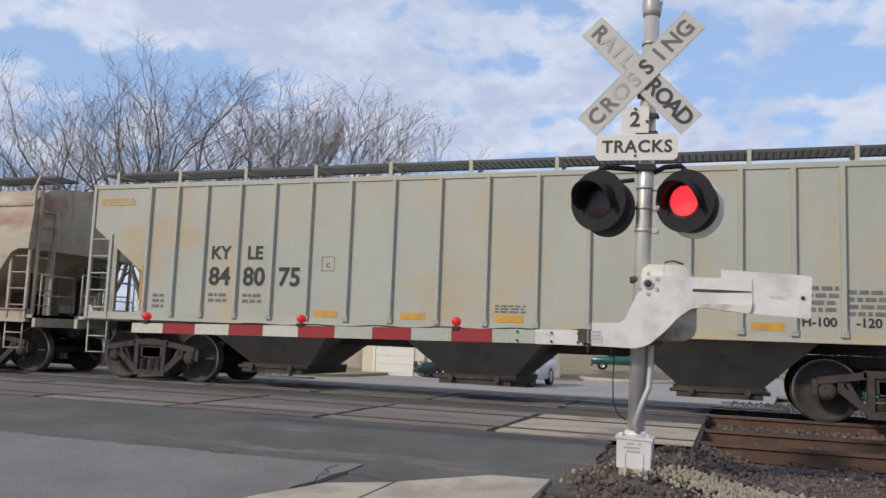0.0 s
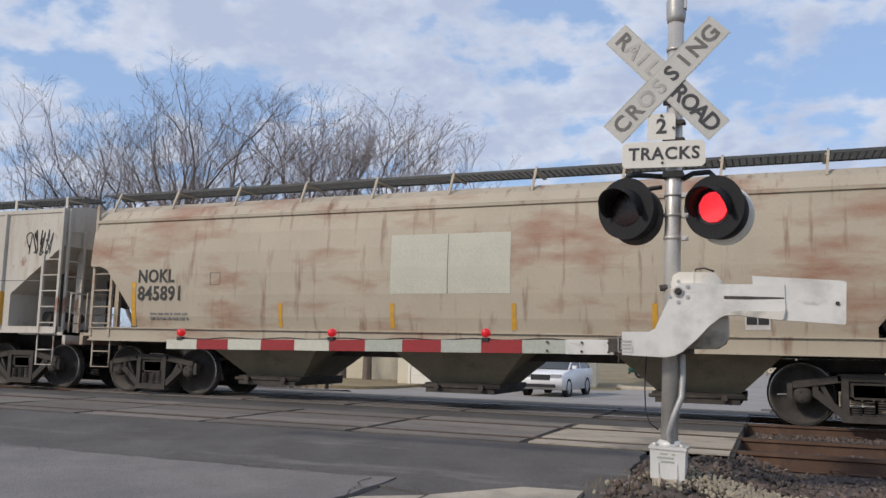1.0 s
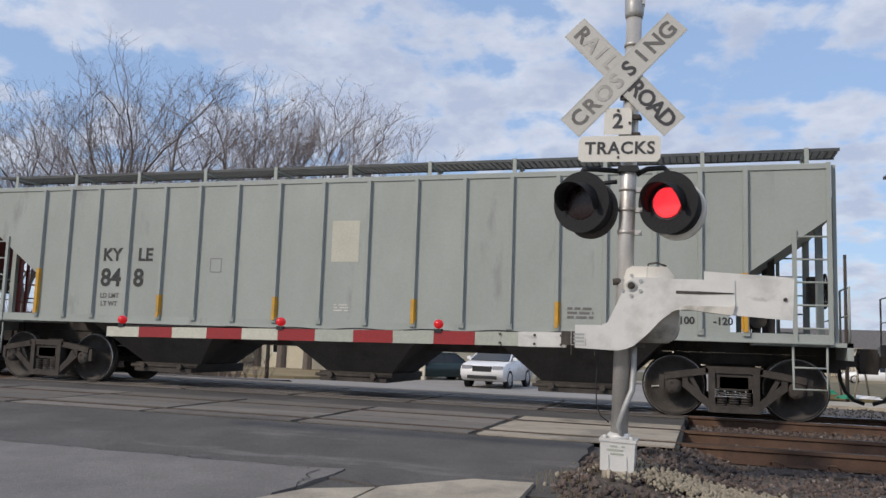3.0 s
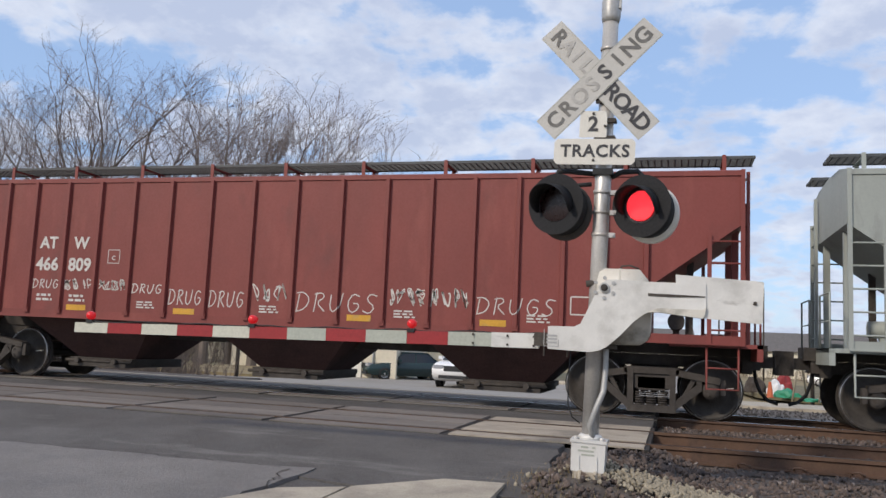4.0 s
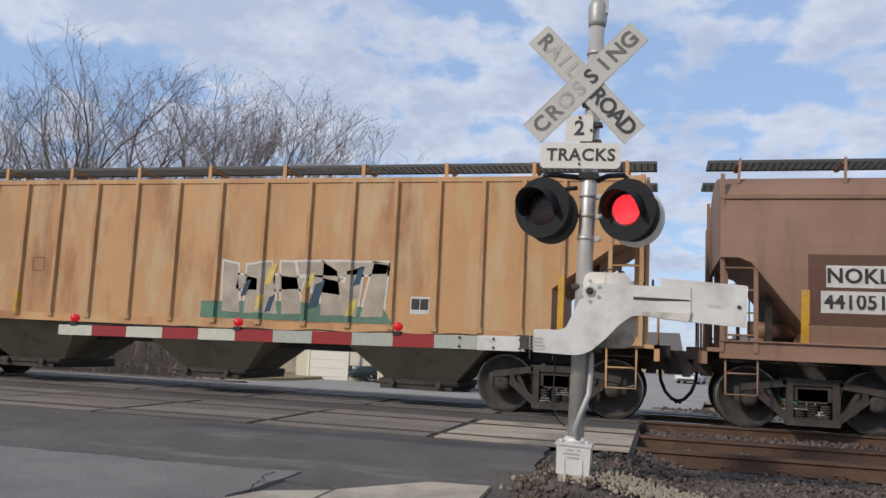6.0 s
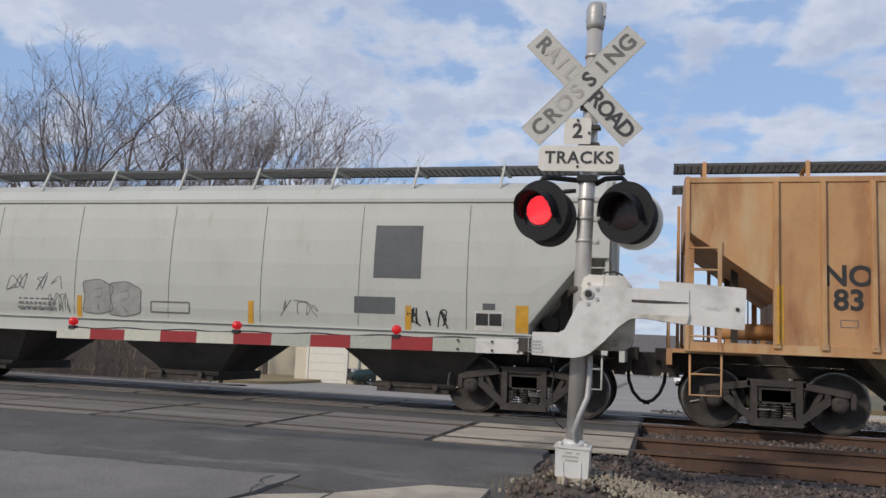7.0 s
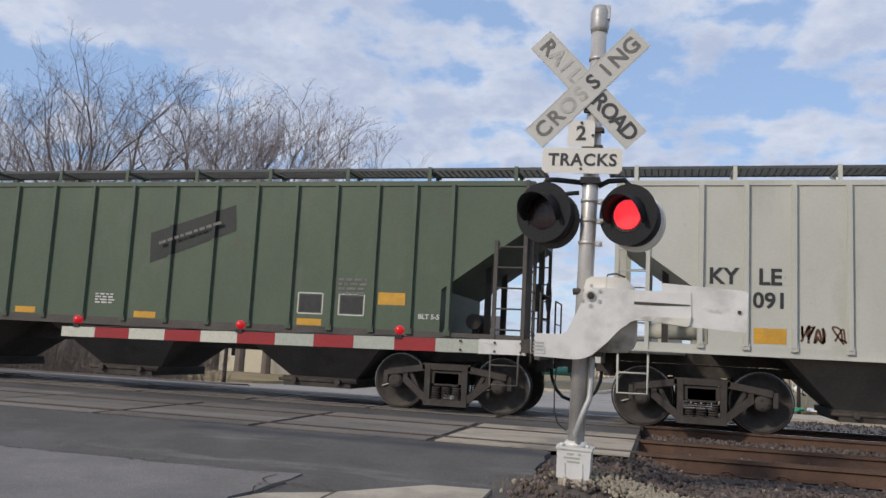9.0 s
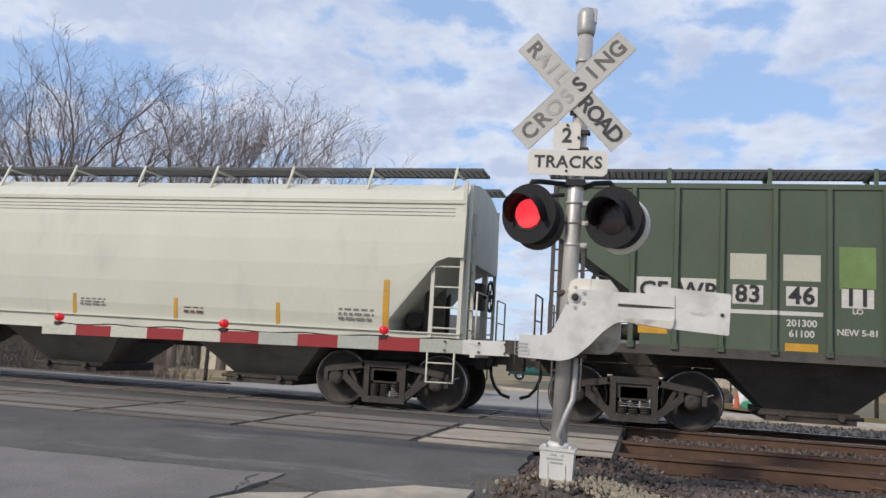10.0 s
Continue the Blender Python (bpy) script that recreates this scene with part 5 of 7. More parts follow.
def hopper_car(label, paint, under, ribbed, rear_x, frame_paint=None, ribs=(1.0, 0.0), hoppers=(-3.75, 0.1, 3.95), seams=(), sill_low=0.82):
    """A covered hopper car on two bogies; rear_x: its rear end at the start."""
    section = FLAT if ribbed else ROUND
    set_ribs(*ribs)
    frame_paint = frame_paint or paint
    car = thing("covered_hopper_car", label, "railcar", "hopper cars of the train", at=pose(rear_x + HL, CAR_Y, 0))
    place("body", BODY_FLAT if ribbed else BODY_ROUND, paint, car)
    if ribbed:
        for s in (-1, 1):
            for x in RIB_X:
                place("rib", cached("rib", b_rib), paint, car, pose(x, s * HW, 0, 0, 0, 0 if s < 0 else 180))
    for s in (-1, 1):
        turn = 0 if s < 0 else 180
        place("running_board", cached("running_board", b_board), GRATE, car, pose(0, s * 1.12, 0, 0, 0, turn), "galvanised roof walkway")
        for x in span(-7.3, 7.3, 10):
            place("board_bracket", cached("bracket", b_bracket) if ribbed else cached("bracket_slant", b_bracket_slant), paint, car, pose(x, s * 1.12, 0, 0, 0, turn))
        place("side_sill", cached("side_sill", b_side_sill) if ribbed else cached("round_sill", b_round_sill), frame_paint, car, pose(0, s * 1.4, 0, 0, 0, turn))
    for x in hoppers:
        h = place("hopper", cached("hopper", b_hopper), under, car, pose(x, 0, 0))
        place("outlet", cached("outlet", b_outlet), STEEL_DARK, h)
    place("centre_sill", cached("centre_sill", b_centre_sill), STEEL_DARK, car)
    if sill_low < 0.9:
        place("sill_web", cached("sill_web", b_deep_sill), STEEL_DARK, car)
    for e in (-1, 1):
        flip = pose(0, 0, 0, 0, 0, 0 if e > 0 else 180)
        place("platform", cached("platform", b_platform), frame_paint, car, flip @ pose(HL - 0.1, 0, 0))
        if not ribbed:
            place("end_web", cached("end_web", b_end_web), under, car, flip)
        place("draft_sill", cached("draft_sill", b_draft_sill), STEEL_DARK, car, flip)
        place("coupler", cached("coupler", b_coupler), STEEL_DARK, car, flip @ pose(7.72, 0, 0))
        place("air_hose", cached("air_hose", b_hose), BLACK, car, flip @ pose(7.75, 0, 0))
        for s in (-1, 1):
            lad = cached("ladder", b_ladder) if e > 0 else cached("ladder:m", b_ladder_mirrored)
            place("ladder", lad, frame_paint, car, pose(e * (HL - 0.03), s * (HW + 0.01), 0))
            place("stirrup", cached("stirrup", b_stirrup), frame_paint, car, pose(e * (HL - 0.3), s * (HW - 0.02), 0))
            place("end_post", cached("end_post", b_post), frame_paint, car, pose(e * (HL - 0.1), s * 0.85, 0))
            place("end_post", cached("end_post", b_post), STEEL_DARK, car, pose(e * (HL - 0.75), s * 0.7, 0))
            place("handrail", cached("handrail", b_handrail), frame_paint, car, flip @ pose(HL - 0.1, 0, 0) @ Matrix.Diagonal((1, s, 1, 1)))
        place("end_ladder", cached("end_ladder", b_end_ladder), frame_paint, car, pose(e * (HL + 0.05), -1.35 if e > 0 else 0.93, 0))
        bogie(car, e * 6.28)
    place("brake_wheel", cached("brake_wheel", b_brake_wheel), STEEL_DARK, car, pose(HL + 0.12, 0.3, 2.0))
    place("brake_cylinder", cached("brake_cylinder", b_cylinder), STEEL_DARK, car, pose(HL - 0.95, -0.4, 1.48, 0, 0, 90))
    place("air_tank", cached("brake_cylinder", b_cylinder), frame_paint, car, pose(-HL + 0.95, -0.2, 1.48))
    for x in seams:
        bm = bmesh.new()
        box(bm, x - 0.005, x + 0.005, 0.0, 0.0005, 1.32, 3.28)
        drape(bm, section, False)
        part("weld_seam", bm, GREY_INK, car)
    return car, section


def on_side(car, section, x, z, ribbed, extra=0.0):
    return pose(x, -side_y(section, z) - 0.006 - extra, z)


def bay(i):
    return (RIB_X[i] + RIB_X[i + 1]) / 2


def stencil(car, sec, text, h, x, z, material, spacing=1.0, stretch=1.0):
    return words(text, h, material, car, on_side(car, sec, x, z, True), spacing=spacing, stretch=stretch)


def block(car, sec, x, z, w, h, material, name="paint_patch", off=0.0):
    bm = bmesh.new()
    poly(bm, [(x - w / 2, z - h / 2), (x + w / 2, z - h / 2), (x + w / 2, z + h / 2), (x - w / 2, z + h / 2)], off)
    drape(bm, sec, sec is FLAT)
    return part(name, bm, material, car)


def outline(car, sec, x, z, w, h, material, t=0.012):
    bm = bmesh.new()
    for p, q in (((x - w / 2, z - h / 2), (x + w / 2, z - h / 2)), ((x + w / 2, z - h / 2), (x + w / 2, z + h / 2)), ((x + w / 2, z + h / 2), (x - w / 2, z + h / 2)), ((x - w / 2, z + h / 2), (x - w / 2, z - h / 2))):
        ribbon(bm, [p, q], t)
    drape(bm, sec, sec is FLAT)
    return part("stencil_frame", bm, material, car)


def reflectors(car, sec, xs, w=0.09, h=0.45, z=1.5):
    for x in xs:
        block(car, sec, x, z, w, h, YELLOW, "reflector", 0.002)


def label_plate(car, sec, x, z, w=0.34, h=0.27):
    block(car, sec, x, z, w, h, WHITE_PAINT, "data_plate", 0.001)
    block(car, sec, x - w * 0.23, z + 0.02, w * 0.42, h * 0.62, INK, "data_plate", 0.003)
    block(car, sec, x + w * 0.23, z + 0.02, w * 0.42, h * 0.62, INK, "data_plate", 0.003)


def paint(name, color, stain, at=(0.55, 0.72), scale=0.8, stretch=(1.2, 1, 0.5), stain2=None, at2=(0.6, 0.72), scale2=2.0, stretch2=(1.5, 1, 0.4), vary=0.09, rough=0.6):
    return shader(name, color, rough, vary=vary, scale=0.9, stretch=(1, 1, 0.6), fine=25, bump=0.02, grain=0.12, stain=stain, stain_at=at, stain_scale=scale, stain_stretch=stretch,
                  stain2=stain2, stain2_at=at2, stain2_scale=scale2, stain2_stretch=stretch2)


# Hopper colours, mostly darker than the car sides, with random darker patches.
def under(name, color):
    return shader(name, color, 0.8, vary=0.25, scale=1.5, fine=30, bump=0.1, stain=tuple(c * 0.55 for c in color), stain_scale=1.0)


U_GREY, U_TAN, U_BLACK, U_RED = under("dark_hopper_grey", (0.19, 0.17, 0.14)), under("dark_hopper_tan", (0.26, 0.22, 0.15)), under("dark_hopper_black", (0.09, 0.08, 0.07)), under("dark_hopper_red", (0.075, 0.035, 0.03))
CARS = []
P_A = paint("grey_green_paint", (0.395, 0.40, 0.345), (0.44, 0.37, 0.25), at=(0.5, 0.66), stain2=(0.45, 0.32, 0.14), at2=(0.56, 0.74), scale2=0.7, stretch2=(0.6, 1, 0.9))
a, sec = hopper_car("pale grey-green ribbed covered hopper car with yellowed stains and black lettering", P_A, U_GREY, True, -11.05, None, (0.98, 0.0))
CARS.append(a)
stencil(a, sec, "KY", 0.24, bay(2), 2.38, INK), stencil(a, sec, "LE", 0.24, bay(3), 2.38, INK)
for i, s in ((2, "84"), (3, "80"), (4, "75")):
    stencil(a, sec, s, 0.33, bay(i), 1.95, INK)
outline(a, sec, bay(5), 2.2, 0.24, 0.24, GREY_INK), stencil(a, sec, "C", 0.08, bay(5), 2.17, GREY_INK)
for i in (2, 3):
    bars(2, 0.42, 0.2, GREY_INK, a, on_side(a, sec, bay(i), 1.58, True))
bars(3, 0.8, 0.16, YELLOW, a, on_side(a, sec, -7.0, 3.37, True)), bars(3, 0.25, 0.3, GREY_INK, a, on_side(a, sec, bay(0), 1.5, True))
bars(3, 0.5, 0.14, GREY_INK, a, on_side(a, sec, bay(9), 1.5, True)), bars(4, 0.5, 0.4, GREY_INK, a, on_side(a, sec, bay(15), 1.75, True)), bars(4, 0.5, 0.4, GREY_INK, a, on_side(a, sec, bay(16), 1.7, True))
stencil(a, sec, "H-100", 0.13, bay(15), 1.42, INK), stencil(a, sec, "-120", 0.13, bay(16), 1.42, INK)
for i in (5, 7, 9, 12, 14):
    block(a, sec, bay(i), 1.34, 0.44, 0.11, YELLOW, "reflector", 0.002)
reflectors(a, sec, [RIB_X[0] - 0.08], 0.09, 0.85, 1.72)

P_B = paint("beige_rusting_paint", (0.42, 0.365, 0.28), (0.29, 0.155, 0.10), at=(0.5, 0.68), scale=0.9, stretch=(0.55, 1, 1.8), stain2=(0.19, 0.11, 0.07), at2=(0.57, 0.74), scale2=2.2, stretch2=(2.5, 1, 0.35))
b, sec = hopper_car("beige smooth-sided covered hopper car with rust streaks and a cream patch", P_B, U_TAN, False, -27.68)
CARS.append(b)
words("NOKL", 0.25, INK, b, on_side(b, sec, -6.36, 2.25, False), align="LEFT", stretch=0.9, spacing=1.05), words("845891", 0.27, INK, b, on_side(b, sec, -6.35, 1.92, False), align="LEFT", stretch=0.92)
block(b, sec, 0.11, 2.4, 2.12, 1.0, PATCH_PALE), block(b, sec, 0.09, 2.4, 0.012, 1.0, GREY_INK, off=0.002)
outline(b, sec, -4.55, 2.2, 0.22, 0.22, GREY_INK), bars(2, 0.9, 0.16, GREY_INK, b, on_side(b, sec, -5.6, 1.5, False))
reflectors(b, sec, (-3.12, -0.91, 1.23, 3.42), 0.08, 0.42, 1.53), reflectors(b, sec, (-6.45, 6.6), 0.1, 0.85, 1.73)
label_plate(b, sec, 4.85, 1.5)

P_C = paint("dirty_white_paint", (0.52, 0.49, 0.43), (0.30, 0.17, 0.12), at=(0.58, 0.66), scale=1.3, stretch=(1.7, 1, 0.9), stain2=(0.42, 0.36, 0.29), at2=(0.5, 0.7), scale2=3.0, stretch2=(2.2, 1, 0.3))
c, sec = hopper_car("dirty white ribbed covered hopper car with teal spray and rust", P_C, U_BLACK, True, -43.72, None, (0.818, -0.165, 16))
CARS.append(c)
stencil(c, sec, "KY", 0.2, -4.96, 2.27, INK), stencil(c, sec, "LE", 0.2, -4.23, 2.27, INK), stencil(c, sec, "102", 0.18, -5.01, 1.74, INK), stencil(c, sec, "381", 0.18, -4.2, 1.74, INK)
tag_strokes(c, sec)
scribble(c, sec, True, -7.1, -6.4, 2.55, 3.35, INK, 11, 0.03, 5), scribble(c, sec, True, -6.0, -5.55, 1.3, 1.9, GREY_INK, 12, 0.025, 3), scribble(c, sec, True, 2.8, 3.45, 1.5, 2.15, INK, 13, 0.025, 4)
scribble(c, sec, True, 6.5, 7.3, 2.75, 3.3, INK, 14, 0.03, 4), scribble(c, sec, True, -4.45, -3.95, 1.48, 1.65, INK, 15, 0.03, 4)
bm = bmesh.new()
ribbon(bm, [(-6.2, 2.22), (7.0, 2.22)], 0.014)
drape(bm, sec, True)
part("weld_seam", bm, GREY_INK, c)
block(c, sec, 4.95, 1.66, 0.34, 0.3, PATCH_GREY), block(c, sec, 4.95, 1.4, 0.34, 0.18, PATCH_GREY), block(c, sec, -5.95, 1.36, 0.24, 0.2, shader("blue_decal", (0.04, 0.10, 0.28), 0.5))
reflectors(c, sec, (-3.58, -1.08, 1.31, 3.7), 0.08, 0.36, 1.43), reflectors(c, sec, (-6.12, 6.0), 0.09, 0.75, 1.62)
bars(2, 0.4, 0.16, GREY_INK, c, on_side(c, sec, bay(1), 1.5, True)), bars(2, 0.4, 0.2, GREY_INK, c, on_side(c, sec, bay(2), 1.42, True))

P_D = paint("cool_grey_paint", (0.325, 0.35, 0.325), (0.36, 0.38, 0.36), stain2=(0.2, 0.21, 0.2), at2=(0.6, 0.75), scale2=1.2)
d, sec = hopper_car("cool grey ribbed covered hopper car, clean sides and black lettering", P_D, U_BLACK, True, -60.2, None, (1.0, 0.09))
CARS.append(d)
stencil(d, sec, "KY", 0.24, bay(2), 2.38, INK), stencil(d, sec, "LE", 0.24, bay(3), 2.38, INK), stencil(d, sec, "84", 0.33, bay(2), 1.95, INK), stencil(d, sec, "8", 0.33, bay(3) - 0.12, 1.95, INK)
stencil(d, sec, "LD LMT", 0.09, bay(2), 1.63, GREY_INK), stencil(d, sec, "LT WT", 0.09, bay(2), 1.48, GREY_INK)
bars(4, 0.5, 0.4, GREY_INK, d, on_side(d, sec, bay(15), 1.75, True)), bars(4, 0.5, 0.3, GREY_INK, d, on_side(d, sec, bay(16), 1.75, True))
stencil(d, sec, "CH-100", 0.11, bay(15), 1.42, INK), stencil(d, sec, "-120", 0.11, bay(16), 1.42, INK)
block(d, sec, 0.1, 2.62, 0.5, 0.7, PATCH_PALE), block(d, sec, bay(14), 1.92, 0.18, 0.14, PATCH_GREY), label_plate(d, sec, bay(14), 1.66, 0.4, 0.3)
outline(d, sec, bay(5), 2.2, 0.22, 0.24, GREY_INK), bars(3, 0.4, 0.2, GREY_INK, d, on_side(d, sec, bay(13), 1.5, True)), bars(3, 0.3, 0.14, WHITE_PAINT, d, on_side(d, sec, bay(8), 1.5, True))
reflectors(d, sec, [RIB_X[i] + 0.02 for i in (4, 7, 10, 13)], 0.08, 0.4, 1.46), reflectors(d, sec, [RIB_X[17] - 0.02, RIB_X[0]], 0.09, 0.85, 1.7)

P_E = paint("boxcar_red_paint", (0.20, 0.042, 0.034), (0.13, 0.035, 0.03), stain2=(0.25, 0.065, 0.05), at2=(0.55, 0.75), scale2=1.2, vary=0.14)
e, sec = hopper_car("oxide red ribbed covered hopper car with white lettering and sprayed tags", P_E, U_RED, True, -76.72, None, (0.975, 0.0))
CARS.append(e)
stencil(e, sec, "AT", 0.22, bay(2), 2.5, WHITE_PAINT), stencil(e, sec, "W", 0.22, bay(3), 2.5, WHITE_PAINT), stencil(e, sec, "466", 0.24, bay(2), 2.1, WHITE_PAINT), stencil(e, sec, "809", 0.24, bay(3), 2.1, WHITE_PAINT)
outline(e, sec, bay(4), 2.27, 0.24, 0.24, WHITE_PAINT), stencil(e, sec, "C", 0.08, bay(4), 2.24, WHITE_PAINT)
bars(2, 0.34, 0.16, WHITE_PAINT, e, on_side(e, sec, bay(2), 1.5, True)), bars(2, 0.34, 0.16, WHITE_PAINT, e, on_side(e, sec, bay(3), 1.5, True))
for i, text, wide, low, high in ((2, "DRUG", 1, 1.66, 1.86), (5, "DRUG", 1, 1.62, 1.82), (6, "DRUG", 1, 1.44, 1.74), (7, "DRUG", 1, 1.42, 1.74), (9, "DRUGS", 2, 1.40, 1.76), (13, "DRUGS", 2, 1.46, 1.76)):
    handwriting(e, sec, text, RIB_X[i] + 0.06, RIB_X[i + wide] - 0.06, low, high - 0.03, WHITE_PAINT, 0.018)
for k, i in enumerate((3, 4, 8, 11, 12)):
    scribble(e, sec, True, RIB_X[i] + 0.06, RIB_X[i + 1] - 0.04, 1.55 + 0.1 * (i < 5), 1.85, WHITE_PAINT, 40 + k, 0.02, 4)
for i in (3, 6, 10, 13):
    block(e, sec, bay(i), 1.33, 0.42, 0.1, YELLOW, "reflector", 0.002)
block(e, sec, bay(0) - 0.1, 1.83, 0.42, 0.2, YELLOW, "reflector", 0.002), block(e, sec, bay(16), 1.48, 0.42, 0.2, YELLOW, "reflector", 0.002)
for i in (5, 8, 11, 14):
    bars(3, 0.36, 0.14, WHITE_PAINT, e, on_side(e, sec, bay(i), 1.42, True))
outline(e, sec, bay(15), 1.64, 0.36, 0.27, WHITE_PAINT, 0.02), bars(4, 0.3, 0.2, WHITE_PAINT, e, on_side(e, sec, bay(16), 1.84, True))

P_F = paint("tan_brown_paint", (0.25, 0.145, 0.095), (0.32, 0.20, 0.135), at=(0.45, 0.75), scale=0.5, stain2=(0.17, 0.11, 0.08), at2=(0.55, 0.72), scale2=1.5, stretch2=(2.2, 1, 0.3), vary=0.13)
f, sec = hopper_car("tan-brown smooth-sided covered hopper car with sprayed letters and white number plates", P_F, U_GREY, False, -93.25, hoppers=(-4.3, -0.33, 4.35), sill_low=0.97)
CARS.append(f)
block(f, sec, -5.82, 2.03, 1.17, 1.0, PATCH_BROWN), block(f, sec, -5.76, 2.22, 0.82, 0.31, WHITE_PAINT, off=0.003), block(f, sec, -5.79, 1.86, 0.9, 0.31, WHITE_PAINT, off=0.003)
words("NOKL", 0.21, INK, f, on_side(f, sec, -5.76, 2.22, False, 0.004)), words("441051", 0.21, INK, f, on_side(f, sec, -5.79, 1.86, False, 0.004), stretch=0.9)
P_DUST = shader("spray_dusty_grey", (0.27, 0.205, 0.15), 0.7, vary=0.15, scale=3, bump=0.0)
P_OUT = shader("spray_pale", (0.42, 0.36, 0.29), 0.7, bump=0.0)
for x0, x1, sd in ((-2.4, -0.15, 61), (1.3, 2.55, 63)):
    bubbles(f, sec, x0, x1, 1.33, 2.15, P_DUST, P_OUT if sd == 61 else PATCH_BROWN, sd, 4 if sd == 61 else 3, 0.03)
bm = bmesh.new()
star = [(2.82 + r * math.sin(a), 1.56 + r * math.cos(a)) for a, r in [(math.pi * k / 5, 0.16 if k % 2 == 0 else 0.07) for k in range(10)]]
ribbon(bm, star + star[:1], 0.03)
drape(bm, sec, False)
part("spray_tag", bm, PATCH_BROWN, f)
scribble(f, sec, False, 0.0, 1.1, 1.62, 1.85, P_OUT, 65, 0.02, 6), scribble(f, sec, False, 2.9, 3.4, 1.4, 1.8, P_OUT, 66, 0.03, 2), scribble(f, sec, False, -4.9, -2.8, 1.45, 1.85, GREY_INK, 67, 0.02, 7)
scribble(f, sec, False, 5.8, 6.5, 1.3, 1.55, P_OUT, 68, 0.015, 4)
block(f, sec, -1.04, 1.3, 0.4, 0.06, WHITE_PAINT), block(f, sec, 1.98, 1.3, 0.45, 0.06, WHITE_PAINT), label_plate(f, sec, 6.1, 1.45, 0.4, 0.26)
reflectors(f, sec, (-6.44, 6.42), 0.11, 0.75, 1.65), reflectors(f, sec, (-2.91, -0.72, 1.4, 3.62), 0.08, 0.42, 1.48)

P_G = paint("faded_orange_paint", (0.50, 0.28, 0.125), (0.27, 0.115, 0.05), at=(0.5, 0.68), scale=0.9, stretch=(1.4, 1, 0.45), stain2=(0.50, 0.36, 0.20), at2=(0.5, 0.7), scale2=1.6, vary=0.15)
g, sec = hopper_car("faded orange ribbed covered hopper car with rust stains and sprayed letters", P_G, U_TAN, True, -109.5, None, (1.0, 0.03))
CARS.append(g)
stencil(g, sec, "NO", 0.3, bay(1), 2.26, INK), stencil(g, sec, "KL", 0.3, bay(2), 2.26, INK), stencil(g, sec, "83", 0.3, bay(1), 1.92, INK)
outline(g, sec, bay(4), 2.15, 0.24, 0.24, PATCH_BROWN), outline(g, sec, bay(1), 1.6, 0.22, 0.1, GREY_INK)
big_piece(g, sec, True, 0.7, 3.5, 1.4, 2.3, P_OUT, WHITE_PAINT, (TEAL_DARK, SPRAY_YELLOW), 8, 4)
bm = bmesh.new()
poly(bm, [(0.2, 1.3), (3.7, 1.3), (3.5, 1.55), (1.8, 1.62), (0.2, 1.58)], 0.002)
drape(bm, sec, True)
part("spray_piece", bm, shader("spray_sea_green", (0.10, 0.20, 0.14), 0.6, bump=0.0), g)
label_plate(g, sec, 4.12, 1.62, 0.32, 0.28), reflectors(g, sec, [RIB_X[17] - 0.02, RIB_X[0] + 0.05], 0.1, 0.85, 1.7), reflectors(g, sec, [RIB_X[4]], 0.1, 0.4, 1.45)

P_SMOKE = shader("spray_smoke_grey", (0.33, 0.335, 0.315), 0.7, vary=0.2, scale=4, bump=0.0)
P_H = paint("off_white_paint", (0.47, 0.48, 0.44), (0.40, 0.40, 0.36), stain2=(0.38, 0.35, 0.28), at2=(0.62, 0.78), scale2=1.5, vary=0.06)
h, sec = hopper_car("off-white smooth-sided covered hopper car with grey patches and sprayed tags", P_H, U_BLACK, False, -125.76, P_H, hoppers=(-4.3, 0.1, 4.4), sill_low=0.97, seams=(-5.34, -3.56, -1.81, 0.1, 1.85, 3.6, 5.4))
CARS.append(h)
block(h, sec, -5.59, 2.05, 0.98, 0.93, PATCH_GREY), block(h, sec, -4.9, 1.82, 0.4, 0.46, PATCH_GREY)
words("NOKL", 0.24, INK, h, on_side(h, sec, -6.08, 2.2, False, 0.004), align="LEFT"), words("849078", 0.24, INK, h, on_side(h, sec, -6.08, 1.88, False, 0.004), align="LEFT")
block(h, sec, -5.4, 1.42, 1.4, 0.3, PATCH_PALE), words("LD LMT", 0.085, INK, h, on_side(h, sec, -6.05, 1.5, False, 0.004), align="LEFT"), words("288600", 0.1, INK, h, on_side(h, sec, -5.5, 1.5, False, 0.004), align="LEFT")
words("LT WT", 0.085, INK, h, on_side(h, sec, -6.05, 1.35, False, 0.004), align="LEFT"), bars(1, 0.42, 0.1, GREY_INK, h, on_side(h, sec, -5.27, 1.35, False, 0.004)), words("LO", 0.08, INK, h, on_side(h, sec, -4.3, 1.5, False)), scribble(h, sec, False, -4.95, -4.5, 1.3, 1.6, INK, 70, 0.03, 2)
outline(h, sec, -4.21, 2.07, 0.22, 0.25, GREY_INK), words("C", 0.1, INK, h, on_side(h, sec, -4.21, 2.04, False))
scribble(h, sec, False, -3.3, -2.1, 1.72, 2.05, GREY_INK, 71, 0.016, 4), scribble(h, sec, False, -2.4, -1.9, 1.35, 1.7, GREY_INK, 72, 0.012, 4), bubbles(h, sec, -1.6, -0.5, 1.32, 1.95, P_SMOKE, GREY_INK, 73, 2, 0.018)
block(h, sec, 4.24, 2.52, 0.8, 0.86, PATCH_GREY), block(h, sec, 3.88, 1.65, 0.7, 0.27, PATCH_GREY), outline(h, sec, 0.14, 1.5, 0.75, 0.18, GREY_INK, 0.03)
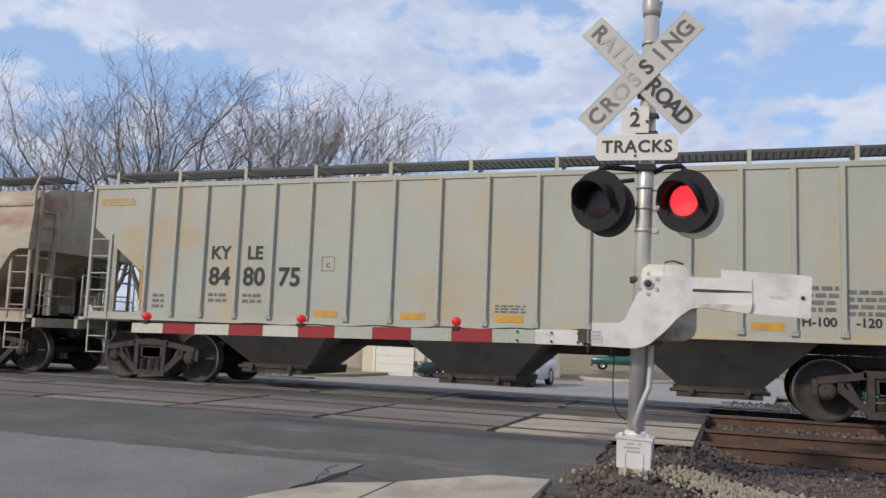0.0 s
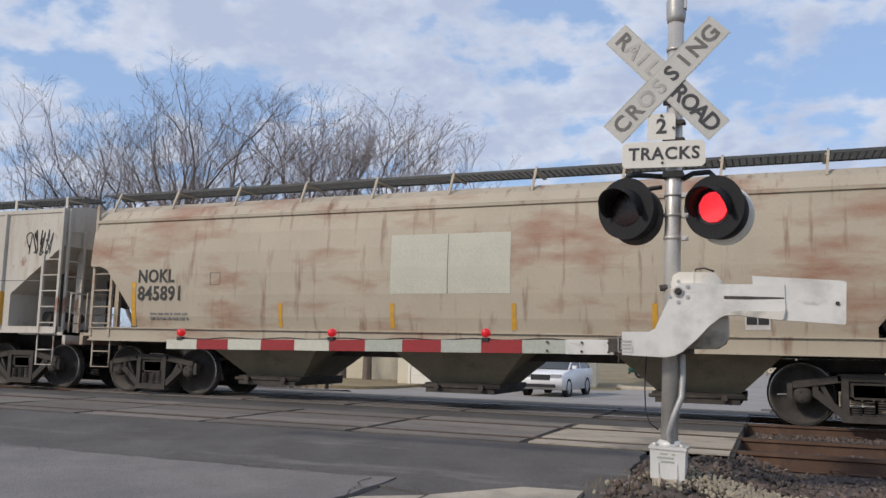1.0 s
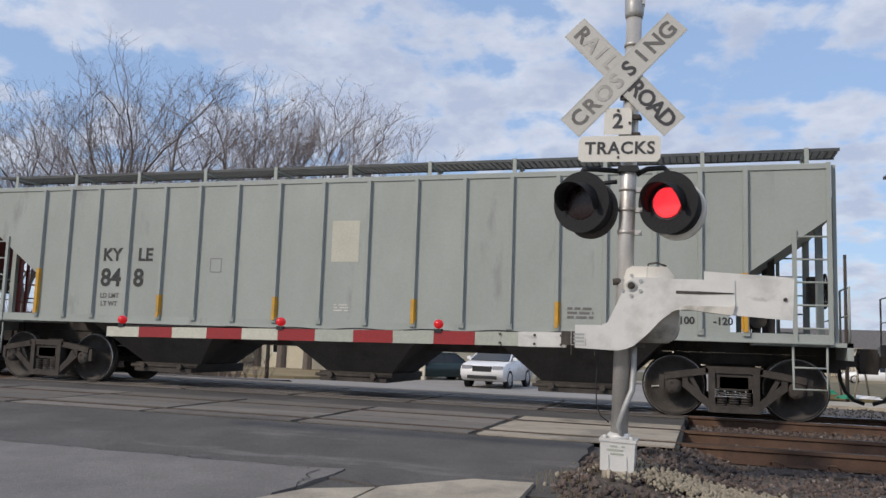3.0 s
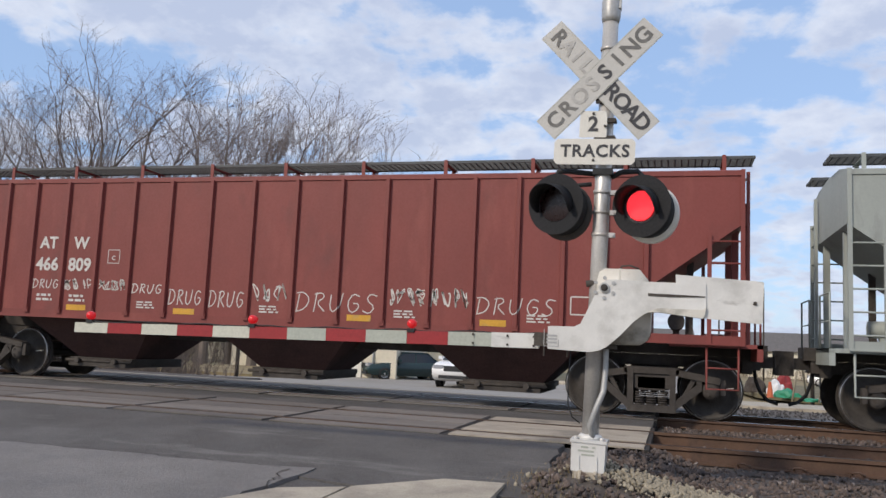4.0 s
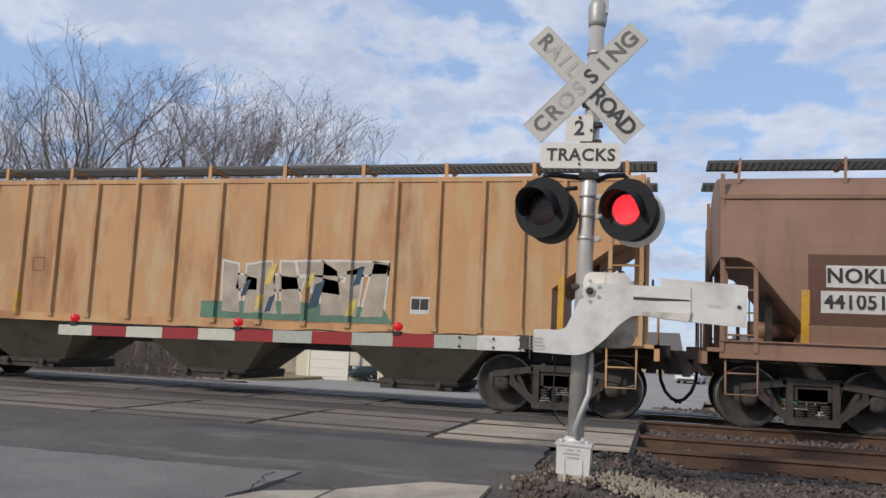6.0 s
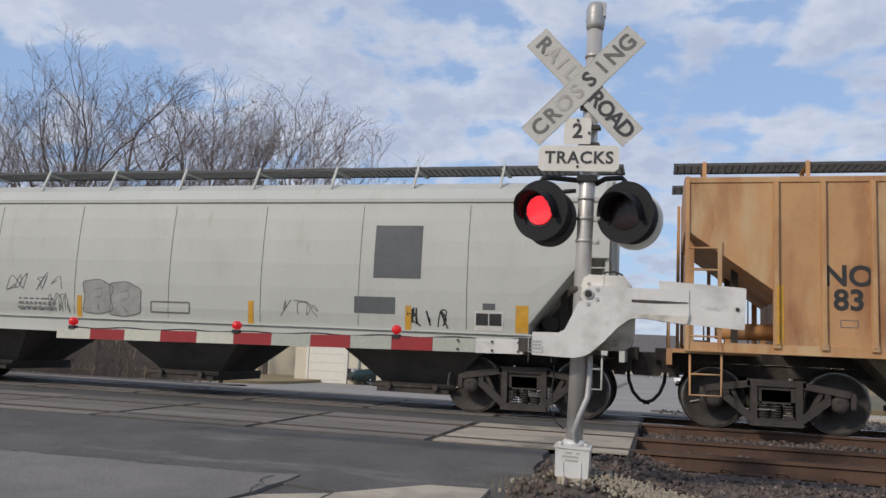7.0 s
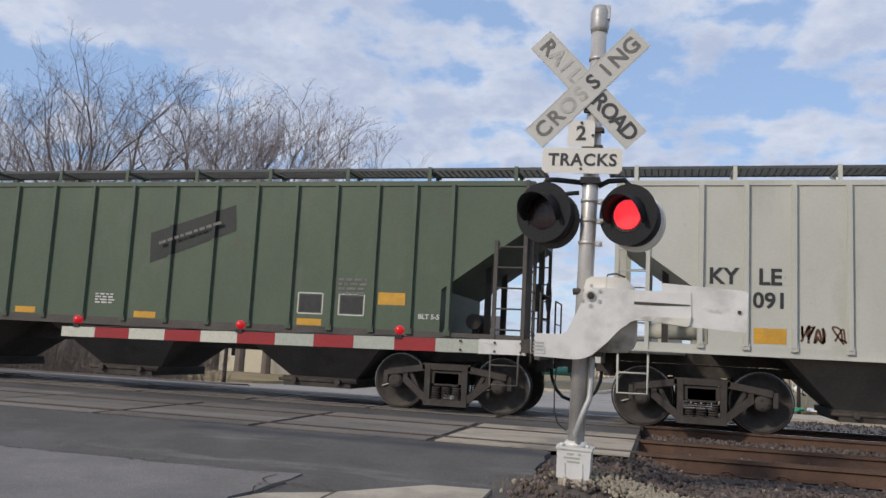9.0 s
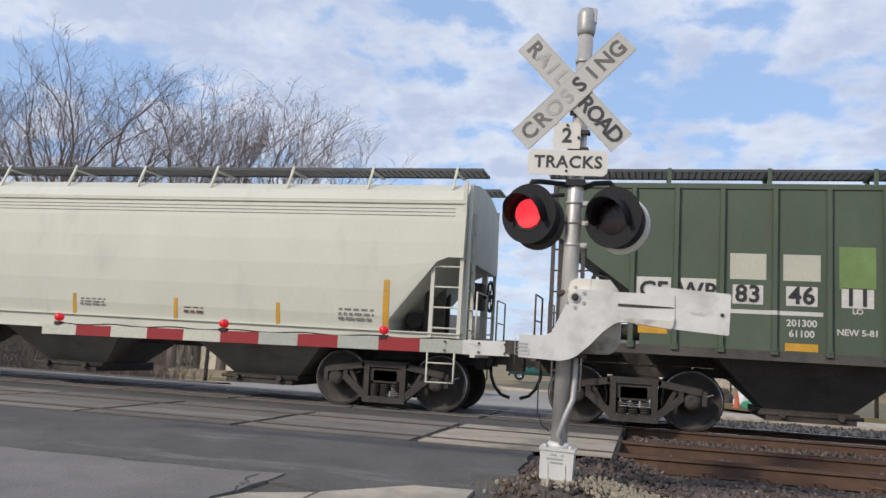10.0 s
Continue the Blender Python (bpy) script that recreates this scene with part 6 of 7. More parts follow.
scribble(h, sec, False, 2.2, 2.9, 1.4, 1.7, GREY_INK, 74, 0.014, 3), scribble(h, sec, False, 4.4, 5.1, 1.3, 1.65, INK, 75, 0.026, 4), label_plate(h, sec, 5.76, 1.46, 0.46, 0.3), block(h, sec, 5.76, 1.68, 0.2, 0.1, PATCH_GREY)
block(h, sec, 6.28, 1.5, 0.2, 0.42, YELLOW, "reflector"), reflectors(h, sec, (-6.13, -3.62, -1.7, 1.68, 4.45), 0.1, 0.4, 1.46)
bars(3, 0.7, 0.12, GREY_INK, h, on_side(h, sec, -6.9, 3.2, False)), bars(3, 0.8, 0.25, GREY_INK, h, on_side(h, sec, -2.6, 1.5, False))

P_CHALK = shader("spray_chalk", (0.55, 0.56, 0.52), 0.65, vary=0.12, scale=3, bump=0.0)
P_I = paint("chalky_white_paint", (0.475, 0.475, 0.42), (0.36, 0.36, 0.31), stain2=(0.12, 0.09, 0.07), at2=(0.70, 0.74), scale2=6.0, stretch2=(2.5, 1, 0.9), vary=0.08)
i_car, sec = hopper_car("chalky white ribbed covered hopper car with small rust marks", P_I, U_GREY, True, -142.12, None, (1.0, 0.02))
CARS.append(i_car)
stencil(i_car, sec, "KY", 0.24, bay(0), 2.27, INK), stencil(i_car, sec, "LE", 0.24, bay(1), 2.27, INK), stencil(i_car, sec, "463", 0.23, bay(0), 1.93, INK), stencil(i_car, sec, "091", 0.23, bay(1), 1.93, INK)
block(i_car, sec, bay(1), 1.43, 0.44, 0.22, YELLOW, "reflector"), scribble(i_car, sec, True, bay(2) - 0.3, bay(2) + 0.3, 1.35, 1.6, PATCH_BROWN, 80, 0.03, 3)
bubbles(i_car, sec, -0.93, 1.18, 1.38, 1.9, P_CHALK, shader("spray_faded_green", (0.2, 0.36, 0.29), 0.6, vary=0.3, scale=5, bump=0.0), 81, 4, 0.045), block(i_car, sec, bay(12), 1.68, 0.4, 0.32, PATCH_GREY), block(i_car, sec, bay(13), 1.68, 0.44, 0.32, WHITE_PAINT)
for i in (4, 7, 10, 13):
    block(i_car, sec, bay(i), 1.34, 0.44, 0.13, YELLOW, "reflector", 0.002)
block(i_car, sec, bay(16), 1.7, 0.46, 0.22, YELLOW, "reflector"), bars(4, 0.4, 0.3, GREY_INK, i_car, on_side(i_car, sec, bay(14), 1.6, True))

P_J = paint("dark_green_paint", (0.076, 0.104, 0.068), (0.105, 0.125, 0.09), stain2=(0.10, 0.075, 0.055), at2=(0.62, 0.8), scale2=1.5, vary=0.14)
j, sec = hopper_car("dark green ribbed covered hopper car with white number patches", P_J, U_BLACK, True, -158.62, U_BLACK, (1.0, 0.0))
CARS.append(j)
for k, s in enumerate(("CF", "WR", "83", "46", "11")):
    block(j, sec, bay(k), 2.08 - (0.01 if k > 1 else 0), 0.5 if k < 2 else 0.42, 0.4 if k < 2 else 0.28, WHITE_PAINT)
    words(s, 0.25, INK, j, on_side(j, sec, bay(k), 2.08 - (0.01 if k > 1 else 0), True, 0.004))
block(j, sec, bay(2), 2.48, 0.5, 0.38, PATCH_PALE), block(j, sec, bay(3), 2.48, 0.5, 0.38, PATCH_PALE), block(j, sec, bay(4), 2.5, 0.48, 0.6, PATCH_LIME), block(j, sec, (bay(2) + bay(3)) / 2, 1.82, 1.3, 0.06, WHITE_PAINT)
stencil(j, sec, "201300", 0.1, bay(3), 1.68, WHITE_PAINT), stencil(j, sec, "61100", 0.1, bay(3), 1.53, WHITE_PAINT), stencil(j, sec, "LO", 0.08, bay(4), 1.88, WHITE_PAINT), stencil(j, sec, "NEW 5-81", 0.09, bay(4), 1.58, WHITE_PAINT)
for i in (3, 6, 9, 13):
    block(j, sec, bay(i), 1.34, 0.44, 0.11, YELLOW, "reflector", 0.002)
block(j, sec, bay(0), 1.54, 0.42, 0.2, YELLOW, "reflector"), block(j, sec, bay(15), 1.77, 0.46, 0.2, YELLOW, "reflector")
bm = bmesh.new()
poly(bm, [(0.85, 2.25), (2.5, 2.85), (2.46, 3.3), (0.82, 2.79)], 0.001)
drape(bm, sec, True)
part("emblem", bm, shader("emblem_black", (0.02, 0.025, 0.022), 0.6, bump=0.0), j)
bars(1, 1.3, 0.09, GREY_INK, j, pose(1.66, -1.518, 2.8, 0, -18, 0), "emblem_mark")
for i in (13, 14):
    outline(j, sec, bay(i), 1.65, 0.44, 0.34, WHITE_PAINT, 0.02), block(j, sec, bay(i), 1.65, 0.38, 0.28, INK, off=0.003)
bars(4, 0.4, 0.2, WHITE_PAINT, j, on_side(j, sec, bay(8), 1.6, True)), bars(4, 0.5, 0.3, GREY_INK, j, on_side(j, sec, bay(14), 1.95, True)), stencil(j, sec, "BLT 5-5", 0.08, bay(16), 1.5, WHITE_PAINT)

P_K = paint("cream_white_paint", (0.58, 0.575, 0.49), (0.47, 0.465, 0.40), stain2=(0.36, 0.34, 0.28), at2=(0.66, 0.82), scale2=1.4, vary=0.05)
k_car, sec = hopper_car("clean cream-white smooth-sided covered hopper car", P_K, U_GREY, False, -175.15, P_K)
CARS.append(k_car)
reflectors(k_car, sec, (-3.6, -1.4, 0.57, 2.58, 4.48), 0.07, 0.42, 1.42), reflectors(k_car, sec, (6.35,), 0.1, 0.85, 1.65)
bars(3, 0.5, 0.14, GREY_INK, k_car, on_side(k_car, sec, 0.95, 1.5, False)), bars(2, 0.36, 0.16, PATCH_BROWN, k_car, on_side(k_car, sec, 2.92, 1.45, False)), bars(3, 0.6, 0.22, GREY_INK, k_car, on_side(k_car, sec, 5.85, 1.5, False))
bm = bmesh.new()
for z in (3.14, 3.2, 3.26):
    ribbon(bm, [(-7.5, z), (7.4, z)], 0.012)
drape(bm, sec, False)
part("weld_seam", bm, GREY_INK, k_car)


# ---- trees and brush ----
def limb(verts, faces, p, q, r0, r1, n):
    d = (q - p).normalized()
    a = d.orthogonal().normalized()
    b = d.cross(a)
    o = len(verts)
    for c, r in ((p, r0), (q, r1)):
        for i in range(n):
            verts.append(c + a * (r * math.cos(2 * math.pi * i / n)) + b * (r * math.sin(2 * math.pi * i / n)))
    for i in range(n):
        faces.append((o + i, o + (i + 1) % n, o + n + (i + 1) % n, o + n + i))


def bare_tree(at, height, spread, seed, label, forks=4, lean=0.0, split=0.16):
    """A leafless tree: a short trunk, limbs that sweep up and out, and a fringe of fine twigs."""
    rr = random.Random(seed)
    wood, fine = ([], []), ([], [])

    def twig(p, d, length, depth):
        for k in range(2):
            d = (d + Vector((rr.gauss(0, 0.2), rr.gauss(0, 0.2), rr.gauss(0.05, 0.14)))).normalized()
            q = p + d * length * 0.5
            limb(*fine, p, q, 0.011 - 0.003 * depth, 0.007 - 0.002 * depth, 3)
            p = q
            if depth < 2:
                side = (d + Vector((rr.gauss(0, 0.5), rr.gauss(0, 0.5), rr.gauss(0.1, 0.35)))).normalized()
                twig(p, side, length * rr.uniform(0.5, 0.75), depth + 1)

    def grow(p, d, length, r, depth):
        segs = 5 if depth < 2 else 4
        for k in range(segs):
            bend = 0.10 + 0.02 * depth
            d = (d + Vector((rr.gauss(0, bend), rr.gauss(0, bend), 0.05 + rr.gauss(0.0, bend * 0.6)))).normalized()
            q = p + d * (length / segs)
            r2 = max(0.012, r * 0.9)
            limb(*(wood if depth < 3 else fine), p, q, r, r2, 7 if depth < 2 else (5 if depth < 3 else 3))
            p, r = q, r2
            if k and rr.random() < (0.62 if depth < 3 else 0.72):
                out = (d + Vector((rr.choice((-1, 1)) * rr.uniform(0.35, 0.9), rr.gauss(0, 0.5), rr.gauss(0.1, 0.25)))).normalized()
                if depth < 3:
                    grow(p, out, length * rr.uniform(0.45, 0.62), r * rr.uniform(0.42, 0.58), depth + 1)
                else:
                    twig(p, out, height * rr.uniform(0.035, 0.06), 0)
        if depth < 4:
            for k in (-1, 1):
                side = Vector((rr.gauss(0, 0.18), rr.gauss(0, 0.18), 0.06)) + Vector((0.26 * k, 0.1 * k, 0))
                grow(p, (d + side).normalized(), length * rr.uniform(0.55, 0.72), r * 0.72, depth + 1)
        else:
            twig(p, d, height * 0.06, 0)

    base = Vector((0, 0, -0.3))
    fork = Vector((lean * height * split, 0, height * split))
    limb(*wood, base, fork, height * 0.019, height * 0.0155, 10)
    for k in range(forks):
        a = 2 * math.pi * (k + rr.uniform(0.2, 0.8)) / forks
        out = Vector((math.cos(a) * spread + lean, math.sin(a) * spread * 0.8, 1)).normalized()
        grow(fork, out, height * rr.uniform(0.34, 0.42), height * rr.uniform(0.009, 0.0125), 1)
    heights = sorted(w.z for w in fine[0])
    top = heights[int(len(heights) * 0.995)]
    for store in (wood, fine):
        for w in store[0]:
            w *= height / top
            if w.z > 0.92 * height:      # the topmost shoots stay short
                w.z = 0.92 * height + (w.z - 0.92 * height) * 0.4
    tree = thing("bare_tree", label, "tree", "bare trees", at=pose(*at))
    for name, (vs, fs), m in (("trunk", wood, BARK), ("crown", fine, TWIG)):
        me = bpy.data.meshes.new(name)
        me.from_pydata([tuple(w) for w in vs], [], fs)
        place(name, me, m, tree)
    return tree


for x, y, hgt, spr, sd, ln, fk in ((-34.1, 33, 19.8, 0.34, 1, 0.0, 6), (-38.3, 34, 18.8, 0.3, 2, -0.08, 5), (-43.5, 35, 18.0, 0.34, 3, 0.0, 5), (-29.6, 34, 15.4, 0.24, 4, -0.04, 3), (-25.7, 33, 17.8, 0.22, 5, 0.0, 4),
                                    (-23.1, 34, 17.3, 0.2, 6, 0.0, 4), (-20.9, 33, 16.2, 0.22, 7, 0.0, 4), (-18.2, 33, 15.0, 0.22, 8, 0.05, 3), (-51.0, 37, 17.5, 0.34, 9, 0.0, 4), (-30.5, 44, 14.5, 0.34, 10, 0.0, 4), (-41.0, 45, 15.0, 0.34, 11, 0.0, 4)):
    bare_tree((x, y, level(x, y) - 0.2), hgt * 1.04, spr, sd, "tall leafless deciduous tree with spreading fine branches", fk, ln)


def brush(name, x0, x1, y0, y1, hmax, count, seed, material, label):
    """A tangle of bare stems."""
    rr = random.Random(seed)
    vs, fs = [], []
    for _ in range(count):
        x, y = rr.uniform(x0, x1), rr.uniform(y0, y1)
        p = Vector((x, y, level(x, y) - 0.25))
        h = hmax * (0.45 + 0.55 * abs(noise.noise((x * 0.35, y * 0.2, seed)))) * rr.uniform(0.5, 1.0)
        d = Vector((rr.gauss(0, 0.25), rr.gauss(0, 0.25), 1)).normalized()
        for k in range(3):
            q = p + d * h / 3
            limb(vs, fs, p, q, 0.016 - 0.004 * k, 0.012 - 0.004 * k, 3)
            for _ in range(2):
                e = (d + Vector((rr.gauss(0, 0.6), rr.gauss(0, 0.6), 0.2))).normalized()
                limb(vs, fs, q, q + e * h * rr.uniform(0.15, 0.35), 0.008, 0.003, 3)
            p, d = q, (d + Vector((rr.gauss(0, 0.2), rr.gauss(0, 0.2), 0))).normalized()
    me = bpy.data.meshes.new(name)
    me.from_pydata([tuple(w) for w in vs], [], fs)
    return tagged(place(name, me, material), label, "brush", kind="stuff")


brush("brush_hedge", -34, -16.5, 15, 21, 2.6, 1500, 3, BRUSH, "tangled leafless brush beside the railway")
brush("far_brush", -60, -17, 44, 52, 7.0, 2300, 4, BRUSH, "band of leafless scrub behind the trees")
brush("right_brush", -9, 40, 86, 96, 5.0, 800, 5, BRUSH, "far band of bare scrub beyond the street")


# ---- houses, fences, cars behind the tracks ----
def house(at, w, d, h, roof_h, label, garage=False):
    ob = thing("house", label, "house", at=at)
    bm = bmesh.new()
    box(bm, -w / 2, w / 2, 0, d, -0.4, h)
    wall = part("wall", bm, SIDING, ob)
    for z in span(0.1, h - 0.1, int(h / 0.2)):
        bm = bmesh.new()
        plate(bm, [(-w / 2, z), (w / 2, z), (w / 2, z + 0.16), (-w / 2, z + 0.16)], -0.02, -0.004)
        part("siding_board", bm, SIDING, wall)
    bm = bmesh.new()
    for s in (-1, 1):
        a = [(-w / 2 - 0.3, -0.35, h - 0.1), (w / 2 + 0.3, -0.35, h - 0.1), (w / 2 + 0.3, d / 2, h + roof_h), (-w / 2 - 0.3, d / 2, h + roof_h)]
        a = a if s < 0 else [(x, d - y, z) for x, y, z in a]
        lo = [bm.verts.new(p) for p in a]
        hi = [bm.verts.new((p[0], p[1], p[2] + 0.12)) for p in a]
        bm.faces.new(lo), bm.faces.new(hi[::-1])
        for i in range(4):
            bm.faces.new((lo[i], lo[(i + 1) % 4], hi[(i + 1) % 4], hi[i]))
    part("roof", bm, ROOFING, ob)
    bm = bmesh.new()
    for x in (-w / 2, w / 2):
        bm.faces.new([bm.verts.new(p) for p in ((x, 0, h), (x, d, h), (x, d / 2, h + roof_h))])
    part("gable", bm, SIDING, ob)
    if garage:
        bm = bmesh.new()
        m = pose(-0.6, 0, 0)
        box(bm, -0.95, 0.95, -0.06, -0.022, -0.3, 1.95, m)
        door = part("garage_door", bm, DOOR_WHITE, ob, "white sectional garage door")
        for z in span(0.2, 1.5, 3):
            bm = bmesh.new()
            box(bm, -0.9, 0.9, -0.066, -0.058, z - 0.008, z + 0.008, m)
            part("door_joint", bm, HOUSING, door)
        for x0, x1, z0, z1 in ((-1.1, -0.97, -0.3, 2.12), (0.97, 1.1, -0.3, 2.12), (-0.97, 0.97, 1.97, 2.12)):
            bm = bmesh.new()
            box(bm, x0, x1, -0.09, -0.021, z0, z1, m)
            part("door_frame", bm, DOOR_WHITE, ob)
        bm = bmesh.new()
        tube(bm, (1.1, -0.09, -0.3), (1.1, -0.09, h - 0.1), 0.045, n=8)
        part("downpipe", bm, HOUSING, ob)
    for x in ((-w / 2 + 1.2, w / 2 - 1.2) if w > 6 else ()):
        bm = bmesh.new()
        box(bm, x - 0.5, x + 0.5, -0.05, -0.021, 0.9, 2.1)
        win = part("window", bm, DOOR_WHITE, ob)
        for zz in (0.98, 1.53):
            bm = bmesh.new()
            box(bm, x - 0.42, x + 0.42, -0.056, -0.048, zz, zz + 0.48)
            part("pane", bm, CAR_GLASS, win)
    return ob


house(pose(-15.2, 30.0, -1.0, 0, 0, 4), 4.6, 6, 2.5, 1.4, "cream-sided garage with a white door", True)
house(pose(-14.6, 44.0, -1.0, 0, 0, 10), 9.0, 7, 2.9, 1.6, "long cream-sided bungalow with a dark shingle roof")
house(pose(-22.5, 38.0, -1.0, 0, 0, 6), 8.0, 7, 2.8, 1.5, "pale house half hidden by brush")
house(pose(16, 96, -1.2, 0, 0, -6), 14, 9, 3.0, 2.2, "far pale house beyond the street")
house(pose(-3, 104, -1.2, 0, 0, 4), 12, 9, 3.0, 2.4, "far pale house with a gabled roof")
house(pose(33, 88, -1.2, 0, 0, -8), 12, 9, 3.0, 2.0, "far pale house beside bare trees")


def wheel_bm(r, w):
    bm = bmesh.new()
    lathe(bm, [(r * 0.66, -w / 2), (r * 0.9, -w / 2), (r, -w * 0.35), (r, w * 0.35), (r * 0.9, w / 2), (r * 0.66, w / 2), (r * 0.66, -w / 2)], 28)
    return bm


def rim_bm(r, w):
    bm = bmesh.new()
    lathe(bm, [(r * 0.66, -w * 0.42), (r * 0.6, -w * 0.46), (r * 0.56, -w * 0.2), (0, -w * 0.2)], 28)
    for k in range(5):
        a = k * 2 * math.pi / 5
        m = pose(0, 0, 0, 0, -math.degrees(a), 0)
        box(bm, 0.02, r * 0.6, -w * 0.44, -w * 0.2, -r * 0.09, r * 0.09, m)
    lathe(bm, [(r * 0.16, -w * 0.2), (r * 0.16, -w * 0.48), (0, -w * 0.5)], 14)
    return bm


def road_vehicle(name, label, at, paint_m, L, W, profile, roof, r, axles, category="car", bright=True, lift=0.0):
    """A car: body lofted from its side outline, glasshouse, wheels, lamps. Its front points along -x."""
    ob = thing(name, label, category, at=at)
    bm = bmesh.new()
    ys = (-W / 2, -W / 2 + 0.06, W / 2 - 0.06, W / 2)
    rings = []
    for y in ys:
        inset = 0.05 if abs(y) == W / 2 else 0.0
        cz = sum(p[1] for p in profile) / len(profile)
        rings.append([bm.verts.new((x * (1 - inset * 0.3), y, cz + (z - cz) * (1 - inset))) for x, z in profile])
    for a, b in zip(rings, rings[1:]):
        for i in range(len(profile)):
            j = (i + 1) % len(profile)
            bm.faces.new((a[i], a[j], b[j], b[i]))
    bm.faces.new(rings[0][::-1]), bm.faces.new(rings[-1])
    bevel(bm, 0.03, 2, 25)
    part("body", bm, paint_m, ob, smooth=True)
    bm = bmesh.new()
    rt, rb = W / 2 - 0.2, W / 2 - 0.06
    lo, hi = roof
    v = [bm.verts.new(p) for p in ((lo[0], -rb, lo[2]), (lo[1], -rb, lo[2]), (lo[1], rb, lo[2]), (lo[0], rb, lo[2]), (hi[0], -rt, hi[2]), (hi[1], -rt, hi[2]), (hi[1], rt, hi[2]), (hi[0], rt, hi[2]))]
    for fidx in ((0, 1, 5, 4), (1, 2, 6, 5), (2, 3, 7, 6), (3, 0, 4, 7), (4, 5, 6, 7), (3, 2, 1, 0)):
        bm.faces.new([v[i] for i in fidx])
    bevel(bm, 0.04, 2, 20)
    part("glasshouse", bm, CAR_GLASS, ob, "dark windows")
    bm = bmesh.new()
    box(bm, hi[0] - 0.02, hi[1] + 0.02, -rt - 0.01, rt + 0.01, hi[2] - 0.03, hi[2] + 0.05)
    bevel(bm, 0.03, 2)
    part("roof", bm, paint_m, ob)
    for s in (-1, 1):
        for k, f in enumerate((0.0, 0.5, 1.0)):
            bm = bmesh.new()
            x0, x1 = lo[0] + (lo[1] - lo[0]) * f, hi[0] + (hi[1] - hi[0]) * f
            tube(bm, (x0, s * (rb + 0.005), lo[2]), (x1, s * (rt + 0.005), hi[2]), 0.035, n=6)
            part("pillar", bm, paint_m, ob)
    for x in axles:
        for s in (-1, 1):
            w = part("wheel", wheel_bm(r, 0.22), TYRE, ob, smooth=True, at=pose(x, s * (W / 2 - 0.1), r, 0, 0, 0 if s < 0 else 180))
            part("rim", rim_bm(r, 0.22), ALLOY, w)
            bm = bmesh.new()
            lathe(bm, [(r * 1.16, -0.02), (r * 1.2, 0.0), (r * 1.0, 0.06), (0, 0.06)], 28)
            part("wheel_arch", bm, BLACK, ob, at=pose(x, s * (W / 2 - 0.015), r, 0, 0, 0 if s < 0 else 180))
    front, back = min(p[0] for p in profile), max(p[0] for p in profile)
    top = profile[1][1]
    for s in (-1, 1):
        bm = bmesh.new()
        box(bm, front + 0.02, front + 0.28, s * (W / 2 - 0.28) - 0.22, s * (W / 2 - 0.28) + 0.22, 0.68 + lift, 0.84 + lift)
        bevel(bm, 0.03, 2)
        part("headlight", bm, CAR_LAMP, ob, "clear headlight")
        bm = bmesh.new()
        box(bm, back - 0.2, back + 0.01, s * (W / 2 - 0.2) - 0.16, s * (W / 2 - 0.2) + 0.16, 0.75, 0.95)
        part("tail_lamp", bm, PLASTIC_RED, ob, "red tail lamp")
        bm = bmesh.new()
        box(bm, lo[0] + 0.25, lo[0] + 0.42, s * (W / 2 + 0.1) - 0.09, s * (W / 2 + 0.1) + 0.09, lo[2] + 0.02, lo[2] + 0.16)
        bevel(bm, 0.03, 2)
        part("mirror", bm, paint_m, ob)
    bm = bmesh.new()
    box(bm, front - 0.012, front + 0.1, -W / 2 + 0.55, W / 2 - 0.55, 0.58 + 1.1 * lift, 0.82 + lift)
    bevel(bm, 0.02, 1)
    part("grille", bm, BLACK, ob, "black grille")
    bm = bmesh.new()
    box(bm, front - 0.02, front + 0.15, -W / 2 + 0.2 + lift, W / 2 - 0.2 - lift, 0.28 + lift, 0.42 + lift)
    bevel(bm, 0.02, 1)
    part("bumper_intake", bm, BLACK, ob)
    return ob


SUV = [(-2.15, 0.34), (-2.36, 0.56), (-2.38, 0.78), (-2.26, 0.95), (-1.95, 1.06), (-1.15, 1.17), (0.0, 1.2), (2.2, 1.2), (2.3, 0.95), (2.25, 0.4), (1.9, 0.3), (-1.9, 0.3)]
SEDAN = [(-2.25, 0.32), (-2.3, 0.62), (-2.1, 0.78), (-0.9, 0.9), (1.3, 0.93), (2.2, 0.9), (2.3, 0.7), (2.25, 0.35), (1.9, 0.22), (-1.9, 0.22)]
PICKUP = [(-2.7, 0.45), (-2.75, 0.85), (-2.6, 1.08), (-1.4, 1.15), (0.4, 1.18), (2.7, 1.18), (2.75, 0.8), (2.7, 0.5), (2.3, 0.42), (-2.3, 0.42)]
road_vehicle("white_suv", "white sport utility car waiting at the crossing", pose(-8.35, 27.2, -0.93, 0, 0, 86), CAR_WHITE, 4.6, 1.95, SUV, ((-1.3, 2.1, 1.18), (-0.35, 1.6, 1.62)), 0.41, (-1.42, 1.38), lift=0.13)
road_vehicle("dark_sedan", "dark green saloon car parked before the bungalow", pose(-12.9, 31.5, -1.0, 0, 0, 40), CAR_DARK, 4.6, 1.75, SEDAN, ((-1.0, 1.6, 0.9), (-0.35, 1.0, 1.38)), 0.32, (-1.4, 1.4))
road_vehicle("green_pickup", "dark green pickup truck parked on the grass", pose(-8.7, 66, -1.1, 0, 0, 8), CAR_TEAL, 5.5, 1.9, PICKUP, ((-1.3, 0.5, 1.15), (-0.8, 0.35, 1.75)), 0.38, (-1.75, 1.7))
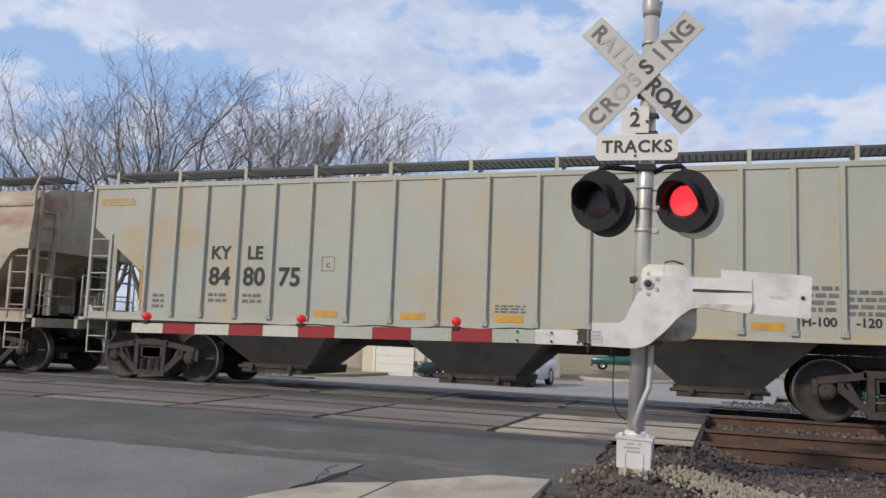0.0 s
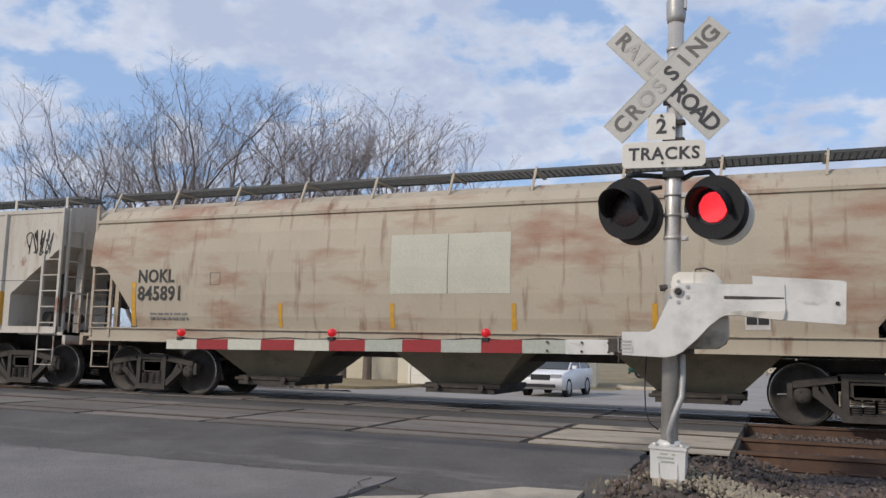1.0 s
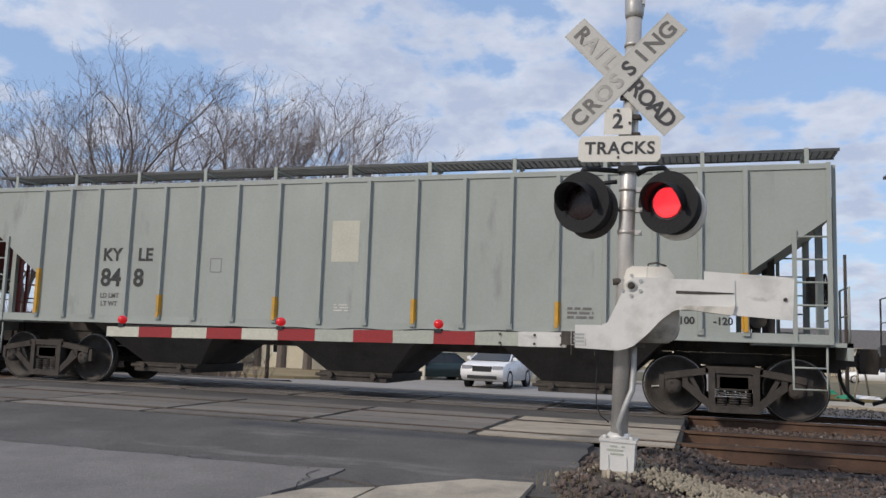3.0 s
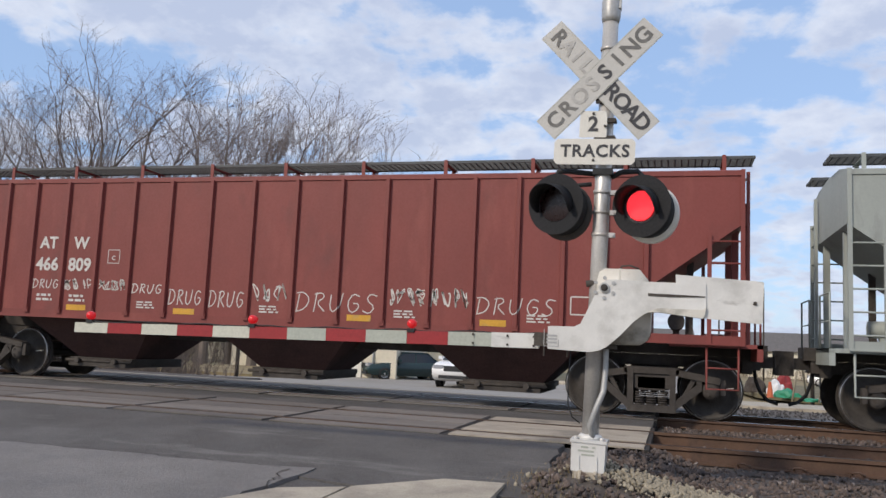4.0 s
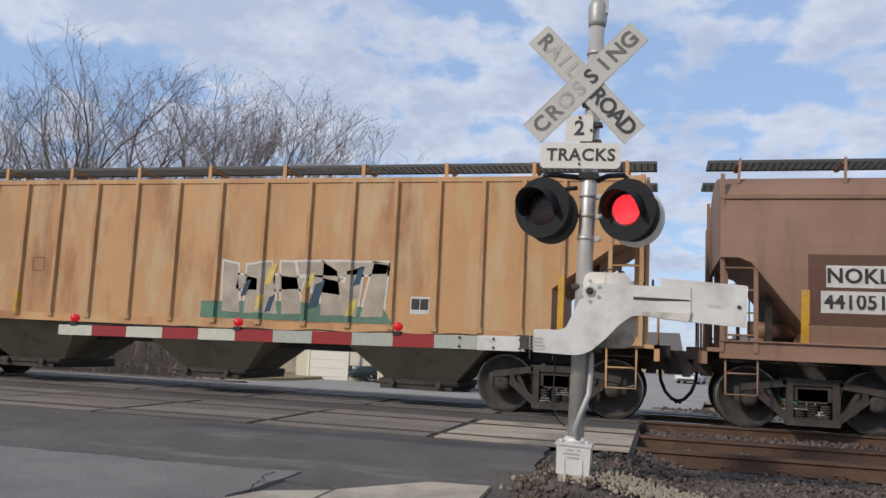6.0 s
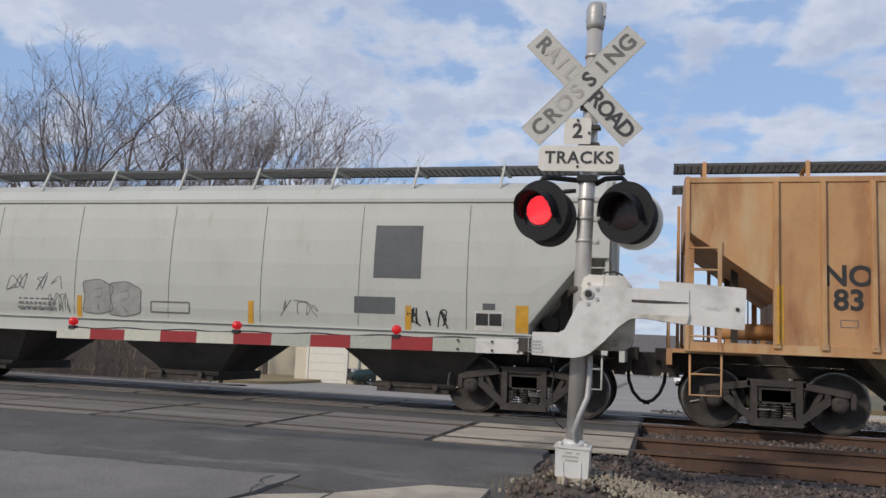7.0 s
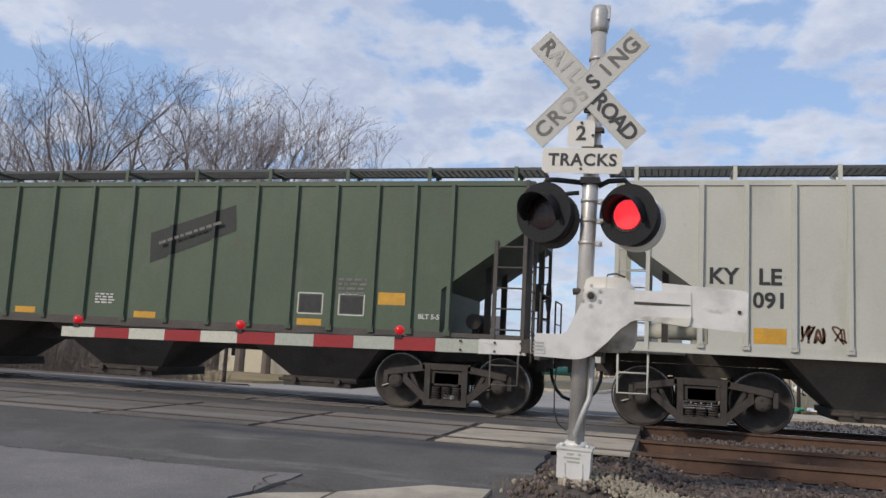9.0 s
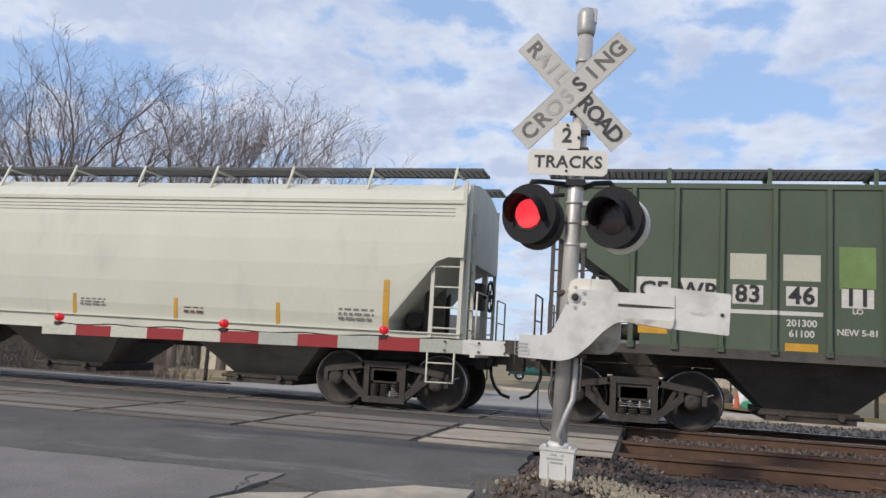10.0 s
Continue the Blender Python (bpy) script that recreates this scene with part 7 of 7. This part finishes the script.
road_vehicle("white_sedan", "white saloon car parked in a yard", pose(13.0, 62, -1.1, 0, 0, -8), CAR_WHITE, 4.6, 1.75, SEDAN, ((-1.0, 1.6, 0.9), (-0.35, 1.0, 1.38)), 0.32, (-1.4, 1.4))
road_vehicle("white_hatchback", "white car parked far along the side street", pose(3.0, 62, -1.1, 0, 0, 78), CAR_WHITE, 4.4, 1.75, SEDAN, ((-1.0, 1.9, 0.9), (-0.35, 1.6, 1.42)), 0.32, (-1.35, 1.35))


# grass island and kerb
def island(x0, x1, y0, y1, label, material=GRASS):
    bm = bmesh.new()
    n = 24
    ring = [(x0 + (x1 - x0) / 2 * (1 + math.copysign(abs(math.cos(a)) ** 0.5, math.cos(a))), y0 + (y1 - y0) / 2 * (1 + math.copysign(abs(math.sin(a)) ** 0.5, math.sin(a)))) for a in [2 * math.pi * i / n for i in range(n)]]
    lo = [bm.verts.new((x, y, level(x, y) - 0.1)) for x, y in ring]
    hi = [bm.verts.new((x, y, level(x, y) + 0.14)) for x, y in ring]
    bm.faces.new(hi)
    for i in range(n):
        bm.faces.new((lo[i], lo[(i + 1) % n], hi[(i + 1) % n], hi[i]))
    return tagged(part("grass_island", bm, material, None), label, "lawn", kind="structure")


island(-7.8, -2.6, 36.0, 62, "dry grass island with a low kerb beside the street", YARD)
bm = bmesh.new()
pipe(bm, [(x, y, level(x, y) + 0.06) for x, y in ((-7.6, 38.5), (-6.9, 36.4), (-5.4, 35.7), (-3.9, 36.0), (-2.7, 37.6), (-2.3, 42), (-2.0, 62))], 0.16, 8)
tagged(part("kerb", bm, CONCRETE, None, smooth=True), "buff concrete kerb round the grass island", "kerb", kind="structure")
island(4.2, 60, 29.0, 58, "olive-brown winter lawn of a yard beyond the street", YARD)
bm = bmesh.new()
for k in range(14):      # slabs of the walk along the yard
    x = 3.2 + k * 2.02
    box(bm, x, x + 2.0, 25.6, 28.95, -1.25, level(x, 27.5) + 0.012 + 0.004 * (k % 2))
tagged(part("yard_walk", bm, CONCRETE, None), "buff concrete walk along the edge of the yard", "pavement", kind="structure")
island(-30, -16.0, 23.5, 34, "rough dry lawn before the garage")

for x, y, hgt in ((8.2, 31.0, 1.95), (13.4, 32.0, 1.95)):
    bm = bmesh.new()
    box(bm, x - 0.13, x + 0.13, y - 0.13, y + 0.13, level(x, y) - 0.2, level(x, y) + hgt)
    bevel(bm, 0.03, 2)
    tagged(part("timber_post", bm, WOOD, None), "pale square timber post standing in the grass", "post", "timber posts")
for x, y, hgt in ((6.6, 31.5, 6.5), (10.6, 31.0, 6.0), (-17.2, 22.0, 3.2), (4.6, 74, 9.0), (9, 78, 9.0)):
    bm = bmesh.new()
    tube(bm, (x, y, level(x, y) - 0.2), (x, y, level(x, y) + hgt), 0.09, 0.07, 10)
    tagged(part("utility_pole", bm, TIE, None), "thin dark pole behind the railway", "pole", "poles")


def swing_frame():
    ob = thing("swing_frame", "splayed wooden swing frame with green canvas", "play frame")
    for x in (6.0, 7.1):
        for s in (-1, 1):
            bm = bmesh.new()
            tube(bm, (x + s * 0.4, 31.0 + s * 0.6, -0.9), (x, 31.0, 1.3), 0.045, n=8)
            part("leg", bm, WOOD, ob)
    bm = bmesh.new()
    tube(bm, (5.9, 31.0, 1.3), (7.2, 31.0, 1.3), 0.05, n=8)
    part("beam", bm, WOOD, ob)


swing_frame()


def heap(name, at, size, material, seed, label, category):
    """A crumpled low heap."""
    bm = bmesh.new()
    bmesh.ops.create_icosphere(bm, subdivisions=3, radius=1)
    for v in bm.verts:
        k = 1 + 0.45 * noise.noise(v.co * 1.8 + Vector((seed, 0, 0)))
        v.co = Vector((v.co.x * size[0] * k, v.co.y * size[1] * k, max(-0.1, v.co.z) * size[2] * k))
    return tagged(part(name, bm, material, None, at=pose(*at)), label, category)


heap("canvas_heap", (5.8, 33.6, -0.85), (0.62, 0.35, 0.36), PLASTIC_GREEN, 1, "heap of green canvas on the grass", "canvas")
heap("tarp", (7.2, 31.0, -0.85), (0.7, 0.35, 0.13), CLOTH_WHITE, 2, "crumpled white tarpaulin on the ground", "tarp")
heap("canvas_strip", (6.4, 30.6, -0.85), (0.45, 0.3, 0.13), PLASTIC_GREEN, 6, "strip of green canvas beside the white tarpaulin", "canvas")
heap("red_slide", (5.9, 36.5, -0.8), (0.55, 0.25, 0.9), PLASTIC_RED, 3, "red plastic play slide", "toy")
heap("white_bundle", (5.5, 35.8, -0.8), (0.4, 0.2, 0.62), CLOTH_WHITE, 4, "pale bundle lying before the red slide", "bundle")
heap("dark_heap", (4.7, 37.5, -0.8), (0.55, 0.4, 0.7), TIE, 5, "dark clutter in the yard", "clutter")
bm = bmesh.new()
lathe(bm, [(0.2, 0.0), (0.2, 0.03), (0.17, 0.03), (0.15, 0.05), (0.06, 0.7), (0, 0.7)], 16, pose(4.75, 31.0, -0.8, 90))
tagged(part("traffic_cone", bm, PLASTIC_ORANGE, None), "orange traffic cone beside the street", "cone")


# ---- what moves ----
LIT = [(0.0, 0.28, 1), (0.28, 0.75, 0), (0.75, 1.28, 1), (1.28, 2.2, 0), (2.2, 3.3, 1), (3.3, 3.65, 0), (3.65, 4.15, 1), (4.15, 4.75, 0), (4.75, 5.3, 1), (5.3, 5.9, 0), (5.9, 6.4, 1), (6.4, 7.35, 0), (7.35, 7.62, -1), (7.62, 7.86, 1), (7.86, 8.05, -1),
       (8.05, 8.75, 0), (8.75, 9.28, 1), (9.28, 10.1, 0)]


def motions():
    end = 10.0
    for car in CARS:
        x0 = car.matrix_basis.translation.x
        walk(car, [(t, pose(x0 + SPEED * t, CAR_Y, 0)) for t in span(0.0, end, 20)])
    for wheel, x in WHEELS:
        rows = []
        for k in range(301):
            t = k / 30
            rows.append((t, pose(x, 0, 0.457, 0, math.degrees(SPEED * t / 0.457) % 360, 0)))
        walk(wheel, rows)
    # Half-turns of the added boards stand in for switching the lamps.
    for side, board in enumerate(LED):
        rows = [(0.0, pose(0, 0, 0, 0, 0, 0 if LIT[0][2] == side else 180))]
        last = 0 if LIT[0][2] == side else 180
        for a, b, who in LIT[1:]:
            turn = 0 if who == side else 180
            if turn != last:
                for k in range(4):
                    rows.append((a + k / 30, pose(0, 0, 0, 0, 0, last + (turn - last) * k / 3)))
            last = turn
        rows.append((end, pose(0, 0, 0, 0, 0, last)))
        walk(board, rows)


motions()
